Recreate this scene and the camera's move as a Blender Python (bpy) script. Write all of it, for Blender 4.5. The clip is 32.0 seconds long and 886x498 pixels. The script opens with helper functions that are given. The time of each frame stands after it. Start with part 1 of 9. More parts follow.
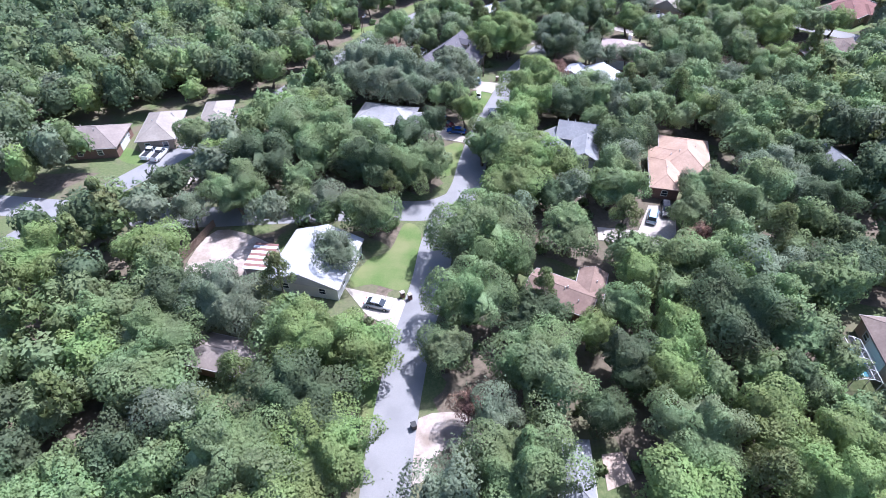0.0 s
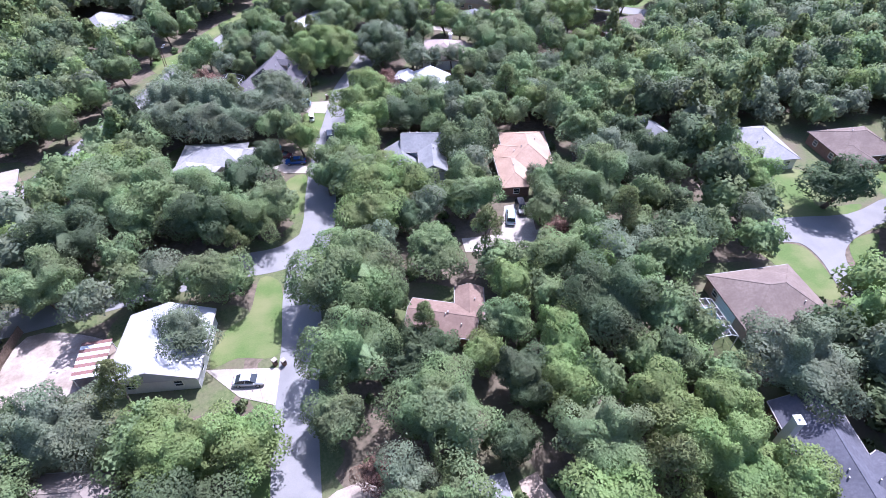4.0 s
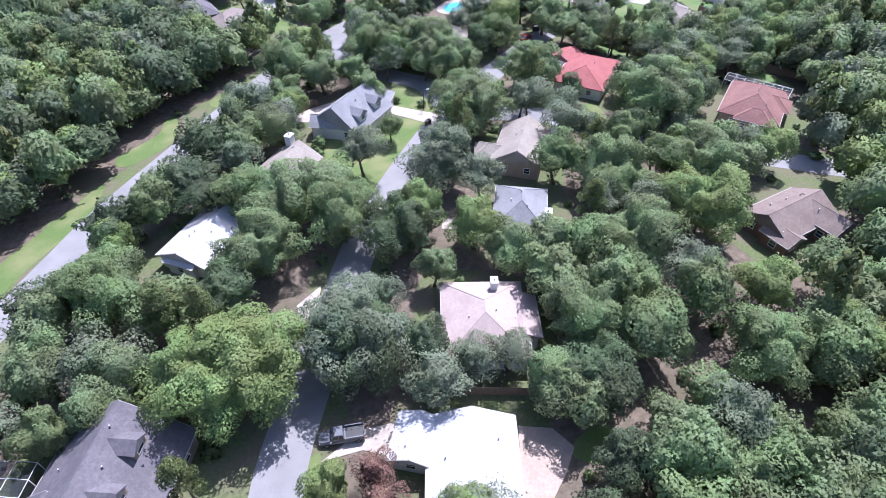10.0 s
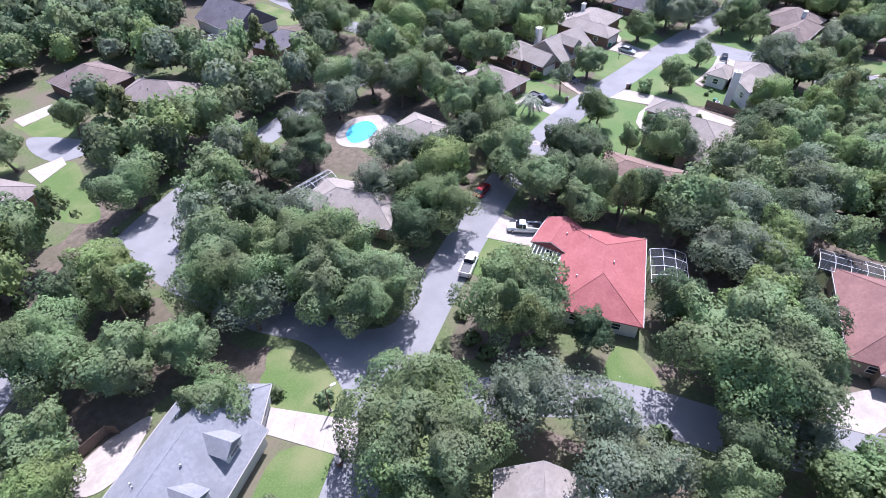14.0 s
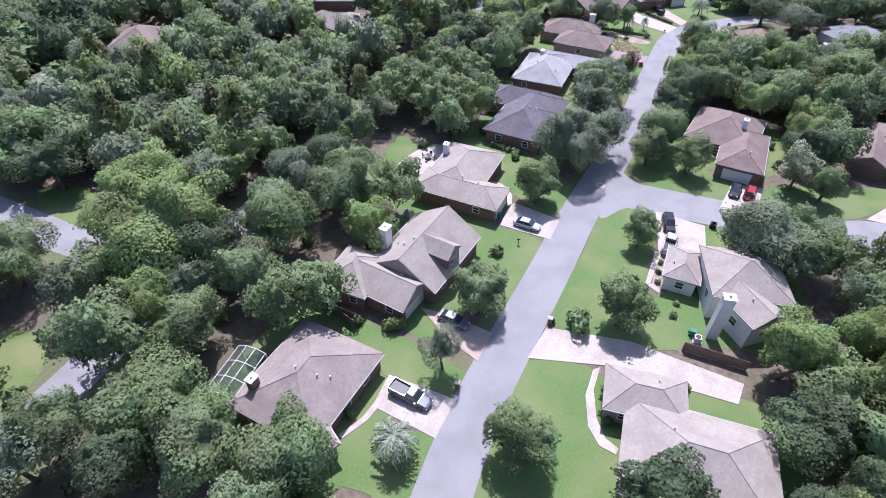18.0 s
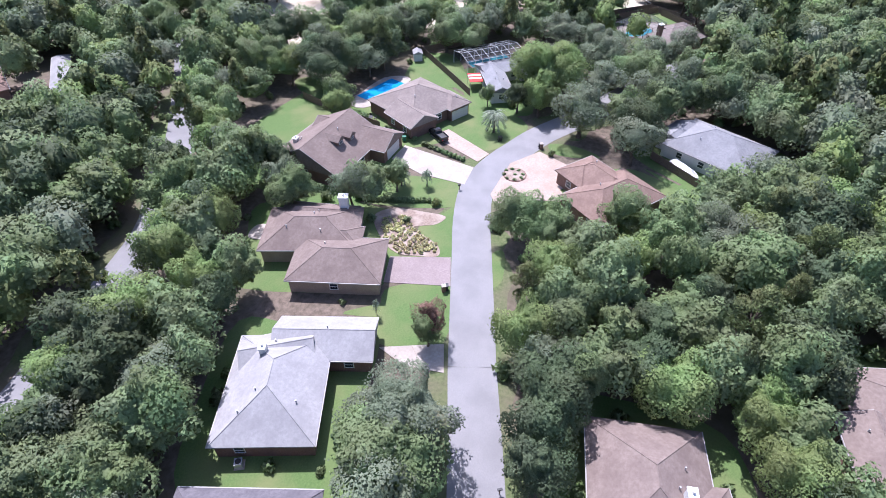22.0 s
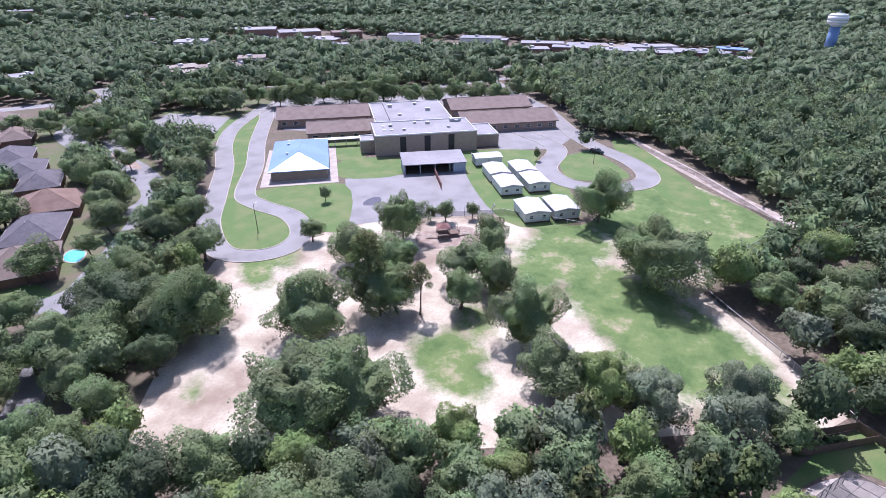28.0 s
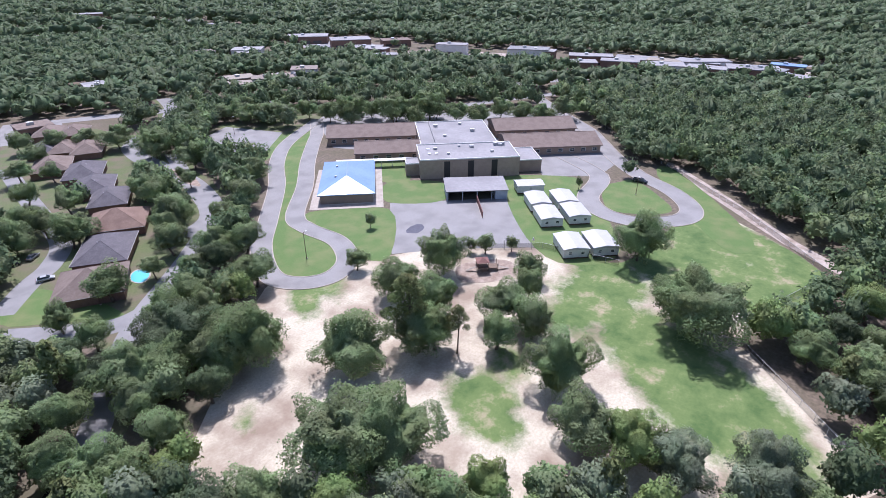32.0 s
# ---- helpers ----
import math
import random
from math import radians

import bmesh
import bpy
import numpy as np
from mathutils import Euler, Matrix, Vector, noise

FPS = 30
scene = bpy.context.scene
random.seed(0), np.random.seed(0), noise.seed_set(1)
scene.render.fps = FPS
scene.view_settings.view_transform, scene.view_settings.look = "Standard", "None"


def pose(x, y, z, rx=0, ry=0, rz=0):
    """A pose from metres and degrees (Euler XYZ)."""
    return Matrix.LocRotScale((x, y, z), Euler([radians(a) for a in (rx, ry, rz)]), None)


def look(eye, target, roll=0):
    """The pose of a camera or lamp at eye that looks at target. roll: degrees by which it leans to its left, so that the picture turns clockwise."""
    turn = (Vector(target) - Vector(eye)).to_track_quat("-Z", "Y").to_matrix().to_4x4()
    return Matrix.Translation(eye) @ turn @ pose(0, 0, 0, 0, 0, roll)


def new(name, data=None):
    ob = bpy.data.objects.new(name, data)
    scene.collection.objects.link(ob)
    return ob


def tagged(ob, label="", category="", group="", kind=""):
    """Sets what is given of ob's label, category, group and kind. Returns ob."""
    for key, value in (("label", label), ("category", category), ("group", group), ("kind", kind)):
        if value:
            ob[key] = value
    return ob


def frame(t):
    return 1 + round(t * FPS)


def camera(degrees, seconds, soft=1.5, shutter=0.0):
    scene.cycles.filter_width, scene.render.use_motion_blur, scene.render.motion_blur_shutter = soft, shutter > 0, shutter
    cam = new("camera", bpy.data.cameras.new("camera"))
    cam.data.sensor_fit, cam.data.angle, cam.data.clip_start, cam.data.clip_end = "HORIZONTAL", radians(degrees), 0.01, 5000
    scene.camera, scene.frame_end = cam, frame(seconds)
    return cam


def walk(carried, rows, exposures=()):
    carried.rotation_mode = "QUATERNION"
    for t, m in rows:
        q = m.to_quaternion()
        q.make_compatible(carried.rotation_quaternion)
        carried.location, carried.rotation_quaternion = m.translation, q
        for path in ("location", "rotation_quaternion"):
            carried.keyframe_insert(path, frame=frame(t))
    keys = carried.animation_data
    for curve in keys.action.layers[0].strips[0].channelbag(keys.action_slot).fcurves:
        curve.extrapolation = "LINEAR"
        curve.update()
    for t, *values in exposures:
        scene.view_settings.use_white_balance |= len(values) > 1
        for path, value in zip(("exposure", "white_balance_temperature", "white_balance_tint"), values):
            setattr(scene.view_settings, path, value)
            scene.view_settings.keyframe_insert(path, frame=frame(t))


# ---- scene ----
# ---- the camera and its walk ----
cam = camera(78.25, 32.0, soft=0.5)
PATH = [
    (0.0, -0.00, -0.00, 69.00, 0.00, -42.43, -0.66),
    (0.5, -0.71, -0.36, 69.09, -6.55, -42.37, -0.42),
    (1.0, -0.43, 0.26, 69.29, -14.83, -42.45, -0.65),
    (1.5, -0.73, 0.49, 69.48, -19.59, -42.49, -0.60),
    (2.0, -1.66, 0.26, 69.79, -22.20, -42.49, -0.50),
    (2.5, -1.95, 0.42, 69.91, -22.42, -42.54, -0.42),
    (4.5, 3.18, 14.32, 70.16, -17.66, -43.10, 0.09),
    (5.0, 5.16, 21.73, 69.68, -16.89, -43.25, 0.02),
    (5.5, 6.60, 29.98, 69.09, -16.81, -43.35, 0.26),
    (6.0, 7.87, 39.16, 68.41, -17.08, -43.40, 0.29),
    (6.5, 9.28, 48.63, 67.80, -17.30, -43.39, 0.30),
    (7.0, 10.83, 58.03, 67.50, -17.56, -43.43, 0.18),
    (7.5, 12.61, 67.34, 67.25, -18.00, -43.48, 0.14),
    (8.0, 14.92, 76.67, 66.89, -18.44, -43.56, 0.18),
    (8.5, 18.02, 85.87, 66.71, -18.53, -43.57, -0.06),
    (9.0, 20.91, 95.31, 66.26, -18.98, -43.56, 0.10),
    (9.5, 24.12, 104.91, 65.84, -20.38, -43.48, 0.16),
    (10.0, 27.45, 114.71, 65.06, -23.62, -43.38, 0.28),
    (10.5, 31.23, 123.94, 64.15, -24.34, -43.19, 0.28),
    (11.0, 35.49, 133.57, 62.98, -25.29, -42.94, 0.08),
    (11.5, 39.83, 143.09, 61.96, -25.89, -42.70, 0.01),
    (12.0, 43.98, 151.76, 61.46, -26.21, -42.55, 0.07),
    (12.5, 48.37, 160.08, 61.61, -27.03, -42.63, -0.07),
    (13.0, 52.37, 169.11, 61.54, -29.41, -42.71, 0.18),
    (13.5, 56.79, 177.77, 61.63, -31.86, -42.92, 0.42),
    (14.0, 61.71, 185.75, 61.65, -33.44, -42.82, 0.11),
    (14.5, 67.18, 193.97, 62.43, -38.03, -43.15, 0.01),
    (15.0, 73.50, 201.67, 62.47, -39.23, -43.14, 0.05),
    (15.5, 80.26, 208.80, 62.33, -42.19, -42.78, -0.62),
    (17.5, 110.01, 236.75, 60.84, -49.00, -41.86, -0.19),
    (18.0, 118.79, 242.79, 60.66, -49.10, -41.94, 0.23),
    (18.5, 127.60, 248.56, 60.46, -49.03, -41.90, 0.25),
    (19.0, 136.54, 254.70, 60.61, -57.88, -41.91, 0.31),
    (19.5, 145.89, 260.13, 60.88, -64.45, -41.85, -0.01),
    (20.0, 156.22, 265.14, 61.10, -70.28, -41.98, -0.05),
    (20.5, 167.16, 269.25, 60.89, -72.35, -41.99, -0.09),
    (21.0, 178.93, 272.92, 61.04, -72.39, -42.09, -0.34),
    (21.5, 190.96, 275.94, 60.92, -72.75, -42.08, -0.21),
    (22.0, 204.38, 278.64, 61.66, -72.83, -42.59, 0.00),
    (22.5, 217.42, 281.59, 61.56, -72.55, -42.79, 0.20),
    (23.0, 230.74, 284.72, 61.17, -72.28, -42.88, 0.28),
    (23.5, 244.02, 287.65, 60.65, -71.89, -44.28, 0.23),
    (24.0, 257.42, 290.72, 60.50, -71.57, -41.60, 0.33),
    (24.5, 270.41, 293.65, 60.06, -71.14, -30.11, 0.25),
    (25.0, 283.41, 296.16, 60.15, -70.72, -27.98, 0.19),
    (25.5, 295.41, 299.14, 60.46, -70.08, -27.93, 0.31),
    (26.0, 302.30, 300.72, 61.43, -68.01, -27.94, 0.33),
    (26.5, 303.85, 300.97, 62.03, -64.10, -27.92, 0.25),
    (28.5, 304.66, 301.05, 74.10, -63.31, -28.01, -0.13),
    (29.0, 304.65, 301.09, 77.43, -63.27, -28.12, -0.19),
    (29.5, 305.03, 301.09, 80.65, -63.24, -28.23, -0.22),
    (30.0, 305.11, 300.63, 82.09, -63.16, -28.31, -0.19),
    (30.5, 304.86, 300.93, 82.30, -63.32, -28.29, -0.14),
    (31.0, 304.89, 301.22, 82.07, -60.84, -28.25, -0.09),
    (31.5, 305.03, 301.15, 82.35, -60.02, -28.34, -0.11),
    (32.0, 304.95, 301.21, 82.12, -58.62, -28.28, -0.11),
]
walk(cam, [(t, pose(x, y, z, 90 + pitch, 0, yaw) @ pose(0, 0, 0, 0, 0, roll)) for t, x, y, z, yaw, pitch, roll in PATH],
     exposures=[(0.0, 1.03, 5500, 21.5), (1.0, 1.12, 5430, 41), (2.0, 1.14, 5480, 27.5), (5.0, 1.03, 5460, 29), (6.0, 1.05, 5470, 28.5), (7.0, 1.08, 5450, 35), (8.0, 1.0, 5490, 29), (9.0, 0.96, 5510, 25.5), (10.0, 0.96, 5580, 24), (11.0, 1.0, 5510, 25), (12.0, 0.95, 5540, 24.5), (16.0, 0.80, 5630, 26.5), (20.0, 0.63, 5730, 25), (22.0, 0.83, 5720, 25.5), (24.0, 0.66, 5660, 29), (25.0, 0.72, 5600, 33), (29.0, 0.5, 5720, 28), (31.0, 0.43, 5735, 26.5), (32.0, 0.4, 5800, 23)])

# ---- sky and sun: clear summer noon, the sun high in the north-east of the plan ----
SUN_AZ, SUN_EL = 40.0, 60.0
world = bpy.data.worlds.new("world")
scene.world = world
world.use_nodes = True
wn = world.node_tree.nodes
sky = wn.new("ShaderNodeTexSky")
sky.sky_type, sky.sun_disc = "NISHITA", False
sky.sun_elevation, sky.sun_rotation = radians(SUN_EL), radians(90 - SUN_AZ)
sky.air_density, sky.dust_density = 1.0, 1.5
world.node_tree.links.new(sky.outputs[0], wn["Background"].inputs[0])
wn["Background"].inputs[1].default_value = 0.12
sun = new("sun", bpy.data.lights.new("sun", "SUN"))
sun.data.energy, sun.data.angle, sun.data.color = 4.55, radians(0.6), (1.0, 0.98, 0.95)
sun.matrix_basis = look((0, 0, 0), (-math.cos(radians(SUN_AZ)) * math.cos(radians(SUN_EL)), -math.sin(radians(SUN_AZ)) * math.cos(radians(SUN_EL)), -math.sin(radians(SUN_EL))))


# ---- materials ----
def surface(name, c1, c2, scale=3.0, rough=0.85, bump=0.2, c3=None, scale3=0.15, mix3=0.5, metal=0.0, spread=0.0, spec=0.35, detail=6.0, leafy=False, dist=0.05, vary=1.0):
    """A procedural surface: fine grain between c1 and c2, broad stains towards c3, spread: value changes from object to object."""
    m = bpy.data.materials.new(name)
    m.use_nodes = True
    t = m.node_tree
    n, l = t.nodes, t.links
    b = n["Principled BSDF"]
    geo = n.new("ShaderNodeNewGeometry")
    n1 = n.new("ShaderNodeTexNoise")
    n1.inputs["Scale"].default_value, n1.inputs["Detail"].default_value = scale, detail
    n1.inputs["Roughness"].default_value = 0.65
    l.new(geo.outputs["Position"], n1.inputs["Vector"])
    r1 = n.new("ShaderNodeValToRGB")
    r1.color_ramp.elements[0].position, r1.color_ramp.elements[1].position = 0.32, 0.68
    r1.color_ramp.elements[0].color, r1.color_ramp.elements[1].color = (*c1, 1), (*c2, 1)
    l.new(n1.outputs["Fac"], r1.inputs["Fac"])
    out = r1.outputs["Color"]
    if c3 is not None:
        n2 = n.new("ShaderNodeTexNoise")
        n2.inputs["Scale"].default_value, n2.inputs["Detail"].default_value = scale3, 5.0
        l.new(geo.outputs["Position"], n2.inputs["Vector"])
        r2 = n.new("ShaderNodeValToRGB")
        r2.color_ramp.elements[0].position, r2.color_ramp.elements[1].position = 0.42, 0.66
        r2.color_ramp.elements[0].color, r2.color_ramp.elements[1].color = (0, 0, 0, 1), (mix3, mix3, mix3, 1)
        l.new(n2.outputs["Fac"], r2.inputs["Fac"])
        mx = n.new("ShaderNodeMix")
        mx.data_type = "RGBA"
        l.new(r2.outputs["Color"], mx.inputs["Factor"])
        l.new(out, mx.inputs["A"])
        mx.inputs["B"].default_value = (*c3, 1)
        out = mx.outputs["Result"]
    if spread or leafy:
        hs = n.new("ShaderNodeHueSaturation")
        info = n.new("ShaderNodeObjectInfo")
        ma = n.new("ShaderNodeMath")
        ma.operation = "MULTIPLY_ADD"
        ma.inputs[1].default_value, ma.inputs[2].default_value = spread, 1 - spread / 2
        source = info.outputs["Random"]
        if leafy:
            wide = n.new("ShaderNodeTexNoise")
            wide.inputs["Scale"].default_value, wide.inputs["Detail"].default_value = 0.16, 1.0
            l.new(geo.outputs["Position"], wide.inputs["Vector"])
            st = n.new("ShaderNodeMapRange")
            st.inputs["From Min"].default_value, st.inputs["From Max"].default_value = 0.3, 0.7
            l.new(wide.outputs["Fac"], st.inputs["Value"])
            source = st.outputs["Result"]
        l.new(source, ma.inputs[0])
        val = ma.outputs[0]
        if leafy:
            mi = n.new("ShaderNodeMath")
            mi.operation = "MULTIPLY_ADD"
            mi.inputs[1].default_value, mi.inputs[2].default_value = vary, 1.02 - vary / 2
            l.new(geo.outputs["Random Per Island"], mi.inputs[0])
            mm = n.new("ShaderNodeMath")
            mm.operation = "MULTIPLY"
            l.new(mi.outputs[0], mm.inputs[0])
            l.new(val, mm.inputs[1])
            val = mm.outputs[0]
            hu = n.new("ShaderNodeMath")
            hu.operation = "MULTIPLY_ADD"
            hu.inputs[1].default_value, hu.inputs[2].default_value = 0.04, 0.47
            l.new(source, hu.inputs[0])
            l.new(hu.outputs[0], hs.inputs["Hue"])
        l.new(val, hs.inputs["Value"])
        l.new(out, hs.inputs["Color"])
        out = hs.outputs["Color"]
    l.new(out, b.inputs["Base Color"])
    b.inputs["Roughness"].default_value, b.inputs["Metallic"].default_value = rough, metal
    b.inputs["Specular IOR Level"].default_value = spec
    if bump:
        bp = n.new("ShaderNodeBump")
        bp.inputs["Strength"].default_value, bp.inputs["Distance"].default_value = bump, dist
        l.new(n1.outputs["Fac"], bp.inputs["Height"])
        l.new(bp.outputs["Normal"], b.inputs["Normal"])
    if leafy:
        tr = n.new("ShaderNodeBsdfTranslucent")
        ms = n.new("ShaderNodeMixShader")
        ms.inputs[0].default_value = 0.42
        l.new(out, tr.inputs["Color"])
        l.new(b.outputs[0], ms.inputs[1])
        l.new(tr.outputs[0], ms.inputs[2])
        l.new(ms.outputs[0], n["Material Output"].inputs["Surface"])
    return m


def plain(name, c, rough=0.5, metal=0.0, spec=0.5, alpha=1.0):
    m = bpy.data.materials.new(name)
    m.use_nodes = True
    b = m.node_tree.nodes["Principled BSDF"]
    b.inputs["Base Color"].default_value, b.inputs["Roughness"].default_value = (*c, 1), rough
    b.inputs["Metallic"].default_value, b.inputs["Specular IOR Level"].default_value = metal, spec
    b.inputs["Alpha"].default_value = alpha
    return m


def shingle(name, c1, c2, c3):
    return surface(name, c1, c2, scale=2.2, rough=0.9, bump=0.35, c3=c3, scale3=0.35, mix3=0.55, spec=0.15, detail=9.0)


M = {
    "litter": surface("leaf_litter", (0.085, 0.070, 0.048), (0.215, 0.165, 0.128), 0.9, 0.95, 0.5, (0.110, 0.098, 0.060), 0.07, 0.9, detail=9),
    "lush": surface("lush_mown_grass", (0.074, 0.132, 0.036), (0.122, 0.190, 0.058), 4.0, 0.9, 0.35, (0.185, 0.195, 0.082), 0.14, 0.65, detail=9),
    "grass": surface("mown_grass", (0.072, 0.120, 0.030), (0.128, 0.186, 0.054), 5.0, 0.9, 0.35, (0.205, 0.205, 0.092), 0.16, 0.75, detail=8),
    "yard": surface("patchy_grass", (0.070, 0.100, 0.036), (0.150, 0.168, 0.074), 2.0, 0.95, 0.4, (0.160, 0.125, 0.092), 0.12, 0.9, detail=9),
    "sand": surface("pale_sand", (0.34, 0.28, 0.24), (0.50, 0.43, 0.38), 1.6, 0.95, 0.4, (0.20, 0.15, 0.11), 0.25, 0.75, detail=8),
    "asphalt": surface("worn_asphalt", (0.232, 0.225, 0.224), (0.272, 0.264, 0.260), 6.0, 0.9, 0.12, (0.187, 0.182, 0.182), 0.2, 0.6, detail=9),
    "concrete": surface("pale_concrete", (0.365, 0.316, 0.272), (0.470, 0.418, 0.362), 2.5, 0.85, 0.15, (0.285, 0.244, 0.206), 0.35, 0.6),
    "pink": surface("pinkish_concrete", (0.346, 0.266, 0.214), (0.459, 0.365, 0.297), 2.5, 0.85, 0.15, (0.300, 0.230, 0.182), 0.35, 0.5),
    "mauvepave": surface("brownish_mauve_pavers", (0.235, 0.185, 0.175), (0.315, 0.255, 0.242), 4.0, 0.9, 0.2, (0.205, 0.160, 0.150), 0.4, 0.5),
    "mulch": surface("pine_straw", (0.20, 0.145, 0.11), (0.33, 0.255, 0.205), 3.0, 0.95, 0.5, (0.42, 0.35, 0.29), 0.5, 0.7),
    "lot": surface("old_parking_asphalt", (0.231, 0.220, 0.215), (0.304, 0.293, 0.283), 3.0, 0.9, 0.15, (0.189, 0.180, 0.177), 0.12, 0.7),
    "brick": surface("red_brown_brick", (0.16, 0.09, 0.07), (0.27, 0.17, 0.13), 9.0, 0.9, 0.3, (0.13, 0.08, 0.065), 0.8, 0.4),
    "tanbrick": surface("tan_brick", (0.30, 0.23, 0.17), (0.42, 0.33, 0.26), 9.0, 0.9, 0.3, (0.25, 0.19, 0.15), 0.8, 0.4),
    "siding": surface("pale_siding", (0.58, 0.58, 0.56), (0.68, 0.67, 0.64), 6.0, 0.7, 0.1, (0.48, 0.47, 0.44), 0.6, 0.4),
    "greysiding": surface("blue_grey_siding", (0.36, 0.40, 0.46), (0.46, 0.50, 0.56), 6.0, 0.7, 0.1, (0.32, 0.35, 0.40), 0.6, 0.4),
    "darkframe": plain("bronze_frame", (0.035, 0.032, 0.03), 0.5),
    "gutter": plain("weathered_gutter", (0.34, 0.32, 0.30), 0.6),
    "trim": plain("white_trim", (0.72, 0.71, 0.68), 0.55),
    "pane": plain("window_glass", (0.03, 0.04, 0.05), 0.06, 0.0, 0.8),
    "door": surface("garage_door_paint", (0.60, 0.58, 0.55), (0.68, 0.66, 0.62), 5.0, 0.6, 0.05),
    "darkdoor": plain("stained_door", (0.10, 0.05, 0.03), 0.5),
    "pipe": plain("grey_vent_metal", (0.45, 0.45, 0.46), 0.5, 0.3),
    "bark": surface("oak_bark", (0.10, 0.075, 0.055), (0.19, 0.15, 0.12), 6.0, 0.95, 0.6),
    "fence": surface("weathered_fence_wood", (0.13, 0.09, 0.065), (0.23, 0.17, 0.13), 4.0, 0.9, 0.3),
    "water": plain("pool_water", (0.12, 0.50, 0.60), 0.08, 0.0, 0.6),
    "deepwater": plain("blue_pool_water", (0.02, 0.30, 0.62), 0.08, 0.0, 0.6),
    "screen": plain("insect_screen", (0.05, 0.054, 0.06), 0.8, 0.0, 0.2, 0.42),
    "white": plain("white_metal", (0.75, 0.75, 0.74), 0.4, 0.0, 0.5),
    "black": plain("black_plastic", (0.02, 0.02, 0.022), 0.5),
    "rubber": plain("tyre_rubber", (0.015, 0.015, 0.016), 0.8),
    "chrome": plain("alloy_wheel", (0.5, 0.5, 0.52), 0.3, 0.9),
    "lamp": plain("headlight_glass", (0.75, 0.75, 0.72), 0.15),
    "tail": plain("tail_light", (0.35, 0.02, 0.02), 0.25),
    "bluemetal": surface("blue_metal_roof", (0.135, 0.225, 0.400), (0.185, 0.285, 0.470), 1.5, 0.55, 0.05, (0.22, 0.33, 0.50), 0.12, 0.5),
    # paler blue copy: light on the annex hip end put into the colour
    "paleblue": surface("lit_blue_metal_roof", (0.157, 0.238, 0.324), (0.192, 0.271, 0.356), 1.5, 0.4, 0.05, metal=0.15),
    "membrane": surface("pale_roof_membrane", (0.249, 0.239, 0.245), (0.323, 0.311, 0.316), 0.8, 0.8, 0.1, (0.202, 0.193, 0.200), 0.08, 0.7),
    "schoolbrick": surface("school_brick", (0.28, 0.20, 0.16), (0.38, 0.29, 0.23), 6.0, 0.9, 0.2, (0.24, 0.18, 0.14), 0.3, 0.5),
    # roofs
    "brown": shingle("brown_shingles", (0.182, 0.140, 0.120), (0.256, 0.204, 0.175), (0.150, 0.114, 0.099)),
    "mauve": shingle("weathered_brown_shingles", (0.222, 0.184, 0.162), (0.300, 0.254, 0.224), (0.186, 0.152, 0.135)),
    "tan": shingle("tan_grey_shingles", (0.272, 0.236, 0.201), (0.356, 0.314, 0.270), (0.230, 0.198, 0.169)),
    "slate": shingle("dark_slate_shingles", (0.116, 0.106, 0.116), (0.178, 0.164, 0.174), (0.094, 0.087, 0.096)),
    "navy": shingle("charcoal_shingles", (0.095, 0.095, 0.118), (0.150, 0.148, 0.175), (0.080, 0.080, 0.096)),
    "grey": shingle("mid_grey_shingles", (0.215, 0.215, 0.222), (0.289, 0.289, 0.293), (0.179, 0.179, 0.187)),
    "pale": shingle("pale_grey_shingles", (0.292, 0.283, 0.280), (0.380, 0.369, 0.362), (0.242, 0.234, 0.234)),
    "orange": shingle("orange_tan_shingles", (0.400, 0.272, 0.200), (0.500, 0.352, 0.268), (0.340, 0.230, 0.170)),
    "rust": shingle("red_brown_shingles", (0.200, 0.108, 0.094), (0.275, 0.152, 0.132), (0.168, 0.090, 0.080)),
    "red": shingle("brick_red_shingles", (0.300, 0.104, 0.098), (0.380, 0.143, 0.134), (0.258, 0.086, 0.081)),
    "terra": shingle("terracotta_brown_shingles", (0.200, 0.136, 0.108), (0.276, 0.194, 0.156), (0.165, 0.110, 0.089)),
    "rosy": shingle("faded_rosy_shingles", (0.365, 0.288, 0.261), (0.450, 0.362, 0.328), (0.310, 0.242, 0.220)),
    "whitemetal": surface("white_metal_roof", (0.400, 0.397, 0.409), (0.484, 0.479, 0.488), 1.2, 0.5, 0.05, (0.409, 0.400, 0.409), 0.3, 0.5, spec=0.4),
    # leaves
    "oak": surface("oak_leaves", (0.126, 0.191, 0.080), (0.272, 0.365, 0.166), 5.0, 0.5, 0.4, (0.216, 0.255, 0.149), 0.10, 0.6, spread=0.4, leafy=True, vary=0.3, spec=0.12, dist=0.2),
    "deepleaf": surface("deep_green_oak_leaves", (0.076, 0.115, 0.055), (0.163, 0.219, 0.114), 5.0, 0.5, 0.4, (0.123, 0.153, 0.095), 0.10, 0.6, spread=0.4, leafy=True, vary=0.3, spec=0.12, dist=0.2),
    "lime": surface("bright_leaves", (0.168, 0.247, 0.085), (0.292, 0.395, 0.151), 5.0, 0.5, 0.4, (0.225, 0.289, 0.123), 0.10, 0.6, spread=0.35, leafy=True, vary=0.3, spec=0.12, dist=0.2),
    "greyleaf": surface("grey_green_leaves", (0.131, 0.171, 0.100), (0.243, 0.298, 0.186), 4.0, 0.55, 0.4, (0.262, 0.297, 0.209), 0.2, 0.7, spread=0.3, leafy=True, vary=0.3, spec=0.12, dist=0.2),
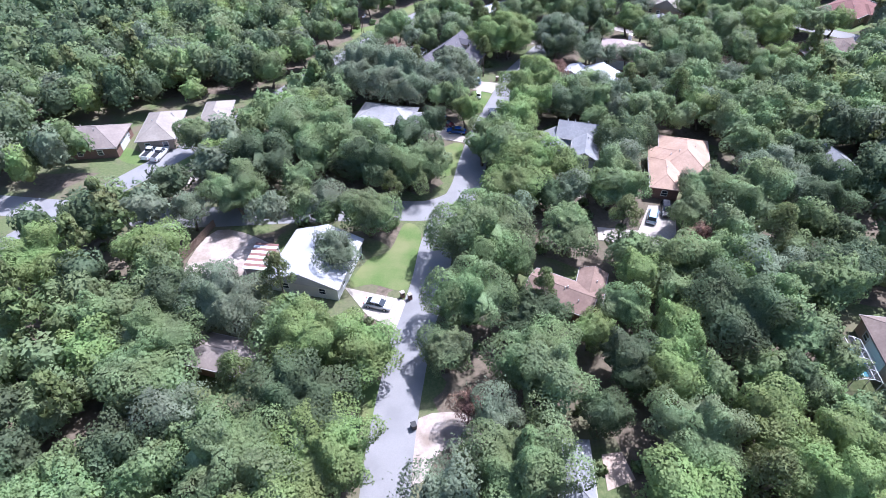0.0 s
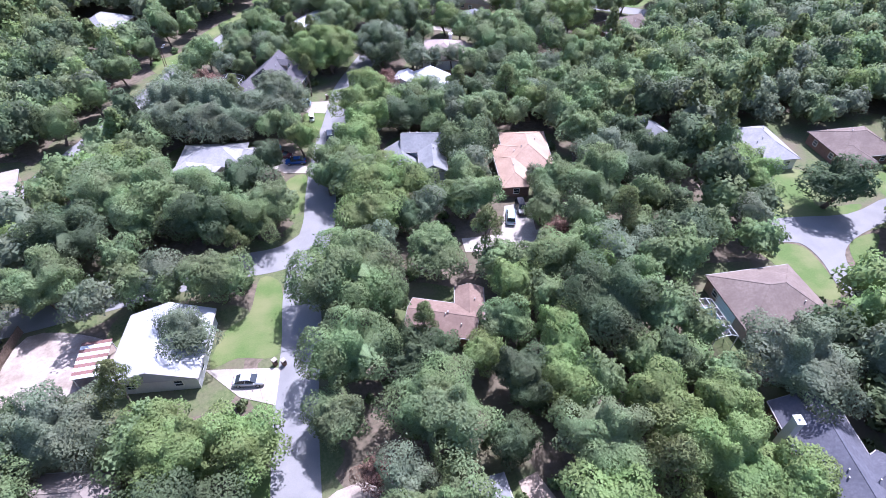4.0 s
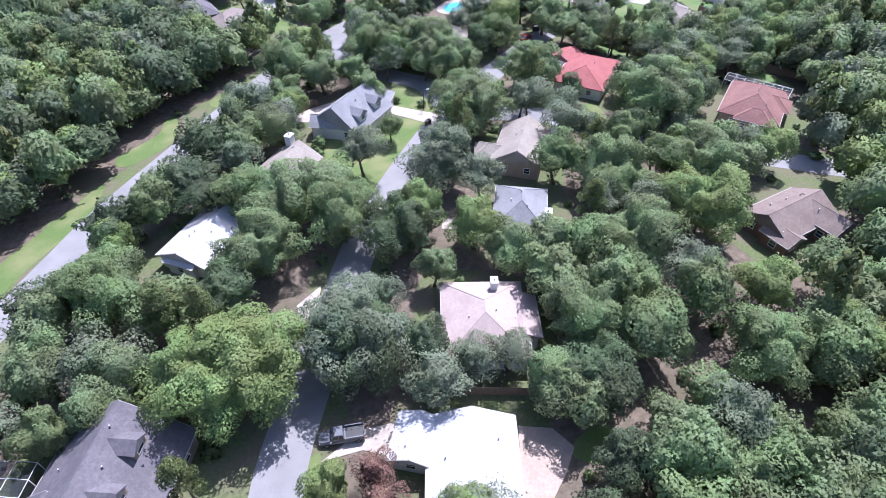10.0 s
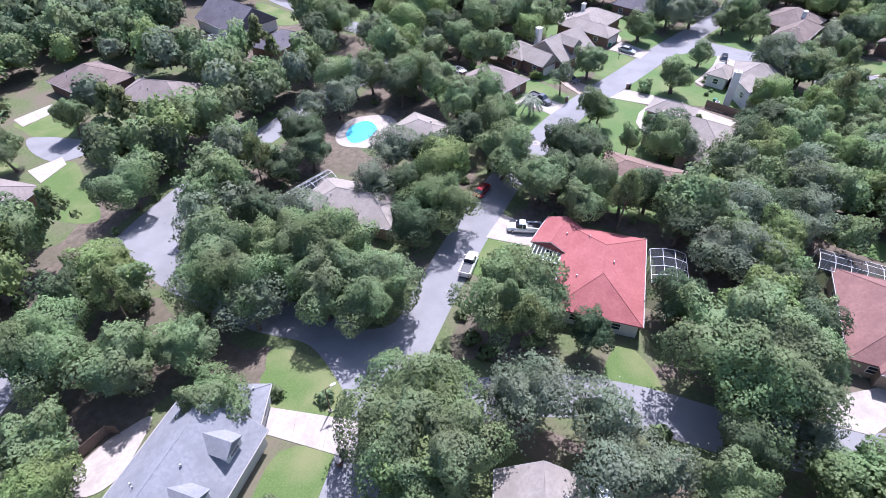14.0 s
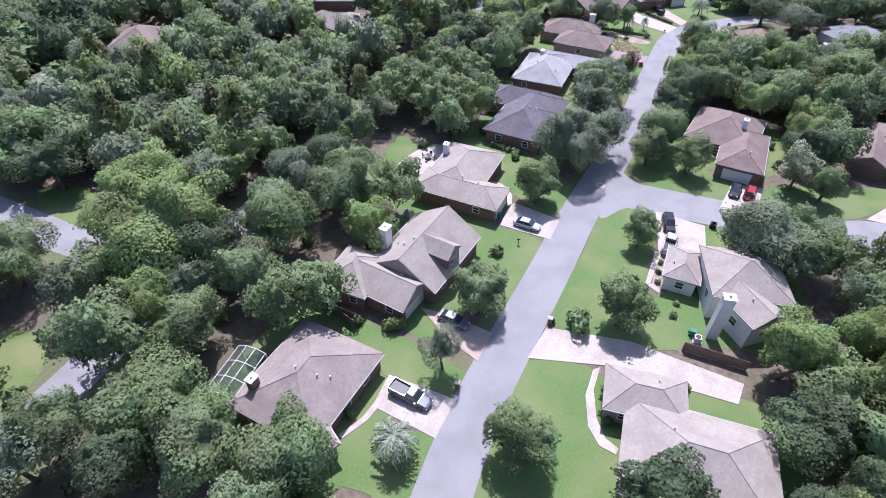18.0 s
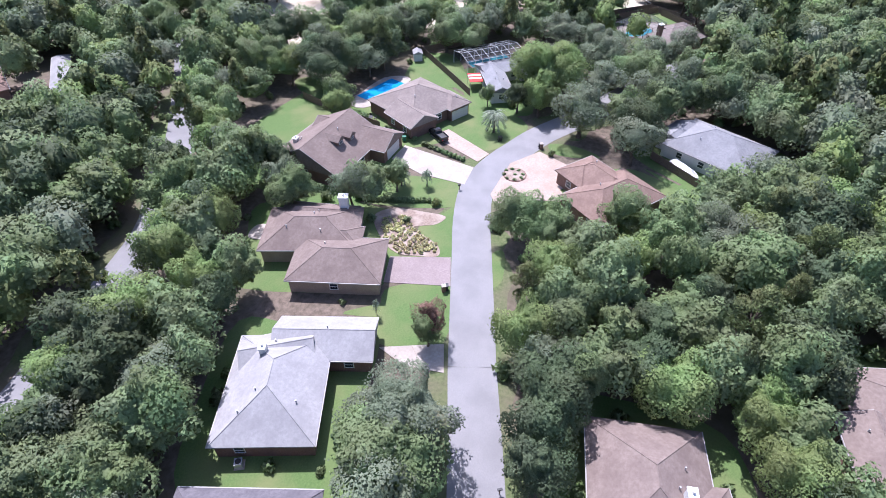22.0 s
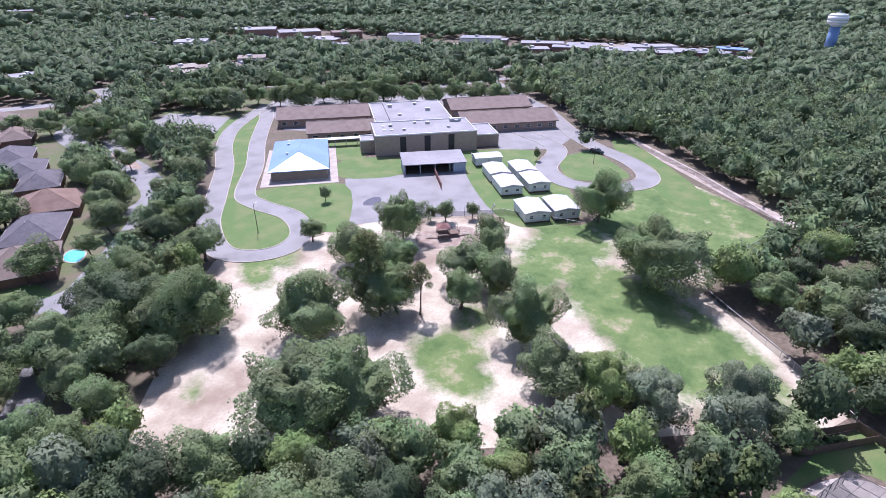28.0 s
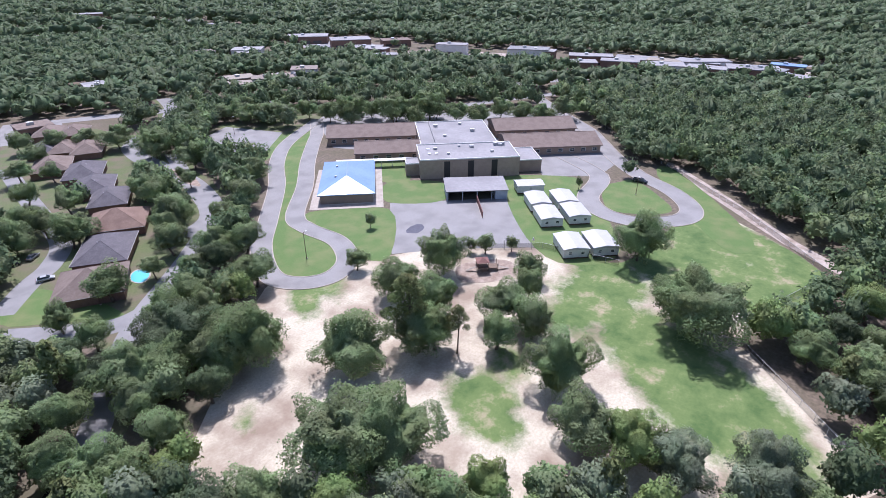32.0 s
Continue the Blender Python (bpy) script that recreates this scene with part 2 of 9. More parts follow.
    "darkleaf": surface("glossy_dark_leaves", (0.070, 0.116, 0.058), (0.140, 0.205, 0.106), 4.0, 0.4, 0.9, spread=0.3, leafy=True, vary=0.3, spec=0.12, dist=0.2),
    "pine": surface("pine_needles", (0.129, 0.175, 0.069), (0.246, 0.316, 0.128), 4.0, 0.6, 0.4, (0.239, 0.241, 0.128), 0.15, 0.6, spread=0.3, leafy=True, vary=0.3, spec=0.12, dist=0.2),
    "redleaf": surface("reddish_leaves", (0.190, 0.115, 0.082), (0.340, 0.225, 0.170), 4.0, 0.7, 0, spread=0.3, leafy=True, spec=0.12),
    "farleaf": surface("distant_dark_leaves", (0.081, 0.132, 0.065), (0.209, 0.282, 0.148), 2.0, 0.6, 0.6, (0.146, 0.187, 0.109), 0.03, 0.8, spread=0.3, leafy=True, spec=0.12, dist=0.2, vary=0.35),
    "bloom": surface("white_blossom_leaves", (0.22, 0.27, 0.13), (0.44, 0.46, 0.33), 1.5, 0.7, 0, spread=0.2, leafy=True),
    "palm": surface("palm_fronds", (0.189, 0.240, 0.156), (0.376, 0.427, 0.313), 1.2, 0.55, 0, spread=0.2, leafy=True),
    "yellow": surface("yellow_green_grass_tufts", (0.58, 0.57, 0.27), (0.76, 0.73, 0.44), 2.0, 0.8, 0, spread=0.2, leafy=True),
}


# ---- mesh helpers ----
class Geo:
    """Collects vertices and faces of one mesh."""

    def __init__(self, m=None):
        self.v, self.f, self.m = [], [], m

    def add(self, verts, faces):
        k = len(self.v)
        self.v += [tuple(self.m @ Vector(p)) for p in verts] if self.m is not None else [tuple(p) for p in verts]
        self.f += [tuple(i + k for i in f) for f in faces]
        return self

    def box(self, x0, x1, y0, y1, z0, z1, top=1.0):
        cx, cy = (x0 + x1) / 2, (y0 + y1) / 2
        u = [(cx + (x - cx) * top, cy + (y - cy) * top, z1) for x, y in ((x0, y0), (x1, y0), (x1, y1), (x0, y1))]
        return self.add([(x0, y0, z0), (x1, y0, z0), (x1, y1, z0), (x0, y1, z0), *u],
                        [(3, 2, 1, 0), (4, 5, 6, 7), (0, 1, 5, 4), (1, 2, 6, 5), (2, 3, 7, 6), (3, 0, 4, 7)])

    def tube(self, p, q, r0, r1=None, n=8):
        p, q = Vector(p), Vector(q)
        r1 = r0 if r1 is None else r1
        a = (q - p).normalized()
        s = a.orthogonal().normalized()
        w = a.cross(s)
        ring = [[c + (s * math.cos(2 * math.pi * i / n) + w * math.sin(2 * math.pi * i / n)) * r for i in range(n)] for c, r in ((p, r0), (q, r1))]
        return self.add(ring[0] + ring[1], [tuple(range(n))[::-1], tuple(range(n, 2 * n))] + [(i, (i + 1) % n, n + (i + 1) % n, n + i) for i in range(n)])

    def slab(self, pts, z0, z1):
        n = len(pts)
        if sum(pts[i][0] * pts[(i + 1) % n][1] - pts[(i + 1) % n][0] * pts[i][1] for i in range(n)) < 0:
            pts = pts[::-1]
        return self.add([(x, y, z0) for x, y in pts] + [(x, y, z1) for x, y in pts],
                        [tuple(range(n))[::-1], tuple(range(n, 2 * n))] + [(i, (i + 1) % n, n + (i + 1) % n, n + i) for i in range(n)])

    def mesh(self, name, material, smooth=False):
        me = bpy.data.meshes.new(name)
        me.from_pydata(self.v, [], self.f)
        if material is not None:
            me.materials.append(M[material] if isinstance(material, str) else material)
        if smooth:
            me.shade_smooth()
        me.update()
        return me


def part(name, geo, material, parent, label="", smooth=False):
    ob = new(name, geo if isinstance(geo, bpy.types.Mesh) else geo.mesh(name, material, smooth))
    ob.parent = parent
    return tagged(ob, label)


def thing(name, m, label, category, group="", kind=""):
    ob = new(name)
    ob.matrix_basis = m
    return tagged(ob, label, category, group, kind)


def smooth_line(pts, closed=False, steps=6):
    """A Catmull-Rom curve through the points."""
    n, out = len(pts), []
    for i in range(n if closed else n - 1):
        p = [Vector(pts[(i + k) % n] if closed else pts[min(max(i + k, 0), n - 1)]) for k in (-1, 0, 1, 2)]
        for s in range(steps):
            t = s / steps
            q = 0.5 * (2 * p[1] + (p[2] - p[0]) * t + (2 * p[0] - 5 * p[1] + 4 * p[2] - p[3]) * t * t + (3 * p[1] - p[0] - 3 * p[2] + p[3]) * t ** 3)
            out.append((q.x, q.y))
    return out if closed else out + [tuple(pts[-1])]


def clearing(pts, share=0.2):
    """Ground with few trees: only those planted one by one."""
    CLEAR.append((pts, share))


CLEAR = []
GROUNDS = [0]
OPEN = []   # polygons without trees: (points, clearance factor)
BUILT = []  # roofs: centre, half sizes, turn
ROADS = []  # centre lines with half width


def setting(name, geo, material, label, category):
    return tagged(new(name, geo.mesh(name, material)), label, category, kind="structure")


# ---- ground, roads, lawns ----
g = Geo()
g.add([(-4500, -4500, 0), (4500, -4500, 0), (4500, 4500, 0), (-4500, 4500, 0)], [(0, 1, 2, 3)])
setting("ground", g, "litter", "leaf-littered sandy forest floor under the trees", "ground")


def road(name, pts, width, label, material="asphalt", z=0.05, clear=None, verge=2.6):
    line = smooth_line(pts)
    ROADS.append((line, width / 2 if clear is None else clear))
    g = Geo()
    left, right = [], []
    for i, p in enumerate(line):
        a, b = Vector(line[max(i - 1, 0)]), Vector(line[min(i + 1, len(line) - 1)])
        n = (b - a).normalized().orthogonal() * (width / 2)
        left.append((p[0] + n.x, p[1] + n.y))
        right.append((p[0] - n.x, p[1] - n.y))
    n = len(line)
    vs = [(x, y, z) for x, y in left] + [(x, y, z) for x, y in right] + [(x, y, -0.1) for x, y in left] + [(x, y, -0.1) for x, y in right]
    fs = [(n + i, n + i + 1, i + 1, i) for i in range(n - 1)] + [(i, i + 1, 2 * n + i + 1, 2 * n + i) for i in range(n - 1)] + [(n + i + 1, n + i, 3 * n + i, 3 * n + i + 1) for i in range(n - 1)]
    g.add(vs, fs)
    if material == "lot" and width < 9:
        for side, s in ((left, 1), (right, -1)):
            k = Geo()
            ring = []
            for (x, y), p in zip(side, line):
                o = Vector((x - p[0], y - p[1])).normalized() * 0.28
                ring.append(((x, y), (x + o.x, y + o.y)))
            vs = [(*a, zz) for a, _ in ring for zz in (0.02, 0.17)] + [(*c, zz) for _, c in ring for zz in (0.02, 0.17)]
            fs = []
            for i in range(n - 1):
                a, c = 2 * i, 2 * n + 2 * i
                fs += [(a + 1, a + 3, c + 3, c + 1), (a, a + 2, a + 3, a + 1), (c + 1, c + 3, c + 2, c)]
            k.add(vs, fs)
            setting("kerb_" + name + ("_1" if s > 0 else "_2"), k, "concrete", "pale concrete kerb along the drive", "kerb")
    if material == "asphalt":
        edge = []
        for s in (1, -1):
            for i, p in (list(enumerate(line)) if s > 0 else list(enumerate(line))[::-1]):
                q = (left if s > 0 else right)[i]
                k = 1 + (verge + 0.35 * verge * math.sin(i * 1.7 + s)) / (width / 2)
                edge.append((p[0] + (q[0] - p[0]) * k, p[1] + (q[1] - p[1]) * k))
        v = Geo()
        m = len(edge)
        v.add([(x, y, 0.003 + z * 0.08) for x, y in edge], [(i + 1, i, m - 1 - i, m - 2 - i) for i in range(n - 1)])
        setting("verge_" + name, v, "yard", "uneven grass verge along the street", "grass verge")
    return setting(name, g, material, label, "road")


def patch(name, kind, pts, rounded=True):
    """A lawn, drive, terrace or bed: a thin slab with a rounded outline."""
    z, material, label, category = {
        "lawn": (0.012, "grass", "mown green front lawn with drier patches", "lawn"),
        "drive": (0.075, "concrete", "sun-bleached pale concrete driveway", "driveway"),
        "pink": (0.075, "pink", "pinkish exposed-aggregate concrete driveway", "driveway"),
        "pavers": (0.075, "mauvepave", "brownish mauve paved driveway", "driveway"),
        "patio": (0.07, "concrete", "pale concrete terrace behind the house", "patio"),
        "path": (0.08, "concrete", "narrow pale concrete garden path", "path"),
        "sand": (0.012, "sand", "bare pale sandy yard", "sand"),
        "bed": (0.044, "mulch", "mulched garden bed with a curved edge", "garden bed"),
        "yard": (0.007, "yard", "patchy grass and leaf litter round the houses", "yard"),
        "grounds": (0.008, "yard", "uneven grass and leaf litter round a house", "yard"),
        "tarmac": (0.056, "asphalt", "grey street widening at its end", "road"),
        "lot": (0.012, "lot", "sun-bleached grey asphalt car park", "parking lot"),
        "court": (0.012, "lot", "worn grey asphalt play court", "court"),
        "field": (0.006, "field", "sandy school field with patchy grass", "field"),
    }[kind]
    line = smooth_line(pts, True, 4) if rounded and kind not in ("drive", "pink", "path", "pavers") else pts
    z += 0.006 + (len(OPEN) * 0.0023) % 0.019 if kind not in ("field", "tarmac", "yard", "grounds") else (0.005 if kind == "tarmac" and len(OPEN) % 2 else 0)
    if kind == "yard":
        z += (len(CLEAR) * 0.0023) % 0.02
        CLEAR.append((pts, 0.55))
    elif kind == "grounds":
        z += GROUNDS[0] * 0.0011 % 0.006
        GROUNDS[0] += 1
    else:
        OPEN.append((pts, {"lawn": 0.4, "field": 0.35, "sand": 0.35}.get(kind, 0.5)))
    if kind in ("lawn", "grounds") and min(p[0] for p in pts) > 125:
        material = "lush"  # the gardens farther along the street are watered
    ob = setting(name, Geo().slab(line, -0.1, z), material, label, category)
    if kind in ("drive", "pink") and len(pts) == 4:
        a, c, d, e = (Vector(p) for p in pts)
        if (c - a).length < (d - c).length:
            a, c, d, e = c, d, e, a
        count = max(1, round((c - a).length / 4.2))
        for i in range(1, count):
            p, q = a.lerp(c, i / count), e.lerp(d, i / count)
            o = (q - p).orthogonal().normalized() * 0.03
            part("joint", Geo().add([(*(p + o), z + 0.004), (*(p - o), z + 0.004), (*(q - o), z + 0.004), (*(q + o), z + 0.004)], [(0, 1, 2, 3)]), "mulch", ob)
    return ob


def field_material():
    """Sand with grass where the field is watered: soft ovals broken by noise."""
    m = surface("sandy_field", (0.43, 0.374, 0.280), (0.61, 0.545, 0.425), 1.8, 0.95, 0.5, (0.25, 0.185, 0.135), 0.09, 0.9, detail=9)
    n, l = m.node_tree.nodes, m.node_tree.links
    geo = n.new("ShaderNodeNewGeometry")
    total = None
    for x, y, a, sx, sy, k in ((412, 303, 48, 42, 19, 1.2), (474, 318, 35, 42, 34, 1.1), (382, 338, 30, 15, 11, 0.9), (432, 330, 40, 22, 18, 0.9), (404, 404, 55, 26, 10, 0.75), (352, 376, 40, 14, 6, 0.3), (447, 331, 40, 24, 15, 1.0), (380, 338, 60, 18, 9, 0.9), (396, 339, 40, 14, 8, 0.6), (393, 400, 50, 20, 7, 0.8), (421, 333, 45, 16, 12, 0.7), (461, 288, 35, 26, 20, 1.1), (486, 295, 50, 36, 14, 1.4), (477, 312, 38, 26, 16, 1.1), (412, 299, 48, 40, 16, 1.1)):
        mp = n.new("ShaderNodeMapping")
        mp.vector_type = "TEXTURE"
        mp.inputs["Location"].default_value, mp.inputs["Rotation"].default_value, mp.inputs["Scale"].default_value = (x, y, 0), (0, 0, radians(a)), (sx, sy, 1000)
        l.new(geo.outputs["Position"], mp.inputs["Vector"])
        ln = n.new("ShaderNodeVectorMath")
        ln.operation = "LENGTH"
        l.new(mp.outputs[0], ln.inputs[0])
        ma = n.new("ShaderNodeMath")
        ma.operation, ma.use_clamp = "MULTIPLY_ADD", True
        ma.inputs[1].default_value, ma.inputs[2].default_value = -k, k
        l.new(ln.outputs["Value"], ma.inputs[0])
        if total is None:
            total = ma.outputs[0]
        else:
            mx = n.new("ShaderNodeMath")
            mx.operation = "MAXIMUM"
            l.new(total, mx.inputs[0])
            l.new(ma.outputs[0], mx.inputs[1])
            total = mx.outputs[0]
    nz = n.new("ShaderNodeTexNoise")
    nz.inputs["Scale"].default_value, nz.inputs["Detail"].default_value, nz.inputs["Roughness"].default_value = 0.16, 12.0, 0.78
    l.new(geo.outputs["Position"], nz.inputs["Vector"])
    ad = n.new("ShaderNodeMath")
    ad.operation = "ADD"
    l.new(total, ad.inputs[0])
    l.new(nz.outputs["Fac"], ad.inputs[1])
    rp = n.new("ShaderNodeValToRGB")
    rp.color_ramp.elements[0].position, rp.color_ramp.elements[1].position = 0.70, 0.96
    l.new(ad.outputs[0], rp.inputs["Fac"])
    gr = n.new("ShaderNodeTexNoise")
    gr.inputs["Scale"].default_value, gr.inputs["Detail"].default_value, gr.inputs["Roughness"].default_value = 0.085, 14.0, 0.72
    l.new(geo.outputs["Position"], gr.inputs["Vector"])
    gc = n.new("ShaderNodeValToRGB")
    gc.color_ramp.elements[0].position, gc.color_ramp.elements[1].position = 0.38, 0.54
    gc.color_ramp.elements[0].color, gc.color_ramp.elements[1].color = (0.070, 0.124, 0.036, 1), (0.138, 0.192, 0.064, 1)
    dry = gc.color_ramp.elements.new(0.645)
    dry.color = (0.34, 0.29, 0.185, 1)
    l.new(gr.outputs["Fac"], gc.inputs["Fac"])
    b = n["Principled BSDF"]
    old = b.inputs["Base Color"].links[0].from_socket
    mix = n.new("ShaderNodeMix")
    mix.data_type = "RGBA"
    l.new(rp.outputs["Color"], mix.inputs["Factor"])
    l.new(old, mix.inputs["A"])
    l.new(gc.outputs["Color"], mix.inputs["B"])
    l.new(mix.outputs["Result"], b.inputs["Base Color"])
    return m


M["field"] = field_material()


road("road_main", [(-9.5, -60), (-8.5, 0), (-7.7, 29), (-7.2, 38), (-6.2, 47), (-4.7, 57), (-2.6, 66), (-1, 77), (1.5, 86), (5, 95), (7.2, 105.5), (11, 119.8), (16, 134), (20.8, 148.3), (26.4, 158.6), (34, 171), (42, 184), (52.5, 197.5), (67, 212.9), (80, 225)], 6.4, "narrow grey residential street without kerbs")
road("road_middle", [(80, 225), (93.2, 234.5), (105, 242.4), (118, 250.3), (130, 256.4), (141, 261), (151, 264.4), (162.5, 267.3), (178, 271), (193, 274.8), (210, 278.3), (227, 281.9), (247, 287.7)], 6.6, "grey residential street between lawns")
road("road_bend", [(247, 287.7), (266.7, 293), (278, 296), (287, 297.2), (295, 295.7), (303, 292.2), (310, 288.5), (322, 280), (342, 268), (356, 258)], 6.6, "grey residential street bending round a lawn")
road("road_west", [(4, 91), (-3, 87.2), (-14.5, 87.5), (-35, 86.5), (-56, 86), (-88, 90), (-130, 96)], 6.4, "grey side street under oaks", z=0.045, clear=0.8)
road("road_side_north", [(76, 224), (75, 236), (68, 245), (60, 260), (57, 272)], 6.6, "grey side street joining at a bend", z=0.045)
road("road_side_east", [(74, 220), (91.6, 212.5), (102, 204), (110.6, 193), (119, 185), (135, 172), (150, 160)], 6.4, "grey side street under spreading trees", z=0.045, clear=1.5)
road("road_close", [(202, 277), (206.8, 264), (213, 248), (217.5, 237), (221, 227)], 8.5, "wide grey close with a turning circle", z=0.045)
road("road_green", [(-110, 40), (-60, 112), (-40, 145), (-20.3, 178.7), (-12, 191), (-5.5, 201), (2, 212), (18, 231), (34, 249.5)], 6.2, "grey through road with a mown verge", z=0.04, clear=6.8, verge=4.6)
road("road_green_north", [(34, 249.5), (60, 275.5), (100, 299), (148, 316.8), (181, 327.4), (215, 339.6), (230, 343), (258, 348.4), (273, 357.5), (284, 361.8), (322, 388), (340, 405), (360, 426), (390, 446), (414, 466.7), (430, 499), (450, 540)], 6.2, "grey through road overhung by trees", z=0.04, clear=1.7)
road("road_north", [(119, 390), (120, 372), (127, 346), (131, 333), (140, 313)], 6.4, "grey side street between distant houses", z=0.035)
road("school_loop", [(528, 521), (490, 505), (466, 487), (446, 466), (422, 445), (405.6, 430.6), (395, 415), (396.5, 405), (404, 399.5), (414, 402), (422, 413), (424, 428), (429, 439), (452, 456.4), (473, 475), (492, 490), (508, 502)], 6.5, "grey bus loop round a mown lawn", "lot", 0.05)
road("school_loop_mouth", [(507, 501), (518, 511), (532, 524)], 6.5, "grey mouth of the bus loop", "lot", 0.047)
road("school_turning_loop", [(545, 384), (526, 358.5), (500, 354.7), (488.5, 344.5), (488, 332), (497.4, 320), (509, 318.8), (522.7, 328), (535, 344), (552, 358.5), (573.7, 373), (590.5, 384.5), (612, 405), (650, 440)], 8, "pale service drive with a turning loop", "lot", 0.045)
road("school_avenue", [(528, 521), (560, 500), (600, 470), (650, 440), (700, 400)], 8, "pale avenue behind the school", "lot", 0.04)
road("far_avenue", [(430, 660), (520, 600), (640, 500), (760, 400), (900, 260)], 10, "distant grey avenue", "lot", 0.04)
road("road_row", [(344.4, 459.9), (355.9, 470.2), (365.1, 476.7), (374.5, 489.5), (381.6, 515.8), (390.8, 552.5), (399.1, 583.4)], 6.5, "grey street in front of a row of houses", z=0.04)
road("road_median", [(398.3, 458), (413, 463.8), (423.8, 480.9), (432.9, 507.2), (439, 546.5), (449.8, 570.3), (475.9, 586.1), (502.6, 614.2), (518.4, 645.7)], 9, "grey road with planted islands beside the school", z=0.043)
road("road_school_corner", [(340, 449.7), (348.9, 438.6), (358.2, 430), (371.3, 430.7), (384.2, 438.6)], 7, "grey street beside a green lawn", z=0.042)
patch("school_field_1", "field", [(335.1, 371.4), (354.1, 388.1), (389.7, 411.4), (397.7, 404), (423.2, 392.7), (442.4, 371.1), (452, 353.8), (455.9, 329.7), (489.7, 321.5), (511.5, 312.9), (478.5, 276.3), (450.5, 284.7), (433.6, 294.3), (416.8, 281.4), (398.7, 269.2), (384, 290.8), (363.8, 324), (348.7, 349)])
patch("road_east_court_1", "tarmac", [(91.3, 66.5), (107, 62.9), (119, 64.3), (115.9, 59.5), (101.7, 56.6), (95.2, 52.2), (92.6, 43.3), (88.5, 46.7), (91.1, 54), (91, 59.1), (85.9, 61.6)])
patch("road_east_court_2", "tarmac", [(73.6, 236.4), (82.1, 232), (88.8, 232.8), (88.3, 228), (80.1, 225.2), (75.3, 224.2), (74.8, 229.8)])
patch("road_east_court_3", "tarmac", [(212.8, 250.3), (217.2, 242.7), (224.3, 236.2), (227.5, 228.2), (224.2, 222.4), (211.3, 225), (209.6, 236.1), (209.6, 246.5)])
patch("road_east_court_4", "tarmac", [(211.8, 277.4), (209.4, 273.5), (208.2, 265.4), (210.1, 257.7), (202.8, 264.4), (200.1, 269.2), (194.4, 271.2), (200.6, 274.7)])
patch("road_east_court_5", "tarmac", [(43.9, 318.7), (52.7, 312), (54.4, 306.1), (48, 304.9), (43.8, 311.9)])
patch("road_east_court_6", "tarmac", [(55.5, 272.5), (61.7, 280.1), (67.3, 278.3), (61.7, 265.7), (58.1, 266.6)])
patch("sand_track_1", "sand", [(557.9, 334.6), (527.1, 307.5), (501.6, 287.2), (488.5, 274.3), (476.6, 264.9), (473.2, 266.5), (484.2, 276.6), (496.2, 289.4), (519.0, 308.9), (549.0, 333.4)])
patch("sand_yard_1", "sand", [(-46.9, 70.4), (-44.2, 81.7), (-33.3, 77.8), (-29.3, 71.5), (-35.4, 67.4), (-41.6, 64.7)])
patch("sand_yard_2", "sand", [(-5, 31.6), (-3.6, 40.4), (5, 40.7), (4.8, 37.3), (-0.6, 35.4), (-2.8, 31.6)])
patch("lawn_1", "lawn", [(-7.5, 83), (-4.2, 80.2), (-5.5, 68), (-7.3, 64.9), (-12.5, 66.5), (-16.6, 66), (-14, 72.5), (-10, 75.3)])
patch("lawn_2", "lawn", [(-75.7, 112.9), (-63.1, 107.8), (-47.2, 117.5), (-46.9, 111.1), (-51.1, 102.9), (-61.4, 103.1), (-73.8, 106.8)])
patch("lawn_3", "lawn", [(-13, 45.1), (-9, 46.5), (-10.5, 40.1), (-12.2, 41.4)])
patch("lawn_4", "lawn", [(103.6, 78.8), (110.8, 77.1), (103.3, 67.3), (112.3, 64.7), (107, 62.9), (90.8, 66.1)])
patch("lawn_5", "lawn", [(123.8, 71.6), (132.3, 69.3), (129.9, 62.2), (117.8, 61.1), (119.6, 64.8)])
patch("lawn_6", "lawn", [(82.4, 61.1), (90.1, 59), (90.6, 54.2), (87.4, 46.3), (83.8, 47), (82.1, 56.8)])
patch("lawn_7", "lawn", [(7.9, 133.4), (12.2, 135.5), (9.8, 127.7), (6.6, 129.9)])
patch("lawn_8", "lawn", [(0.4, 110.9), (5.1, 112.1), (2.3, 100), (-1.3, 101.1)])
patch("lawn_9", "lawn", [(8.6, 139.5), (13.6, 138), (11, 127.6), (2.9, 129.7), (7.5, 134.1)])
patch("lawn_10", "lawn", [(47.2, 87), (50, 85.5), (48.5, 80.1), (45.9, 80.3)])
patch("lawn_11", "lawn", [(56.7, 138.8), (61.7, 138.9), (61.7, 133.2), (55.4, 136.4)])
patch("lawn_12", "lawn", [(22.8, 147.6), (26.4, 149.8), (23.3, 143.1), (20.7, 139.1)])
patch("lawn_13", "lawn", [(-28.5, 177.3), (-25.2, 177.6), (-17, 188.4), (-11.5, 199.3), (-2.7, 210.3), (0.8, 221.6), (-8.5, 211.1), (-15.5, 202.7), (-21.9, 190.1), (-30, 185)])
patch("lawn_14", "lawn", [(62.5, 222.3), (68.6, 217.7), (61.3, 210.4), (47.1, 195.7), (41, 199.6), (41.4, 204.9), (44.2, 207.5), (41, 214.6), (48.1, 217.1), (54.8, 216.2)])
patch("lawn_15", "lawn", [(67.2, 237.2), (72.3, 231.7), (75.4, 224.8), (72.2, 221.4), (66.4, 227.6), (64.8, 231.9)])
patch("lawn_16", "lawn", [(53.1, 191.8), (58, 192.8), (59.6, 186.1), (57.2, 184.2), (52.3, 189.8)])
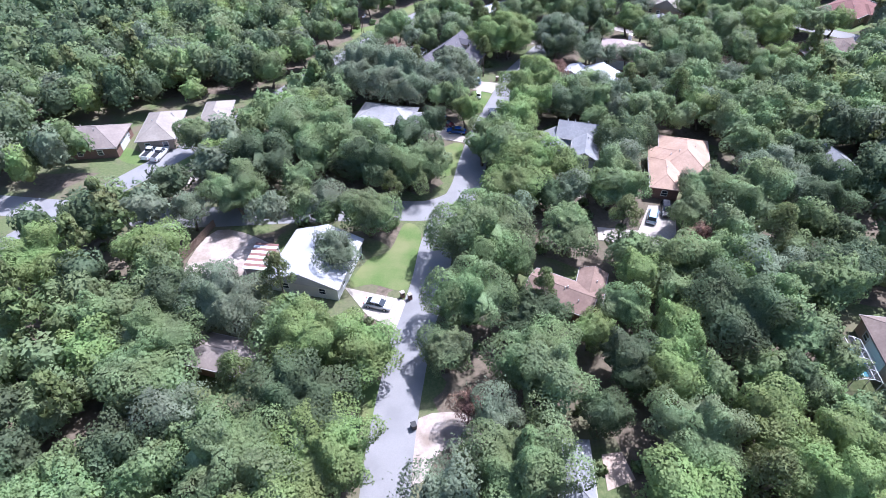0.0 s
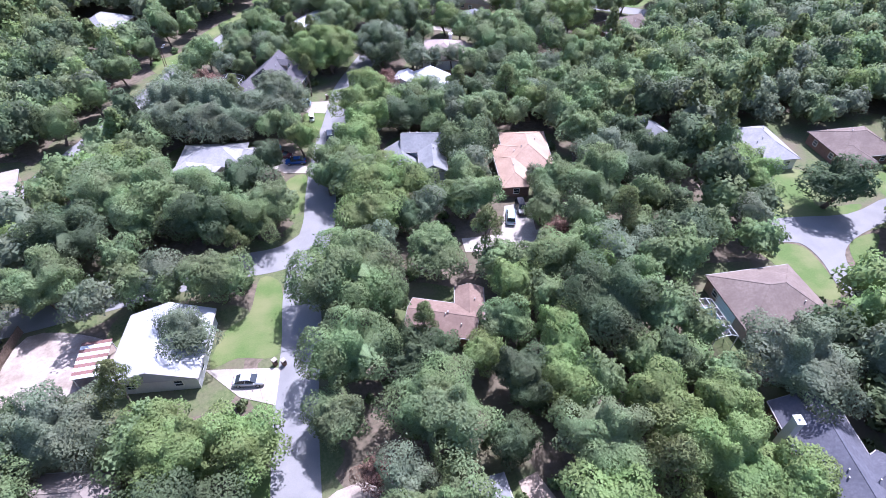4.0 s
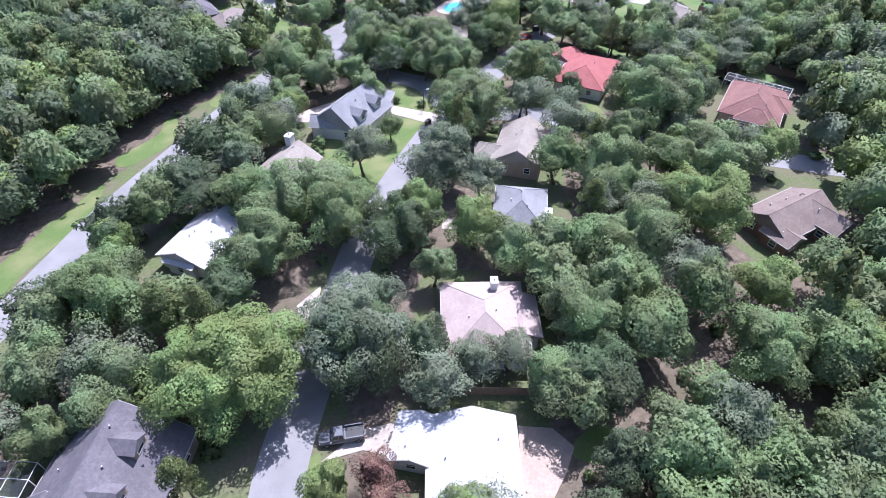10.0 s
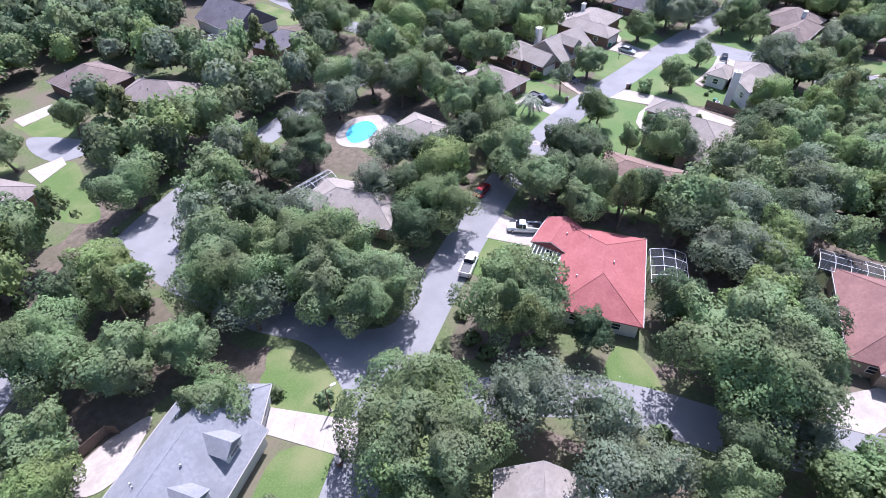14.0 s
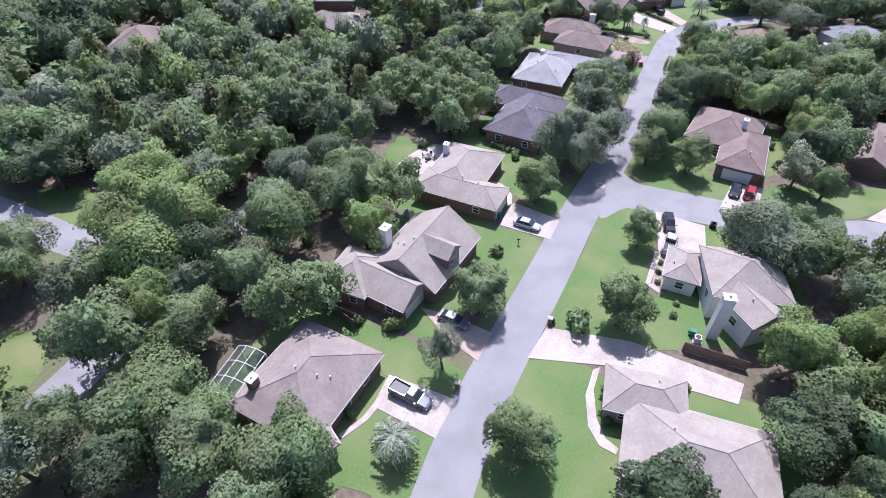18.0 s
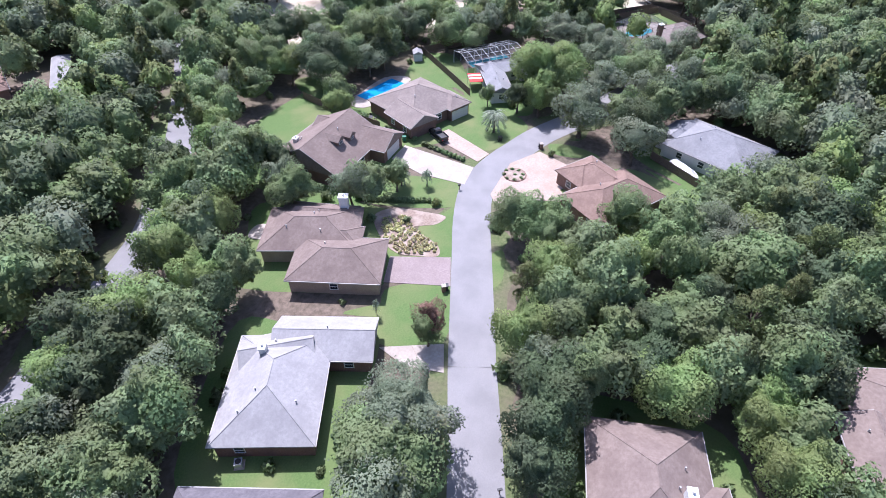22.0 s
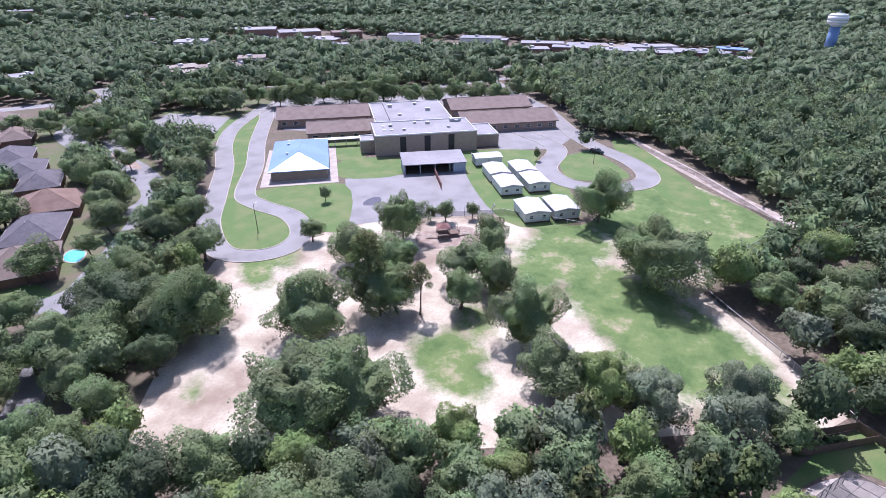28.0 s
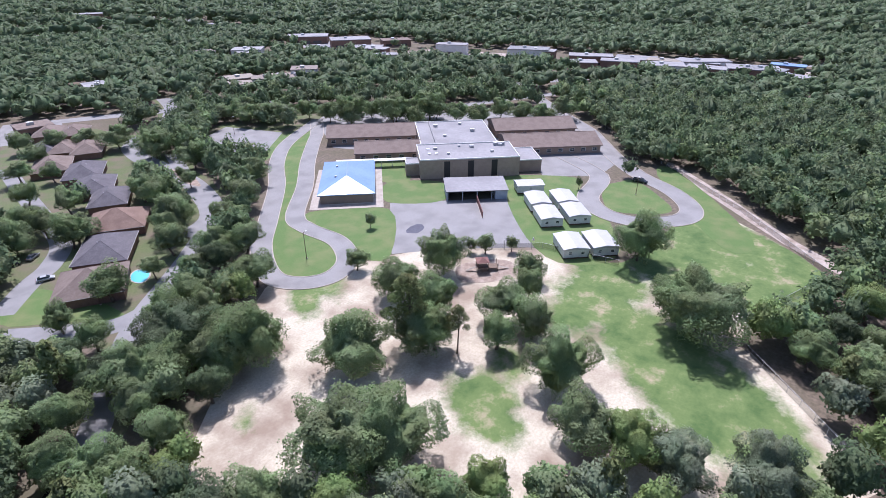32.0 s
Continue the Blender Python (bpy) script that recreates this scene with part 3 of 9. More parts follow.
patch("lawn_17", "lawn", [(99.2, 235.1), (105.6, 239.7), (110.4, 233), (109.2, 228.9), (101.5, 231)])
patch("lawn_18", "lawn", [(101.8, 207.8), (108.1, 211.5), (109.1, 207.5), (106.8, 202.7)])
patch("lawn_88", "lawn", [(204.6, 256.2), (205.2, 252.4), (199.5, 250.2), (196.4, 252.0), (198.8, 254.4)])
patch("lawn_87", "lawn", [(44, 297), (47.5, 301), (51.5, 292), (52, 281), (47, 283), (43, 290)])
patch("lawn_19", "lawn", [(131.7, 184.5), (142.9, 183.4), (135.2, 178.5), (129.8, 181.2)])
patch("lawn_20", "lawn", [(155.3, 210), (160.5, 207.4), (161.1, 198.1), (158.3, 196.3), (153.7, 206.2)])
patch("lawn_21", "lawn", [(131.6, 272.4), (140.6, 273.1), (141.2, 269.4), (143.4, 265.2), (133.5, 261.7), (133.7, 266.3)])
patch("lawn_22", "lawn", [(147, 285.9), (151.6, 280.5), (153, 273.4), (152.8, 266.8), (149.5, 267.3), (145.8, 276.6)])
patch("lawn_23", "lawn", [(177.1, 289.3), (182.3, 275.2), (167.3, 270.9), (170.3, 283.3), (174.2, 284.2)])
patch("lawn_24", "lawn", [(192.9, 292.2), (201.3, 290), (198.3, 278.6), (189, 276.9), (190.1, 286.6)])
patch("lawn_25", "lawn", [(176.5, 307.8), (190.6, 315.7), (184.5, 305.3), (180.9, 303.4), (174.7, 301.4)])
patch("lawn_26", "lawn", [(160.1, 263.4), (164.4, 255.8), (160, 253.7), (154.3, 247.5), (149.6, 244.2), (140.6, 245.1), (134.5, 254.2), (145.4, 259.1)])
patch("lawn_27", "lawn", [(198.3, 270.8), (202.7, 264), (183.6, 257.4), (185.9, 252.2), (175.4, 248.9), (168, 264.4), (185, 269), (193.7, 271.6)])
patch("lawn_28", "lawn", [(226.8, 279.1), (227, 270.5), (220.9, 260.8), (219.9, 257.2), (211.5, 256.5), (209.3, 267), (211.7, 273.8), (217.9, 277)])
patch("lawn_29", "lawn", [(224.9, 251.6), (230.4, 244.5), (238.7, 233.4), (226.9, 235.3), (215.6, 245.5), (213.4, 250.5)])
patch("lawn_30", "lawn", [(235.4, 228.9), (232.4, 224.4), (225.9, 226), (228.6, 229.9)])
patch("lawn_31", "lawn", [(199.9, 302.5), (201.6, 296.9), (199, 294), (197, 301.7)])
patch("lawn_32", "lawn", [(227.5, 280.2), (227.9, 278.6), (218.2, 276.6), (217.9, 277.8)])
patch("lawn_33", "lawn", [(253.2, 303.6), (257.7, 303.7), (260.2, 295.5), (249.6, 292.7), (247, 301.2)])
patch("lawn_34", "lawn", [(275.1, 301.6), (278.6, 300.7), (280.2, 299.1), (266.8, 296.7), (264.3, 305.5), (267.5, 299.8)])
patch("lawn_35", "lawn", [(257.8, 303.4), (260.8, 295.2), (254.7, 293.5), (250.5, 308.4), (255, 302.9)])
patch("lawn_36", "lawn", [(278.6, 318.3), (284.7, 319.4), (287.4, 306.9), (286.8, 300.9), (280, 299.7), (276.4, 313.5)])
patch("lawn_37", "lawn", [(284, 343.2), (305.2, 342.7), (302.9, 334.7), (282.5, 338.8), (280.5, 340.6)])
patch("lawn_38", "lawn", [(307.2, 307.5), (319.9, 304.3), (312.3, 292.2), (300, 298.2), (304.1, 306.5)])
patch("lawn_39", "lawn", [(343.5, 327.9), (339.6, 317.5), (325.1, 308.1), (322.7, 308.6), (334.7, 324)])
patch("lawn_40", "lawn", [(303, 267.3), (295.9, 257.4), (288.9, 262), (297.2, 262.2)])
patch("lawn_41", "lawn", [(373.7, 281.7), (395.5, 268.8), (390.7, 259.5), (384.8, 260.9), (385.5, 270.4), (376.9, 278.4), (369.4, 273.6), (363.8, 277.7)])
patch("lawn_42", "lawn", [(447.5, 464.3), (454.5, 462.4), (427.6, 439.6), (423.2, 423.3), (421.6, 410.1), (409.5, 401.9), (400.3, 408.8), (400.4, 419.6), (421, 437)])
patch("lawn_43", "lawn", [(434.3, 437), (451.6, 414.1), (424, 392.9), (417.4, 398.2), (426.1, 415.9), (426.6, 427.8)])
patch("lawn_44", "lawn", [(471.8, 430), (484.9, 412), (468.8, 400.9), (456.4, 418.4)])
patch("lawn_45", "lawn", [(506.6, 349), (527.2, 346.8), (521.1, 336.3), (504.7, 326), (494, 336)])
patch("lawn_46", "lawn", [(342.6, 455.8), (353.5, 468.3), (359.3, 456), (361.8, 438.6), (360, 431.7), (350.4, 444.2)])
patch("lawn_47", "lawn", [(465.9, 494.1), (498.7, 517.1), (499.3, 526.1), (464.8, 519.5)])
patch("lawn_48", "lawn", [(44.6, 302.1), (50.3, 303.6), (50.7, 286.2), (45.7, 295.8)])
patch("lawn_49", "lawn", [(41.4, 327.3), (50.6, 326), (52.4, 314), (45.2, 319.7)])
patch("lawn_50", "lawn", [(132.2, 260.7), (144.9, 267.4), (148.7, 266.5), (134.8, 260.4)])
patch("lawn_51", "lawn", [(137.3, 255.9), (155.7, 265.2), (164.9, 256.6), (158.5, 252), (142.4, 245)])
patch("lawn_52", "lawn", [(100.3, 56.1), (107.7, 56.2), (99.9, 50.2), (95.9, 43.6), (95.9, 50)])
patch("lawn_53", "lawn", [(131.2, 354), (134.4, 353.1), (134.5, 334.2), (132.8, 332.6), (130.3, 342.4)])
patch("lawn_54", "lawn", [(115, 322.5), (118.5, 316.9), (116.9, 311.5), (110.8, 309.4)])
patch("lawn_55", "lawn", [(177.9, 400.4), (189.8, 395.9), (184.1, 387.6), (177.7, 390.9)])
patch("lawn_56", "lawn", [(200.2, 340.5), (205, 339.9), (216.4, 342.1), (215.8, 340), (205.9, 337), (198.7, 336.9)])
patch("lawn_57", "lawn", [(284.8, 368.9), (291.6, 369.4), (275.7, 357.8), (265.7, 354.7), (274.4, 362)])
patch("lawn_58", "lawn", [(361.9, 271.6), (365.5, 265.4), (355.2, 265.8), (357.6, 269.1)])
patch("lawn_59", "lawn", [(65.5, 234.5), (71, 233.3), (74.8, 226.4), (71.9, 220.6), (66.6, 225.4), (63.3, 230.1)])
patch("lawn_60", "lawn", [(43.5, 220.3), (47.1, 219.6), (57.7, 217.6), (68.4, 218.9), (51.9, 200.8), (46.9, 197.2), (45, 204), (42.4, 213.5)])
patch("lawn_61", "lawn", [(24.3, 248.8), (37.8, 257), (38, 254.1), (26.2, 244.4)])
patch("lawn_62", "lawn", [(3, 230.3), (11.2, 236.5), (13.3, 242.6), (15.9, 243.6), (14.1, 232.3), (5, 226)])
patch("lawn_63", "lawn", [(295.2, 263.7), (301.2, 256.9), (295.3, 252.8), (288.6, 260.1), (290.9, 263)])
patch("lawn_64", "lawn", [(317.5, 352.7), (320.5, 347.5), (312.3, 340.4), (311.4, 346.4)])
patch("lawn_65", "lawn", [(269.2, 290.4), (270.7, 288.5), (264.5, 287.4), (262.5, 288.7)])
patch("lawn_66", "lawn", [(306.4, 286.6), (307.2, 281.8), (304.5, 275.9), (302.8, 280.4), (303, 285.1)])
patch("lawn_67", "lawn", [(329, 327.3), (342.4, 326.6), (327.3, 313.2), (324.9, 316.9), (322.5, 323.7)])
patch("lawn_68", "lawn", [(342.4, 326.6), (343.9, 318.5), (331.6, 311.6), (328.1, 313.4), (336, 320)])
patch("lawn_69", "lawn", [(491.3, 449.9), (496.9, 438.5), (479.4, 423.8), (472.7, 433.1)])
patch("lawn_70", "lawn", [(503.8, 392.2), (518.2, 366.2), (501.2, 361.6), (488, 381.6)])
patch("lawn_71", "lawn", [(538.8, 337.2), (549.5, 331.9), (495.6, 297.6), (482.2, 305.3)])
patch("lawn_72", "lawn", [(513.6, 477), (518.9, 470.5), (505.5, 457.2), (498, 463)])
patch("lawn_73", "lawn", [(181.8, 313.4), (190, 316.2), (186.2, 309.6), (181.7, 308.5), (182, 304.1), (174.6, 300.1), (176.8, 308.9)])
patch("lawn_74", "lawn", [(293.2, 350.9), (311.7, 347.5), (317.8, 343.7), (314.1, 335.9), (301.6, 340.4), (284.2, 341), (285.1, 346.5)])
patch("lawn_75", "lawn", [(196.5, 293.6), (199.7, 292.8), (191.9, 287.1), (192.3, 290.2)])
patch("lawn_76", "lawn", [(178.5, 312.6), (190.5, 318.3), (191.7, 314.1), (188.5, 310.4), (183.6, 309.6), (182, 305.2), (174.6, 300.1), (173.8, 306.2)])
patch("lawn_77", "lawn", [(112.4, 373.1), (118, 358.2), (116.9, 348.3), (109.1, 353.6)])
patch("lawn_78", "lawn", [(136.2, 353), (140.2, 341.8), (135.2, 333), (130.5, 341.9)])
patch("lawn_79", "lawn", [(90, 337.5), (95.6, 338.6), (93.3, 329.8), (88.5, 328.6)])
patch("lawn_80", "lawn", [(45.6, 300.1), (50.8, 303.3), (50.9, 287.4), (46.9, 287.1)])
patch("lawn_81", "lawn", [(43.3, 326.3), (50.9, 327.8), (53.5, 316.9), (45.1, 318)])
patch("lawn_82", "lawn", [(31.7, 307.9), (35.4, 313.4), (41.1, 308.7), (38.5, 305.6)])
patch("lawn_83", "lawn", [(394.2, 416.8), (408.5, 430.1), (454.8, 469.9), (485.0, 506.3), (502.7, 517.4), (512.8, 503.3), (453.7, 458.8), (428.4, 433.2), (424.5, 413.5), (417.3, 400.7), (404.3, 398.5), (397.7, 407.4)])
patch("lawn_84", "lawn", [(494.5, 384.9), (508.0, 360.5), (462.9, 332.0), (445.9, 346.1), (462.6, 366.6)])
patch("lawn_85", "lawn", [(516.0, 352.4), (524.8, 343.1), (507.7, 325.6), (498.2, 327.8), (492.4, 342.4), (500.9, 349.1)])
patch("lawn_86", "lawn", [(272.2, 304.2), (278.1, 300.5), (273.7, 297.6), (266.4, 296.1), (265.8, 297.9), (268.4, 299.0)])
patch("garden_bed_1", "bed", [(273.1, 312.8), (276.3, 310.2), (276.9, 304.3), (276.7, 300.5), (274.1, 301.6), (272.1, 305.1), (269.3, 299.9), (266.6, 298.7), (265.6, 301.7), (265.3, 305.7), (268.1, 309.5)])
patch("garden_bed_2", "bed", [(192.2, 258.9), (192.9, 257.5), (185, 255.8), (185.2, 257.2)])
patch("garden_bed_3", "bed", [(436.9, 520.5), (436, 505.8), (430.3, 492.8), (429.3, 500.5), (432.5, 511.6)])
patch("car_park_1", "lot", [(479, 550), (494.3, 555.5), (502.4, 520.9), (474.5, 503.4), (462.7, 523)], False)
patch("car_park_2", "lot", [(528.4, 521.1), (546, 528.5), (625, 409.8), (573.7, 373.1), (544.3, 356.3), (525, 358.1), (512.7, 378.5), (526.1, 386.7), (496.5, 480.4)], False)
patch("play_court_1", "court", [(456.1, 416.8), (484.7, 379.9), (457.3, 351), (452.7, 354.1), (437.1, 378.4), (424.1, 392.7)], False)
stain = [(442.7 + 4.2 * math.cos(a * 0.7) * (1 + 0.2 * math.sin(a * 2.3)), 396.2 + 2.6 * math.sin(a * 0.7)) for a in range(9)]
setting("court_stain", Geo().slab(stain, 0, 0.045), "navy", "dark damp stain on the play court", "stain")
patch("driveway_1", "drive", [(-17.3, 65.8), (-6.3, 62.5), (-7.8, 56.2), (-12.6, 59.2)])
patch("driveway_2", "drive", [(-2.6, 118.4), (-1.2, 123.1), (6.5, 114.5), (5.5, 112.9), (0.7, 114.4)])
patch("driveway_3", "drive", [(8.7, 140.4), (9.5, 145.8), (16.4, 144), (13.8, 138.2)])
patch("driveway_4", "drive", [(26.6, 95.1), (30.4, 95), (29.9, 90.2), (25.3, 91.7)])
patch("driveway_5", "drive", [(42.1, 87.9), (47.5, 87.5), (44.9, 79), (50.1, 78), (46.4, 73.4), (29.6, 77.5), (30.2, 81.3), (37.9, 80)])
patch("driveway_6", "drive", [(73.9, 75.9), (80.4, 78.9), (78.2, 73.5), (73.5, 73.7)])
patch("driveway_7", "drive", [(26.1, 148.7), (32.1, 150.8), (36.1, 150.1), (34.3, 145.9), (31.3, 148.1)])
patch("driveway_8", "drive", [(63.3, 229.1), (72.8, 220.3), (69.6, 216.5), (61.7, 225.8)])
patch("driveway_9", "drive", [(58.3, 185.1), (65.1, 180.9), (63.5, 178.1), (56.9, 182.8)])
patch("driveway_10", "drive", [(28.9, 174.9), (33.5, 177.6), (31, 171.4), (28.6, 171.7)])
patch("driveway_11", "drive", [(106, 239.6), (112.3, 243.1), (115.1, 235.9), (111, 233.6)])
patch("driveway_12", "drive", [(120.6, 188.6), (124.2, 190.6), (130.8, 187.9), (136.5, 185.8), (127.9, 184.2), (123.6, 184.6)])
patch("driveway_13", "drive", [(141.6, 274.2), (146.3, 276), (149.2, 266.9), (143.5, 265.3)])
patch("driveway_14", "drive", [(185.2, 285.2), (188, 285.5), (189.2, 276.5), (183.6, 274.8), (181.1, 283.5)])
patch("driveway_15", "drive", [(160.6, 263.7), (166.9, 264.7), (172.5, 254.4), (175.8, 240), (172.2, 239.5), (166.5, 255.1)])
patch("driveway_16", "drive", [(202.8, 264.7), (204.5, 256.4), (196.4, 253), (192.5, 259.5)])
patch("driveway_17", "drive", [(220.7, 257.5), (223, 252.4), (212.9, 250.7), (211.3, 256.4)])
patch("driveway_18", "drive", [(247.7, 234.5), (247.2, 227.1), (226.8, 230.7), (225.3, 235.5), (234.2, 232.6)])
patch("driveway_19", "drive", [(223.1, 298.6), (224.8, 294.3), (226.1, 286), (222.8, 285), (219, 294.9)])
patch("driveway_20", "drive", [(246.4, 301), (249.6, 292.5), (245, 291.1), (244.5, 296.6)])
patch("driveway_21", "drive", [(291.3, 316.4), (296.9, 315.6), (293.2, 299.7), (287.1, 299.9), (288, 309.1)])
patch("driveway_22", "drive", [(-60.6, 100.9), (-56.3, 103), (-51.7, 100.7), (-55.3, 96.5)])
patch("driveway_23", "drive", [(273.4, 423.4), (277.4, 418.7), (266, 407.5), (260.7, 409)])
patch("driveway_24", "drive", [(41.5, 329.1), (49.4, 332.6), (50.2, 328.2), (43.1, 324.5)])
patch("driveway_25", "drive", [(42.5, 304.8), (48.8, 306.6), (49.2, 303.2), (44.3, 298.8)])
patch("driveway_pink_1", "pink", [(50.7, 143.3), (54.6, 141.3), (55.8, 138), (53.1, 135.6), (48.9, 132.8), (46.4, 134.2)])
patch("driveway_pink_2", "pink", [(302.3, 311.8), (305.9, 308.7), (298.9, 297.9), (295.4, 299.4)])
patch("driveway_pink_3", "pink", [(285.5, 294.4), (296.8, 293), (302.8, 288.1), (299.4, 281.6), (295.6, 279.6), (290.6, 282.1), (287.6, 279.5), (286.1, 286.8), (283.1, 293)])
patch("driveway_pink_4", "pink", [(157.8, 280.9), (159.6, 276.3), (160.9, 270), (155.7, 268.5), (155.9, 274.2)])
patch("driveway_pink_5", "pink", [(60.8, 161.6), (63.3, 162.2), (59.5, 153.3), (57.3, 152.9)])
patch("driveway_pink_6", "pink", [(20.7, 34.7), (23.4, 35.1), (24.3, 31.3), (20.4, 29.9)])
patch("driveway_paved_1", "pavers", [(264.1, 306.2), (266.8, 296.6), (260.6, 294.8), (258.3, 305.1)])
patch("patio_1", "patio", [(184.4, 310.8), (193, 310.5), (193.3, 306.9), (184.5, 305.3)])
patch("patio_2", "patio", [(311.1, 334.3), (325.4, 331.7), (326.4, 324.8), (310.7, 329)])
patch("patio_3", "patio", [(377.3, 277.6), (384, 270.6), (382.1, 261.6), (371.5, 268.5), (372.7, 273.1)])
patch("patio_4", "patio", [(40.6, 232), (45.1, 234.7), (47.5, 235.3), (51.1, 235.3), (46.5, 229.7), (42.6, 229.1)])
patch("patio_5", "patio", [(261.4, 331.1), (264.8, 331.4), (265.5, 327.7), (262.4, 326.5)])
patch("patio_6", "patio", [(99.2, 284.3), (105.0, 288.2), (112.0, 285.4), (111.8, 279.4), (105.6, 274.5), (100.3, 277.1), (97.9, 280.0)])
patch("patio_7", "patio", [(184.3, 310.6), (192.2, 309.7), (192.7, 306.9), (187.2, 304.5), (183.2, 304.8), (183, 309.9)])
patch("path_1", "path", [(41.4, 206.9), (42.4, 204.4), (41.3, 200.8), (40.1, 201.9)])
patch("path_2", "path", [(164.8, 256), (165.8, 255.5), (162.1, 254.4), (158.7, 252.1), (157, 250), (156.8, 248.1), (155.9, 248), (155.6, 250), (157, 252.3), (160.7, 254.8)])
patch("path_3", "path", [(136.2, 274.4), (139.6, 274), (145.4, 274.9), (145.1, 273.9), (139.8, 273.2), (136.1, 273.7)])
patch("path_4", "path", [(192.6, 260.1), (193, 259.2), (185.1, 257.4), (184.7, 255.7), (183.9, 255.5), (184.4, 258)])
patch("path_5", "path", [(190.7, 293.1), (191.4, 290.7), (189.9, 287.4), (187.4, 285.5), (186.7, 285.9), (188.9, 288.3), (189.8, 292.4)])



# ---- houses ----
def to_road(x, y):
    best = min(((px - x) ** 2 + (py - y) ** 2, px, py) for line, _ in ROADS for px, py in line)
    return Vector((best[1] - x, best[2] - y)).normalized()


def roof_geo(m, w, d, kind, z, slope, fascia=0.2):
    """A hipped or gabled roof over w x d (eaves outline), ridge along the first side."""
    h, x, y = d / 2 * slope, w / 2, d / 2
    r = x - y if kind == "hip" else x
    r = max(r, 0.02)
    low = [(-x, -y), (x, -y), (x, y), (-x, y)]
    g = Geo(m)
    g.add([(a, b, z - fascia) for a, b in low] + [(a, b, z) for a, b in low] + [(-r, 0, z + h), (r, 0, z + h)],
          [(3, 2, 1, 0), (0, 1, 5, 4), (1, 2, 6, 5), (2, 3, 7, 6), (3, 0, 4, 7), (4, 5, 9, 8), (6, 7, 8, 9), (5, 6, 9), (7, 4, 8)])
    return g


def window(parent, m, width=1.3, height=1.35):
    """A white frame standing proud of the wall with two panes; m puts its middle on the wall, looking along its y."""
    f = Geo(m)
    a, b, t = width / 2, height / 2, 0.09
    for x0, x1, z0, z1 in ((-a, a, b - t, b), (-a, a, -b, -b + t), (-a, -a + t, -b + t, b - t), (a - t, a, -b + t, b - t), (-a + t, a - t, -0.03, 0.03)):
        f.box(x0, x1, -0.02, 0.07, z0, z1)
    w = part("window", f, "trim", parent)
    part("pane", Geo(m).box(-a + t, a - t, -0.02, 0.02, -b + t, -0.03), "pane", w)
    part("pane", Geo(m).box(-a + t, a - t, -0.02, 0.02, 0.03, b - t), "pane", w)


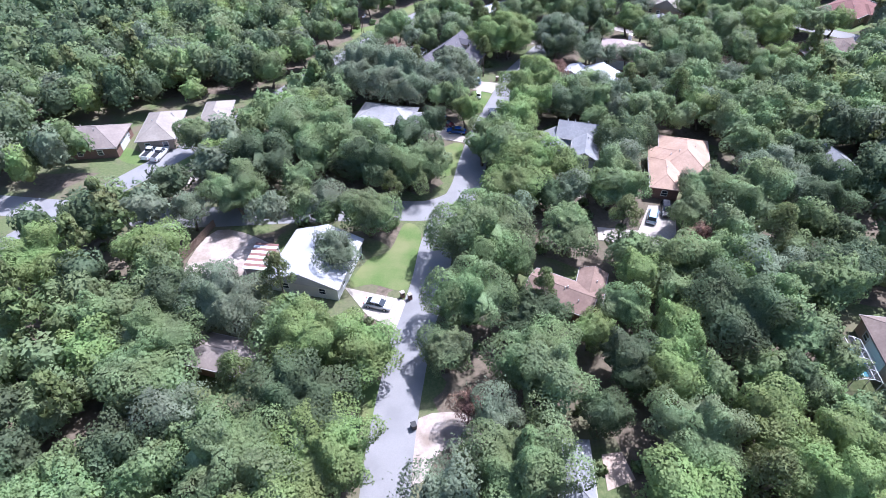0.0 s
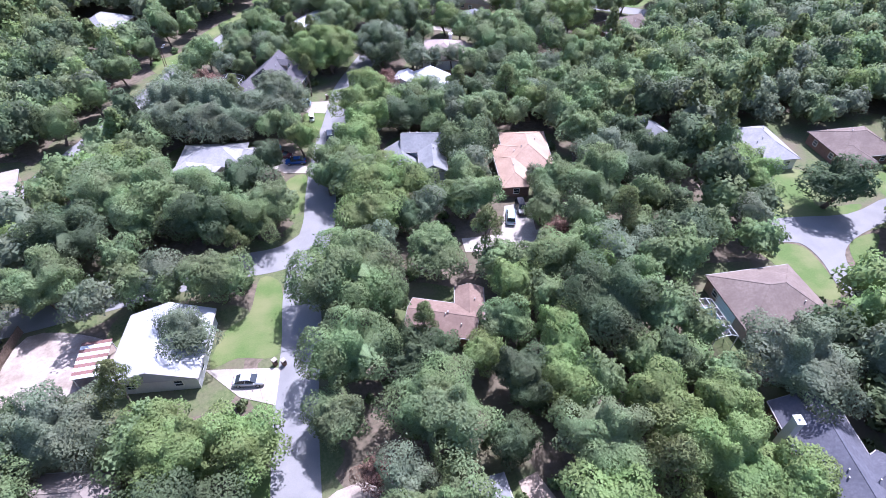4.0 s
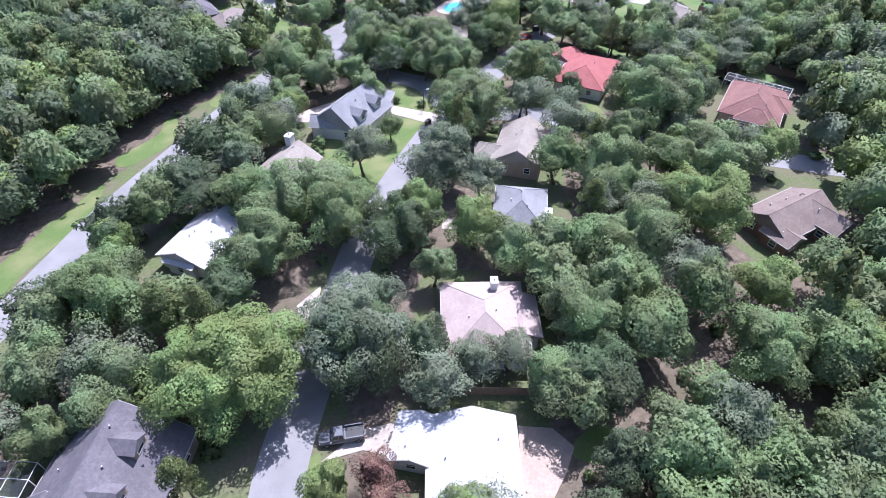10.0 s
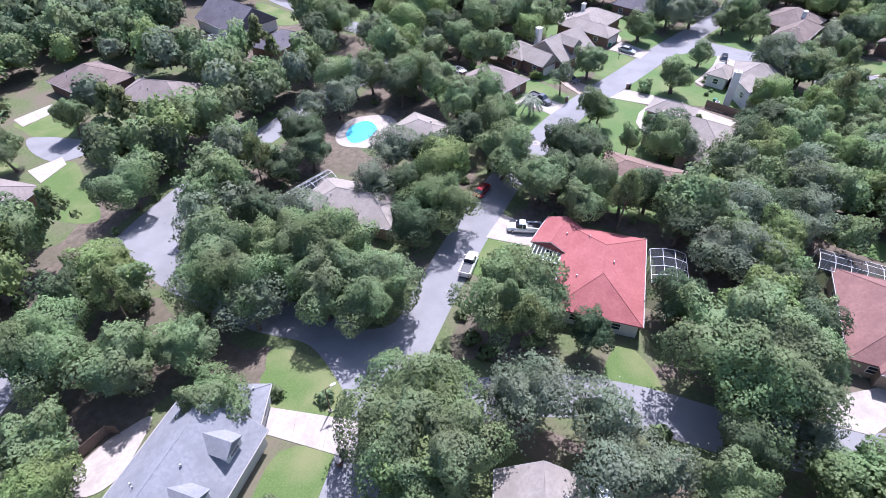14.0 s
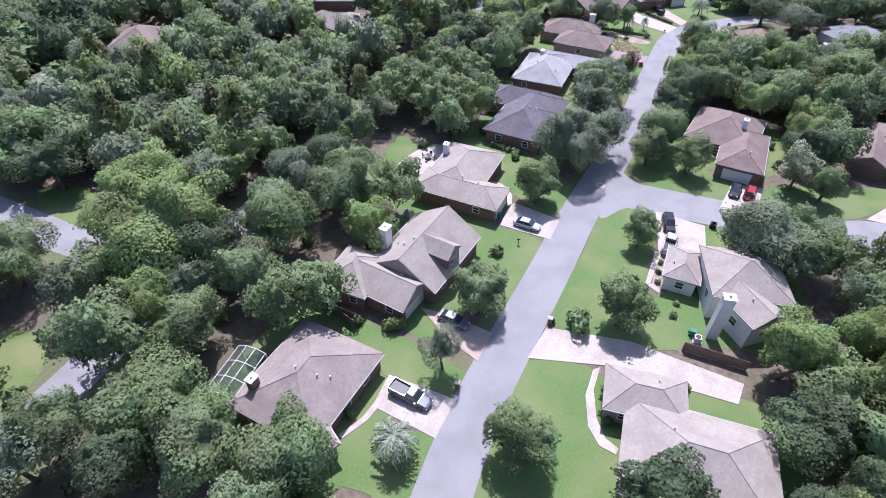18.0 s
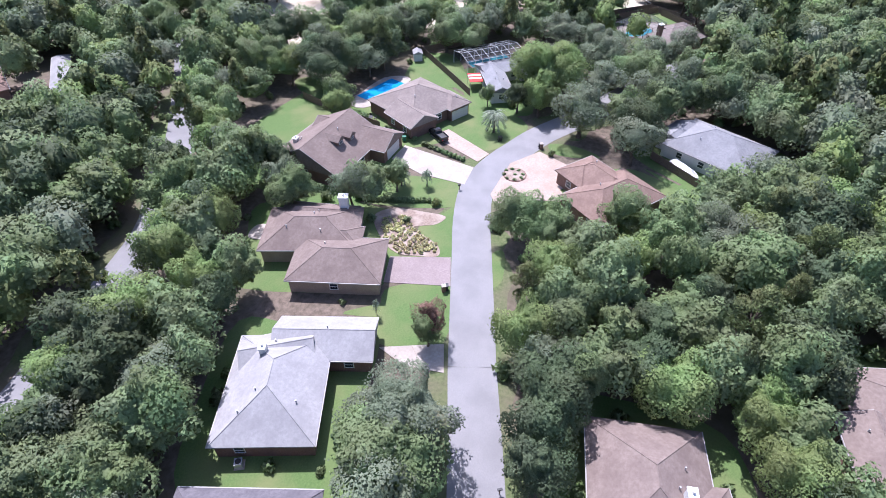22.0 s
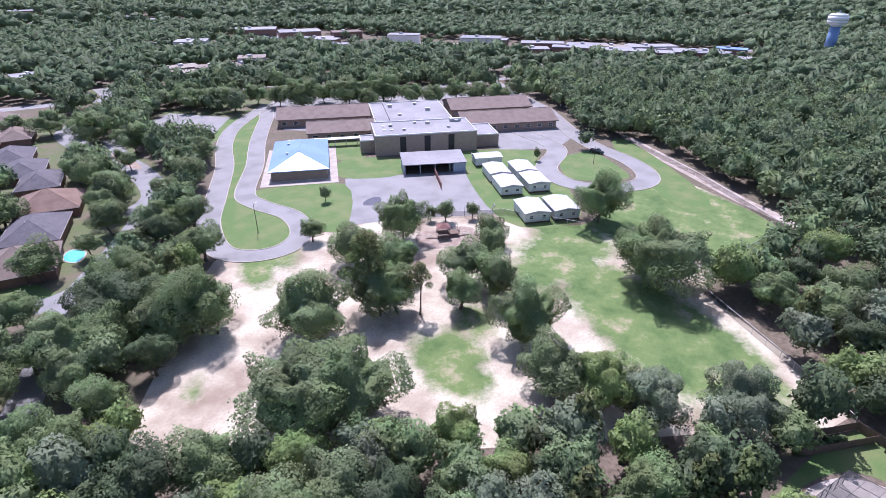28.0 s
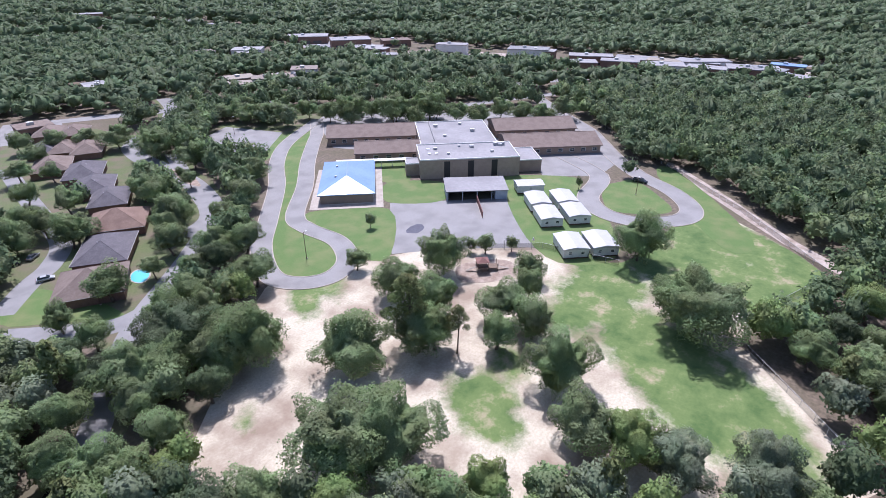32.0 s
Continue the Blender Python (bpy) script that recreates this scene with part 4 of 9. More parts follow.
def house(label, roof, wall, wings, chimneys=(), dormers=(), windows=True, garage=True, over=0.45, vents=3):
    """wings: centre x, y, eaves length and depth, turn in degrees, roof kind, eaves height, slope."""
    x0, y0, _, _, a0 = wings[0][:5]
    base = pose(x0, y0, 0, 0, 0, a0)
    h = thing("house", base, label, "house", "houses of the neighbourhood")
    inv = base.inverted()
    rng = random.Random(int(x0 * 7 + y0 * 13))
    if windows:
        u, v = wings[0][2] / 2 + 5, wings[0][3] / 2 + 5
        ring = [(u, 0), (u * 0.9, v * 0.8), (0, v), (-u * 0.85, v * 0.9), (-u, 0), (-u * 0.9, -v * 0.85), (0, -v), (u * 0.8, -v * 0.9)]
        patch("house_grounds_%d" % (GROUNDS[0] + 1), "grounds", [tuple((base @ Vector((p[0] * rng.uniform(0.9, 1.15), p[1] * rng.uniform(0.9, 1.15), 0)))[:2]) for p in ring])
    for i, (x, y, w, d, a, kind, eave, slope) in enumerate(wings):
        m = inv @ pose(x, y, 0, 0, 0, a)
        BUILT.append((x, y, w / 2, d / 2, a))
        k = "hip" if kind == "hip" else "gable"
        r = part("roof", roof_geo(m, w, d, k, eave, slope), roof, h)
        ridge = max(w / 2 - d / 2 if k == "hip" else w / 2, 0.3)
        part("ridge_cap", Geo(m).tube((-ridge, 0, eave + d / 2 * slope - 0.03), (ridge, 0, eave + d / 2 * slope - 0.03), 0.08, n=6), roof, r)
        if k == "hip":
            for sx in (-1, 1):
                for sy in (-1, 1):
                    part("hip_cap", Geo(m).tube((sx * w / 2, sy * d / 2, eave), (sx * (w / 2 - d / 2), 0, eave + d / 2 * slope), 0.06, n=6), roof, r)
        for s in (-1, 1):
            part("gutter", Geo(m).box(-w / 2, w / 2, s * (d / 2 + 0.07) - 0.065, s * (d / 2 + 0.07) + 0.065, eave - 0.19, eave - 0.05), "gutter", r)
        u, v = w / 2 - over, d / 2 - over
        body = Geo(m).box(-u, u, -v, v, -0.1, eave - 0.2 - 0.012 * i)
        if k == "gable":
            for s in (-1, 1):
                top = eave + d / 2 * slope - 0.35
                body.add([(s * u, -v, eave - 0.2), (s * u, v, eave - 0.2), (s * u, 0, top), (s * (u - 0.2), -v, eave - 0.2), (s * (u - 0.2), v, eave - 0.2), (s * (u - 0.2), 0, top)],
                         [(0, 1, 2), (3, 5, 4), (0, 2, 5, 3), (1, 4, 5, 2), (0, 3, 4, 1)])
        wl = part("wall", body, wall, h)
        if k == "gable":
            for s in (-1, 1):
                for q in (-1, 1):
                    part("rake_board", Geo(m).tube((s * (w / 2 + 0.02), q * d / 2, eave - 0.1), (s * (w / 2 + 0.02), 0, eave + d / 2 * slope - 0.1), 0.08, n=4), "gutter", r)
        if windows:
            for side in range(4):
                lng, off = (u, v) if side % 2 else (v, u)
                spots = [-0.55, 0.0, 0.55] if lng > 6 else ([-0.5, 0.5] if lng > 3.4 else [0.0])
                turn = (-90, 0, 90, 180)[side]
                for s in spots:
                    if rng.random() < 0.22:
                        continue
                    mm = m @ pose(0, 0, 0, 0, 0, turn) @ pose(s * lng, off, eave / 2 + 0.1)
                    window(wl, mm)
        for _ in range(vents if i == 0 else 1):
            px, py = rng.uniform(-0.6, 0.6) * (w / 2), rng.uniform(-0.6, 0.6) * d / 2
            pz = eave + (d / 2 - abs(py)) * slope
            if abs(px) < w / 2 - (d / 2 - abs(py)) or k == "gable":
                part("vent_pipe", Geo(m).tube((px, py, pz - 0.2), (px, py, pz + 0.45), 0.1, n=7), "pipe", r)
    if garage:
        x, y, w, d, a, _, eave, _ = wings[-1]
        m = inv @ pose(x, y, 0, 0, 0, a)
        go = to_road(x, y)
        side = max(range(4), key=lambda s: Vector((math.cos(radians(a + 90 * s)), math.sin(radians(a + 90 * s)))).dot(go))
        u, v = w / 2 - over, d / 2 - over
        lng, off = (u, v) if side % 2 else (v, u)
        mm = m @ pose(0, 0, 0, 0, 0, (-90, 0, 90, 180)[side]) @ pose(0, off, 0)
        gw = min(2.5, lng - 0.3)
        gd = part("garage_door", Geo(mm).box(-gw, gw, -0.02, 0.05, 0.05, 2.25), "door", h, "pale panelled garage door")
        for j in range(4):
            part("panel", Geo(mm).box(-gw + 0.08, gw - 0.08, 0.05, 0.08, 0.1 + j * 0.54, 0.56 + j * 0.54), "door", gd)
    for cx, cy, size, top, material in chimneys:
        p = inv @ Vector((cx, cy, 0))
        c = part("chimney", Geo().box(p.x - size / 2, p.x + size / 2, p.y - size * 0.4, p.y + size * 0.4, 0, top), material, h, "square chimney above the roof")
        part("cap", Geo().box(p.x - size / 2 - 0.1, p.x + size / 2 + 0.1, p.y - size * 0.4 - 0.1, p.y + size * 0.4 + 0.1, top, top + 0.15), "trim", c)
        part("flue", Geo().tube((p.x, p.y, top + 0.15), (p.x, p.y, top + 0.5), 0.16, n=8), "pipe", c)
    x, y, w, d, a, _, eave, slope = wings[0]
    for dx, dy, size in dormers:
        p = inv @ Vector((dx, dy, 0))
        s = 1 if p.y > 0 else -1
        md = pose(p.x, 0, 0, 0, 0, 0 if s > 0 else 180)
        front, hw = abs(p.y) + 0.6, size / 2
        z0 = eave + (d / 2 - front) * slope
        z1 = z0 + size * 0.62
        dm = part("dormer", Geo(md).box(-hw, hw, 0.2, front, z0 - 0.4, z1), wall, h, "gabled roof dormer")
        zr = z1 + hw * 0.75
        part("dormer_roof", Geo(md).add([(-hw - 0.25, front + 0.3, z1 - 0.15), (0, front + 0.3, zr), (hw + 0.25, front + 0.3, z1 - 0.15), (-hw - 0.25, 0, z1 - 0.15), (0, 0, zr), (hw + 0.25, 0, z1 - 0.15)],
                                        [(0, 2, 1), (3, 4, 5), (0, 1, 4, 3), (1, 2, 5, 4), (0, 3, 5, 2)]), roof, dm)
        window(dm, md @ pose(0, front, (z0 + z1) / 2 + 0.1), size * 0.6, size * 0.55)
    return h

house("house with a bright white metal roof under oaks", "whitemetal", "siding", [(-22.4, 70.1, 13.2, 13.1, 77, "gable", 3.2, 0.35)])
house("low house with a faded brown roof among trees", "mauve", "brick", [(-33.6, 50, 11.4, 6.2, -15, "hip", 2.8, 0.4)])
house("tan-roofed house with two gables beside a lawn", "tan", "tanbrick", [(-67.6, 117.7, 14.3, 8.9, -82, "hip", 2.9, 0.5), (-56.1, 124, 11.9, 7, -83, "hip", 2.9, 0.5)])
house("grey-brown roofed house half hidden by oaks", "mauve", "brick", [(-83.4, 112.6, 17.3, 11, 5, "hip", 2.9, 0.5)])
house("pale grey house across the through road", "pale", "siding", [(-45.2, 214.7, 16.3, 13.2, 62, "hip", 2.9, 0.5)], windows=False, garage=False, vents=1)
house("pale grey hip-roofed house with a detached-looking garage", "pale", "siding", [(-13.6, 122.3, 14.2, 9.4, -14, "hip", 2.9, 0.42), (-18.3, 116.3, 9.5, 9.3, -34, "hip", 2.9, 0.42), (-4.9, 119.8, 6.4, 5.6, -10, "hip", 2.9, 0.42)])
house("grey two-storey house with a front gable", "grey", "greysiding", [(31.4, 109.9, 9.5, 8.1, -17, "gable", 4.6, 0.55), (31.2, 102.2, 8.3, 5.9, 75, "gable", 4.6, 0.55), (25.7, 106.5, 10.7, 6.9, 81, "gable", 3.0, 0.55)])
house("orange-tan hip-roofed brick house", "orange", "brick", [(53.3, 102.2, 14.8, 10.6, 73, "hip", 2.9, 0.5), (46.9, 95.2, 11.6, 6.2, 76, "hip", 2.9, 0.5), (50.5, 101.5, 10.0, 7.0, -16, "hip", 2.9, 0.5)])
house("brown hip-roofed house with a screened pool", "brown", "tanbrick", [(72.2, 48.1, 15.8, 13, -9, "hip", 3.0, 0.5)])
house("charcoal-roofed house deep in the trees", "navy", "brick", [(59.7, 23.7, 15.7, 9.4, 73, "gable", 3.0, 0.6), (62.8, 19.2, 6.5, 5, 10, "gable", 3.0, 0.6)], chimneys=[(56.3, 27.8, 1.2, 6.5, "siding")])
house("rusty brown roofed house among dense trees", "terra", "brick", [(19.6, 61.6, 11.4, 6.8, -29, "gable", 2.8, 0.4), (24.7, 63.1, 7.4, 4.8, 70, "gable", 2.8, 0.4)])
house("grey-roofed house almost hidden by an oak", "grey", "siding", [(16.1, 31.2, 8.7, 4.5, 86, "hip", 2.8, 0.4)])
house("grey hip-roofed house at the end of a side street", "pale", "siding", [(106.3, 86.8, 14.4, 8.8, 79, "hip", 2.9, 0.5)])
house("brown hip-roofed house behind a round tree", "brown", "brick", [(126.1, 80.4, 15, 11.7, -10, "hip", 2.9, 0.5), (121.5, 76.5, 8.5, 6.8, 80, "hip", 2.9, 0.5)])
house("dark grey gabled house among trees", "grey", "greysiding", [(84.3, 98, 9.1, 7.8, -85, "gable", 3.2, 0.55)])
house("steep slate-roofed house with dormers and a screened pool", "slate", "tanbrick", [(3.8, 155.7, 11.5, 15.3, 63, "gable", 3.0, 0.75), (-4.1, 149.8, 10, 7.9, 62, "gable", 3.0, 0.75)], dormers=[(7.4, 155.4, 2.4), (5.2, 150.1, 2.4)])
house("house with a bright white metal gable roof", "whitemetal", "siding", [(42.4, 139.7, 12.9, 11, 67, "gable", 3.0, 0.4), (37.4, 145.5, 6.5, 5.6, 56, "gable", 3.0, 0.4)])
house("faded rosy-roofed house beside bare-looking trees", "rosy", "siding", [(53.4, 159.0, 14.6, 12.4, 68, "hip", 3.0, 0.45), (58.6, 157.4, 8.0, 5.4, 68, "gable", 2.8, 0.4)], chimneys=[(56.8, 162.7, 1.2, 6, "siding")])
house("white-roofed house half under oaks", "whitemetal", "siding", [(18.2, 194, 14.0, 9.6, 47, "gable", 3.0, 0.4), (14.6, 190.2, 6.0, 5.0, -43, "gable", 2.8, 0.4)])
house("pale grey hip-roofed house with a white chimney", "grey", "siding", [(71, 179.4, 12.4, 9.5, 59, "hip", 3.0, 0.6)], chimneys=[(72.8, 173.5, 1.3, 6, "siding")])
house("grey-brown house with a steep end gable", "tan", "tanbrick", [(80.9, 196.7, 14.2, 10, 51, "gable", 3.6, 0.6), (74.8, 198.1, 5.7, 4.8, -43, "gable", 3.0, 0.6), (74.5, 198.1, 6.7, 5.6, -28, "hip", 3.0, 0.6)], chimneys=[(88.1, 196.2, 1.4, 7, "siding")])
house("steep pale grey house with two dormers over a porch", "grey", "siding", [(52.9, 224.2, 14.5, 12.5, 39, "gable", 3.0, 0.75), (61.1, 228.6, 6.1, 5.4, 57, "hip", 3.0, 0.75), (47.3, 221.7, 8.7, 4.9, -30, "gable", 3.0, 0.75)], dormers=[(53.4, 218.9, 2.6), (58.1, 222.9, 2.6)])
house("tan-roofed house with a tall white chimney", "tan", "siding", [(35, 208.7, 10.7, 9.9, 47, "gable", 3.0, 0.6), (36.6, 203.6, 6.6, 4.6, -42, "hip", 3.0, 0.5), (31.0, 205.2, 6.0, 6.6, 47, "hip", 3.0, 0.55)], chimneys=[(37, 213.3, 1.6, 7, "siding")], dormers=[(39.1, 204.7, 2.6)])
house("house with a brick-red hip roof and screened porch", "red", "siding", [(114, 221.2, 19, 12.7, 40, "hip", 3.0, 0.42), (114.1, 231, 7.3, 6.6, 26, "gable", 3.0, 0.42)])
house("dark red-brown hip-roofed house", "rust", "tanbrick", [(140.3, 192, 18.2, 12.9, 35, "hip", 3.1, 0.5), (135.2, 187.0, 8.2, 6.6, -55, "hip", 3.1, 0.55), (143.5, 190.2, 8.6, 7.0, -55, "hip", 3.1, 0.5)])
house("tan hip-roofed house with a screened pool behind", "tan", "tanbrick", [(90.6, 257.1, 17.5, 10.7, -50, "hip", 3.0, 0.45)])
house("tan hip-roofed house beside a kidney pool", "tan", "brick", [(113.1, 270.3, 13.8, 10.5, -69, "hip", 3.0, 0.45)])
house("terracotta-roofed house behind a row of trees", "terra", "tanbrick", [(139.3, 235.1, 17.1, 9.3, -62, "hip", 3.0, 0.4)])
house("large grey-brown hip-roofed house", "tan", "tanbrick", [(159.4, 240.4, 16.8, 12.8, -68, "hip", 3.0, 0.5), (163.6, 248.7, 10, 6.8, -65, "hip", 3.0, 0.5), (154.9, 235.3, 9.2, 6.5, 20, "hip", 3.0, 0.5)])
house("brown hip-roofed house with a small screened terrace", "mauve", "brick", [(137.9, 281.7, 15.4, 12.8, 13, "hip", 3.0, 0.45), (132.7, 276.8, 8.7, 6.2, 77, "hip", 3.0, 0.45)], chimneys=[(132.6, 285, 1.2, 5.5, "brick")])
house("brown saltbox-roofed house with a big gabled dormer", "tan", "brick", [(165.2, 286.7, 14.6, 12.2, 11, "gable", 3.1, 0.65), (154.9, 291.4, 9.4, 8.0, 17, "hip", 3.1, 0.6), (156.2, 286.0, 10.4, 7.2, -80, "gable", 3.1, 0.6)], chimneys=[(161.4, 291.4, 1.5, 7.5, "siding")], dormers=[(165.4, 281.8, 3.6)])
house("brown hip-roofed brick house with a white patio", "tan", "brick", [(186.7, 296.9, 17.2, 11.2, 17, "hip", 3.0, 0.45), (182.0, 293.3, 16.6, 7.4, -74, "hip", 3.0, 0.45)], chimneys=[(188.5, 302.4, 1.1, 5.5, "siding")])
house("dark charcoal hip-roofed house", "slate", "brick", [(212.8, 299.6, 20.6, 12.6, 14, "hip", 3.0, 0.5), (218.5, 304.8, 15.9, 9, -74, "hip", 3.0, 0.55), (213.2, 296.2, 8.6, 7.4, -75, "gable", 3.0, 0.55)])
house("pale grey hip-roofed house", "pale", "brick", [(235.0, 310.0, 16.2, 12.4, 18, "hip", 3.0, 0.5), (243.7, 307.4, 13.6, 7.4, -74, "gable", 3.0, 0.5), (231.5, 307.2, 8.2, 7.2, -73, "hip", 3.0, 0.5), (239.6, 312.2, 9.5, 7.0, -60, "gable", 3.0, 0.55)], chimneys=[(238.1, 313, 1.0, 6, "siding")])
house("brown hip-roofed house with a large garden bed", "brown", "tanbrick", [(263.9, 319.7, 16, 11, -73, "hip", 3.0, 0.45), (258.4, 312.4, 14.6, 10.2, -76, "hip", 3.0, 0.45), (267.5, 320.4, 13.4, 6.0, -80, "hip", 3.0, 0.45), (263.4, 314.0, 6.6, 5.4, -76, "hip", 3.0, 0.5)], chimneys=[(269.8, 316.5, 1.5, 6, "siding")])
house("brown L-shaped house with two dormers", "brown", "brick", [(288, 328.4, 17.2, 16.3, -9, "gable", 3.0, 0.5), (294.1, 325.2, 18, 8.4, 83, "gable", 3.0, 0.5)], chimneys=[(284.9, 333.7, 1.0, 5.5, "siding")], dormers=[(286.1, 325.2, 1.8), (289, 324.1, 1.8)])
house("brown hip-roofed house with a blue pool behind", "mauve", "brick", [(311.6, 317.9, 16.4, 15.6, -29, "hip", 3.0, 0.45), (304.6, 316.9, 9.6, 7.6, 57, "gable", 3.0, 0.5), (313.5, 310.8, 8.0, 6.2, 58, "hip", 3.0, 0.45)])
house("grey gabled house with a large screened pool", "grey", "siding", [(327.4, 303.3, 14.6, 5.6, 25, "gable", 3.0, 0.4), (336.0, 302.2, 15.6, 7.0, -49, "gable", 3.0, 0.3), (338.4, 297.6, 7.8, 7.2, -47, "hip", 3.3, 0.3)])
house("terracotta-brown hip-roofed house with a wide pink drive", "terra", "brick", [(287.7, 272.8, 16.1, 10.4, -41, "hip", 3.0, 0.5), (293.9, 278.0, 9.4, 7.2, -41, "hip", 3.0, 0.5), (291.7, 275.1, 14.0, 9.0, 49, "hip", 3.0, 0.5)])
house("pale grey hip-roofed house beside a parked boat", "grey", "siding", [(310.6, 253.6, 17.8, 14.2, 60, "hip", 3.0, 0.45), (314.0, 261.0, 8.6, 6.2, -30, "gable", 3.0, 0.42)])
house("brown hip-roofed house with a projecting garage", "brown", "brick", [(235.4, 264.9, 15.8, 13.4, 8, "hip", 3.0, 0.5), (229.2, 259.2, 16.2, 8.6, 13, "hip", 3.0, 0.5)], chimneys=[(234.4, 261.6, 1.1, 6.5, "siding")])
house("brown house with a gabled garage wing", "brown", "brick", [(254.9, 235.0, 15.2, 11.4, -76, "hip", 3.0, 0.5), (245.6, 239.9, 12.6, 7.2, 6, "gable", 3.0, 0.5), (250.2, 237.6, 8, 6.5, 8, "hip", 3.0, 0.5)])
house("two-storey brown-roofed house with a white chimney wall", "tan", "siding", [(190.6, 246.6, 11.1, 10.8, -59, "hip", 5.0, 0.5), (189.1, 254.6, 7.8, 5.3, 17, "hip", 3.0, 0.5), (185.2, 243.6, 6.8, 5.9, 59, "gable", 4.8, 0.5)], chimneys=[(180.8, 246.4, 1.5, 8, "siding")])
house("slate-roofed gabled house with a screened pool", "slate", "siding", [(100.6, 354.1, 19, 15.3, -73, "gable", 3.2, 0.65)], windows=False)
house("dark-roofed house behind trees", "slate", "brick", [(105.3, 332.3, 13.5, 9.3, 30, "hip", 2.9, 0.5)], windows=False)
house("brown-roofed house beyond the through road", "brown", "brick", [(59.4, 335.2, 15.4, 13.5, -66, "hip", 2.9, 0.5)], windows=False)
house("grey-brown roofed house beyond the through road", "mauve", "brick", [(71.3, 319.5, 16.6, 10.6, -43, "hip", 2.9, 0.5)], windows=False)
house("grey-roofed house beyond the through road", "slate", "brick", [(27.2, 304, 14, 9.3, -79, "hip", 2.9, 0.5)], windows=False)
house("brown gabled house beyond the through road", "mauve", "brick", [(35.1, 291.3, 16.6, 12.1, 42, "hip", 2.9, 0.5)], windows=False)
house("grey-brown house with a gabled front among dense oaks", "brown", "brick", [(114.5, 159.0, 14.5, 9.5, 6, "gable", 3.0, 0.55), (118.6, 156.0, 9.5, 6.2, -84, "gable", 3.4, 0.6), (109.0, 155.4, 5.6, 5.0, -84, "gable", 2.8, 0.5)])
house("distant pale grey house in the wood", "pale", "siding", [(-33.2, 246.7, 9.1, 8.2, -28, "hip", 2.9, 0.5)], windows=False, garage=False, vents=1)
house("distant house half hidden by trees", "grey", "brick", [(240.4, 394.8, 16.7, 12.3, 42, "hip", 2.9, 0.5)], windows=False, garage=False, vents=1)
house("distant house half hidden by trees", "grey", "brick", [(199.4, 367.1, 10, 8.7, -63, "hip", 2.9, 0.5)], windows=False, garage=False, vents=1)
house("distant house half hidden by trees", "tan", "brick", [(224, 370.2, 17.9, 5.8, 50, "hip", 2.9, 0.5)], windows=False, garage=False, vents=1)
house("distant house half hidden by trees", "pale", "brick", [(149.9, 394.6, 14.3, 6.1, 74, "hip", 2.9, 0.5)], windows=False, garage=False, vents=1)
house("distant house half hidden by trees", "terra", "brick", [(287, 422.9, 18, 16, 55, "hip", 2.9, 0.5)], windows=False, garage=False, vents=1)
house("distant house half hidden by trees", "pale", "brick", [(298.4, 405.9, 23.6, 4.3, 44, "hip", 2.9, 0.5)], windows=False, garage=False, vents=1)
house("distant house half hidden by trees", "brown", "brick", [(177.5, 403.6, 18.3, 15.6, 45, "hip", 2.9, 0.5)], windows=False, garage=False, vents=1)
house("distant house half hidden by trees", "mauve", "brick", [(222.2, 376.5, 16.6, 10, -84, "hip", 2.9, 0.5)], windows=False, garage=False, vents=1)
house("distant house half hidden by trees", "grey", "brick", [(238.1, 397.5, 16.3, 13.8, 44, "hip", 2.9, 0.5)], windows=False, garage=False, vents=1)
house("distant house half hidden by trees", "grey", "brick", [(270.7, 438.6, 21.9, 11.3, 54, "hip", 2.9, 0.5)], windows=False, garage=False, vents=1)
house("house in a row along the street beside the school", "brown", "brick", [(364.2, 451.4, 17.8, 17.8, -36, "hip", 2.9, 0.5)], windows=False, garage=False, vents=1)
house("house in a row along the street beside the school", "slate", "brick", [(377.5, 467.5, 20.6, 15.2, 49, "hip", 2.9, 0.5)], windows=False, garage=False, vents=1)
house("house in a row along the street beside the school", "terra", "brick", [(391.5, 484.1, 18.3, 17.6, -39, "hip", 2.9, 0.5)], windows=False, garage=False, vents=1)
house("house in a row along the street beside the school", "slate", "brick", [(401.4, 506.1, 18.7, 13.2, 53, "hip", 2.9, 0.5)], windows=False, garage=False, vents=1)
house("house in a row along the street beside the school", "slate", "brick", [(405.3, 523.2, 20.8, 14.2, 54, "hip", 2.9, 0.5)], windows=False, garage=False, vents=1)
house("house in a row along the street beside the school", "slate", "brick", [(412.1, 543.1, 21.1, 14.5, 54, "hip", 2.9, 0.5)], windows=False, garage=False, vents=1)
house("house in a row along the street beside the school", "brown", "brick", [(408.8, 562.2, 20, 14.9, 58, "hip", 2.9, 0.5)], windows=False, garage=False, vents=1)
house("house in a row along the street beside the school", "brown", "brick", [(429.4, 574.4, 20.9, 10.3, 61, "hip", 2.9, 0.5)], windows=False, garage=False, vents=1)
house("distant brown-roofed house in a side street", "brown", "brick", [(434.5, 617.4, 19, 13, 54, "hip", 2.9, 0.5)], windows=False, garage=False, vents=1)
house("distant brown-roofed house in a side street", "brown", "brick", [(442.1, 607.5, 19, 13, 54, "hip", 2.9, 0.5)], windows=False, garage=False, vents=1)
house("distant brown-roofed house in a side street", "brown", "brick", [(424.6, 583.0, 19, 13, 54, "hip", 2.9, 0.5)], windows=False, garage=False, vents=1)
house("distant brown-roofed house in a side street", "brown", "brick", [(430.1, 572.9, 19, 13, 54, "hip", 2.9, 0.5)], windows=False, garage=False, vents=1)
house("distant brown-roofed house in a side street", "slate", "brick", [(419.3, 589.1, 19, 13, 54, "hip", 2.9, 0.5)], windows=False, garage=False, vents=1)
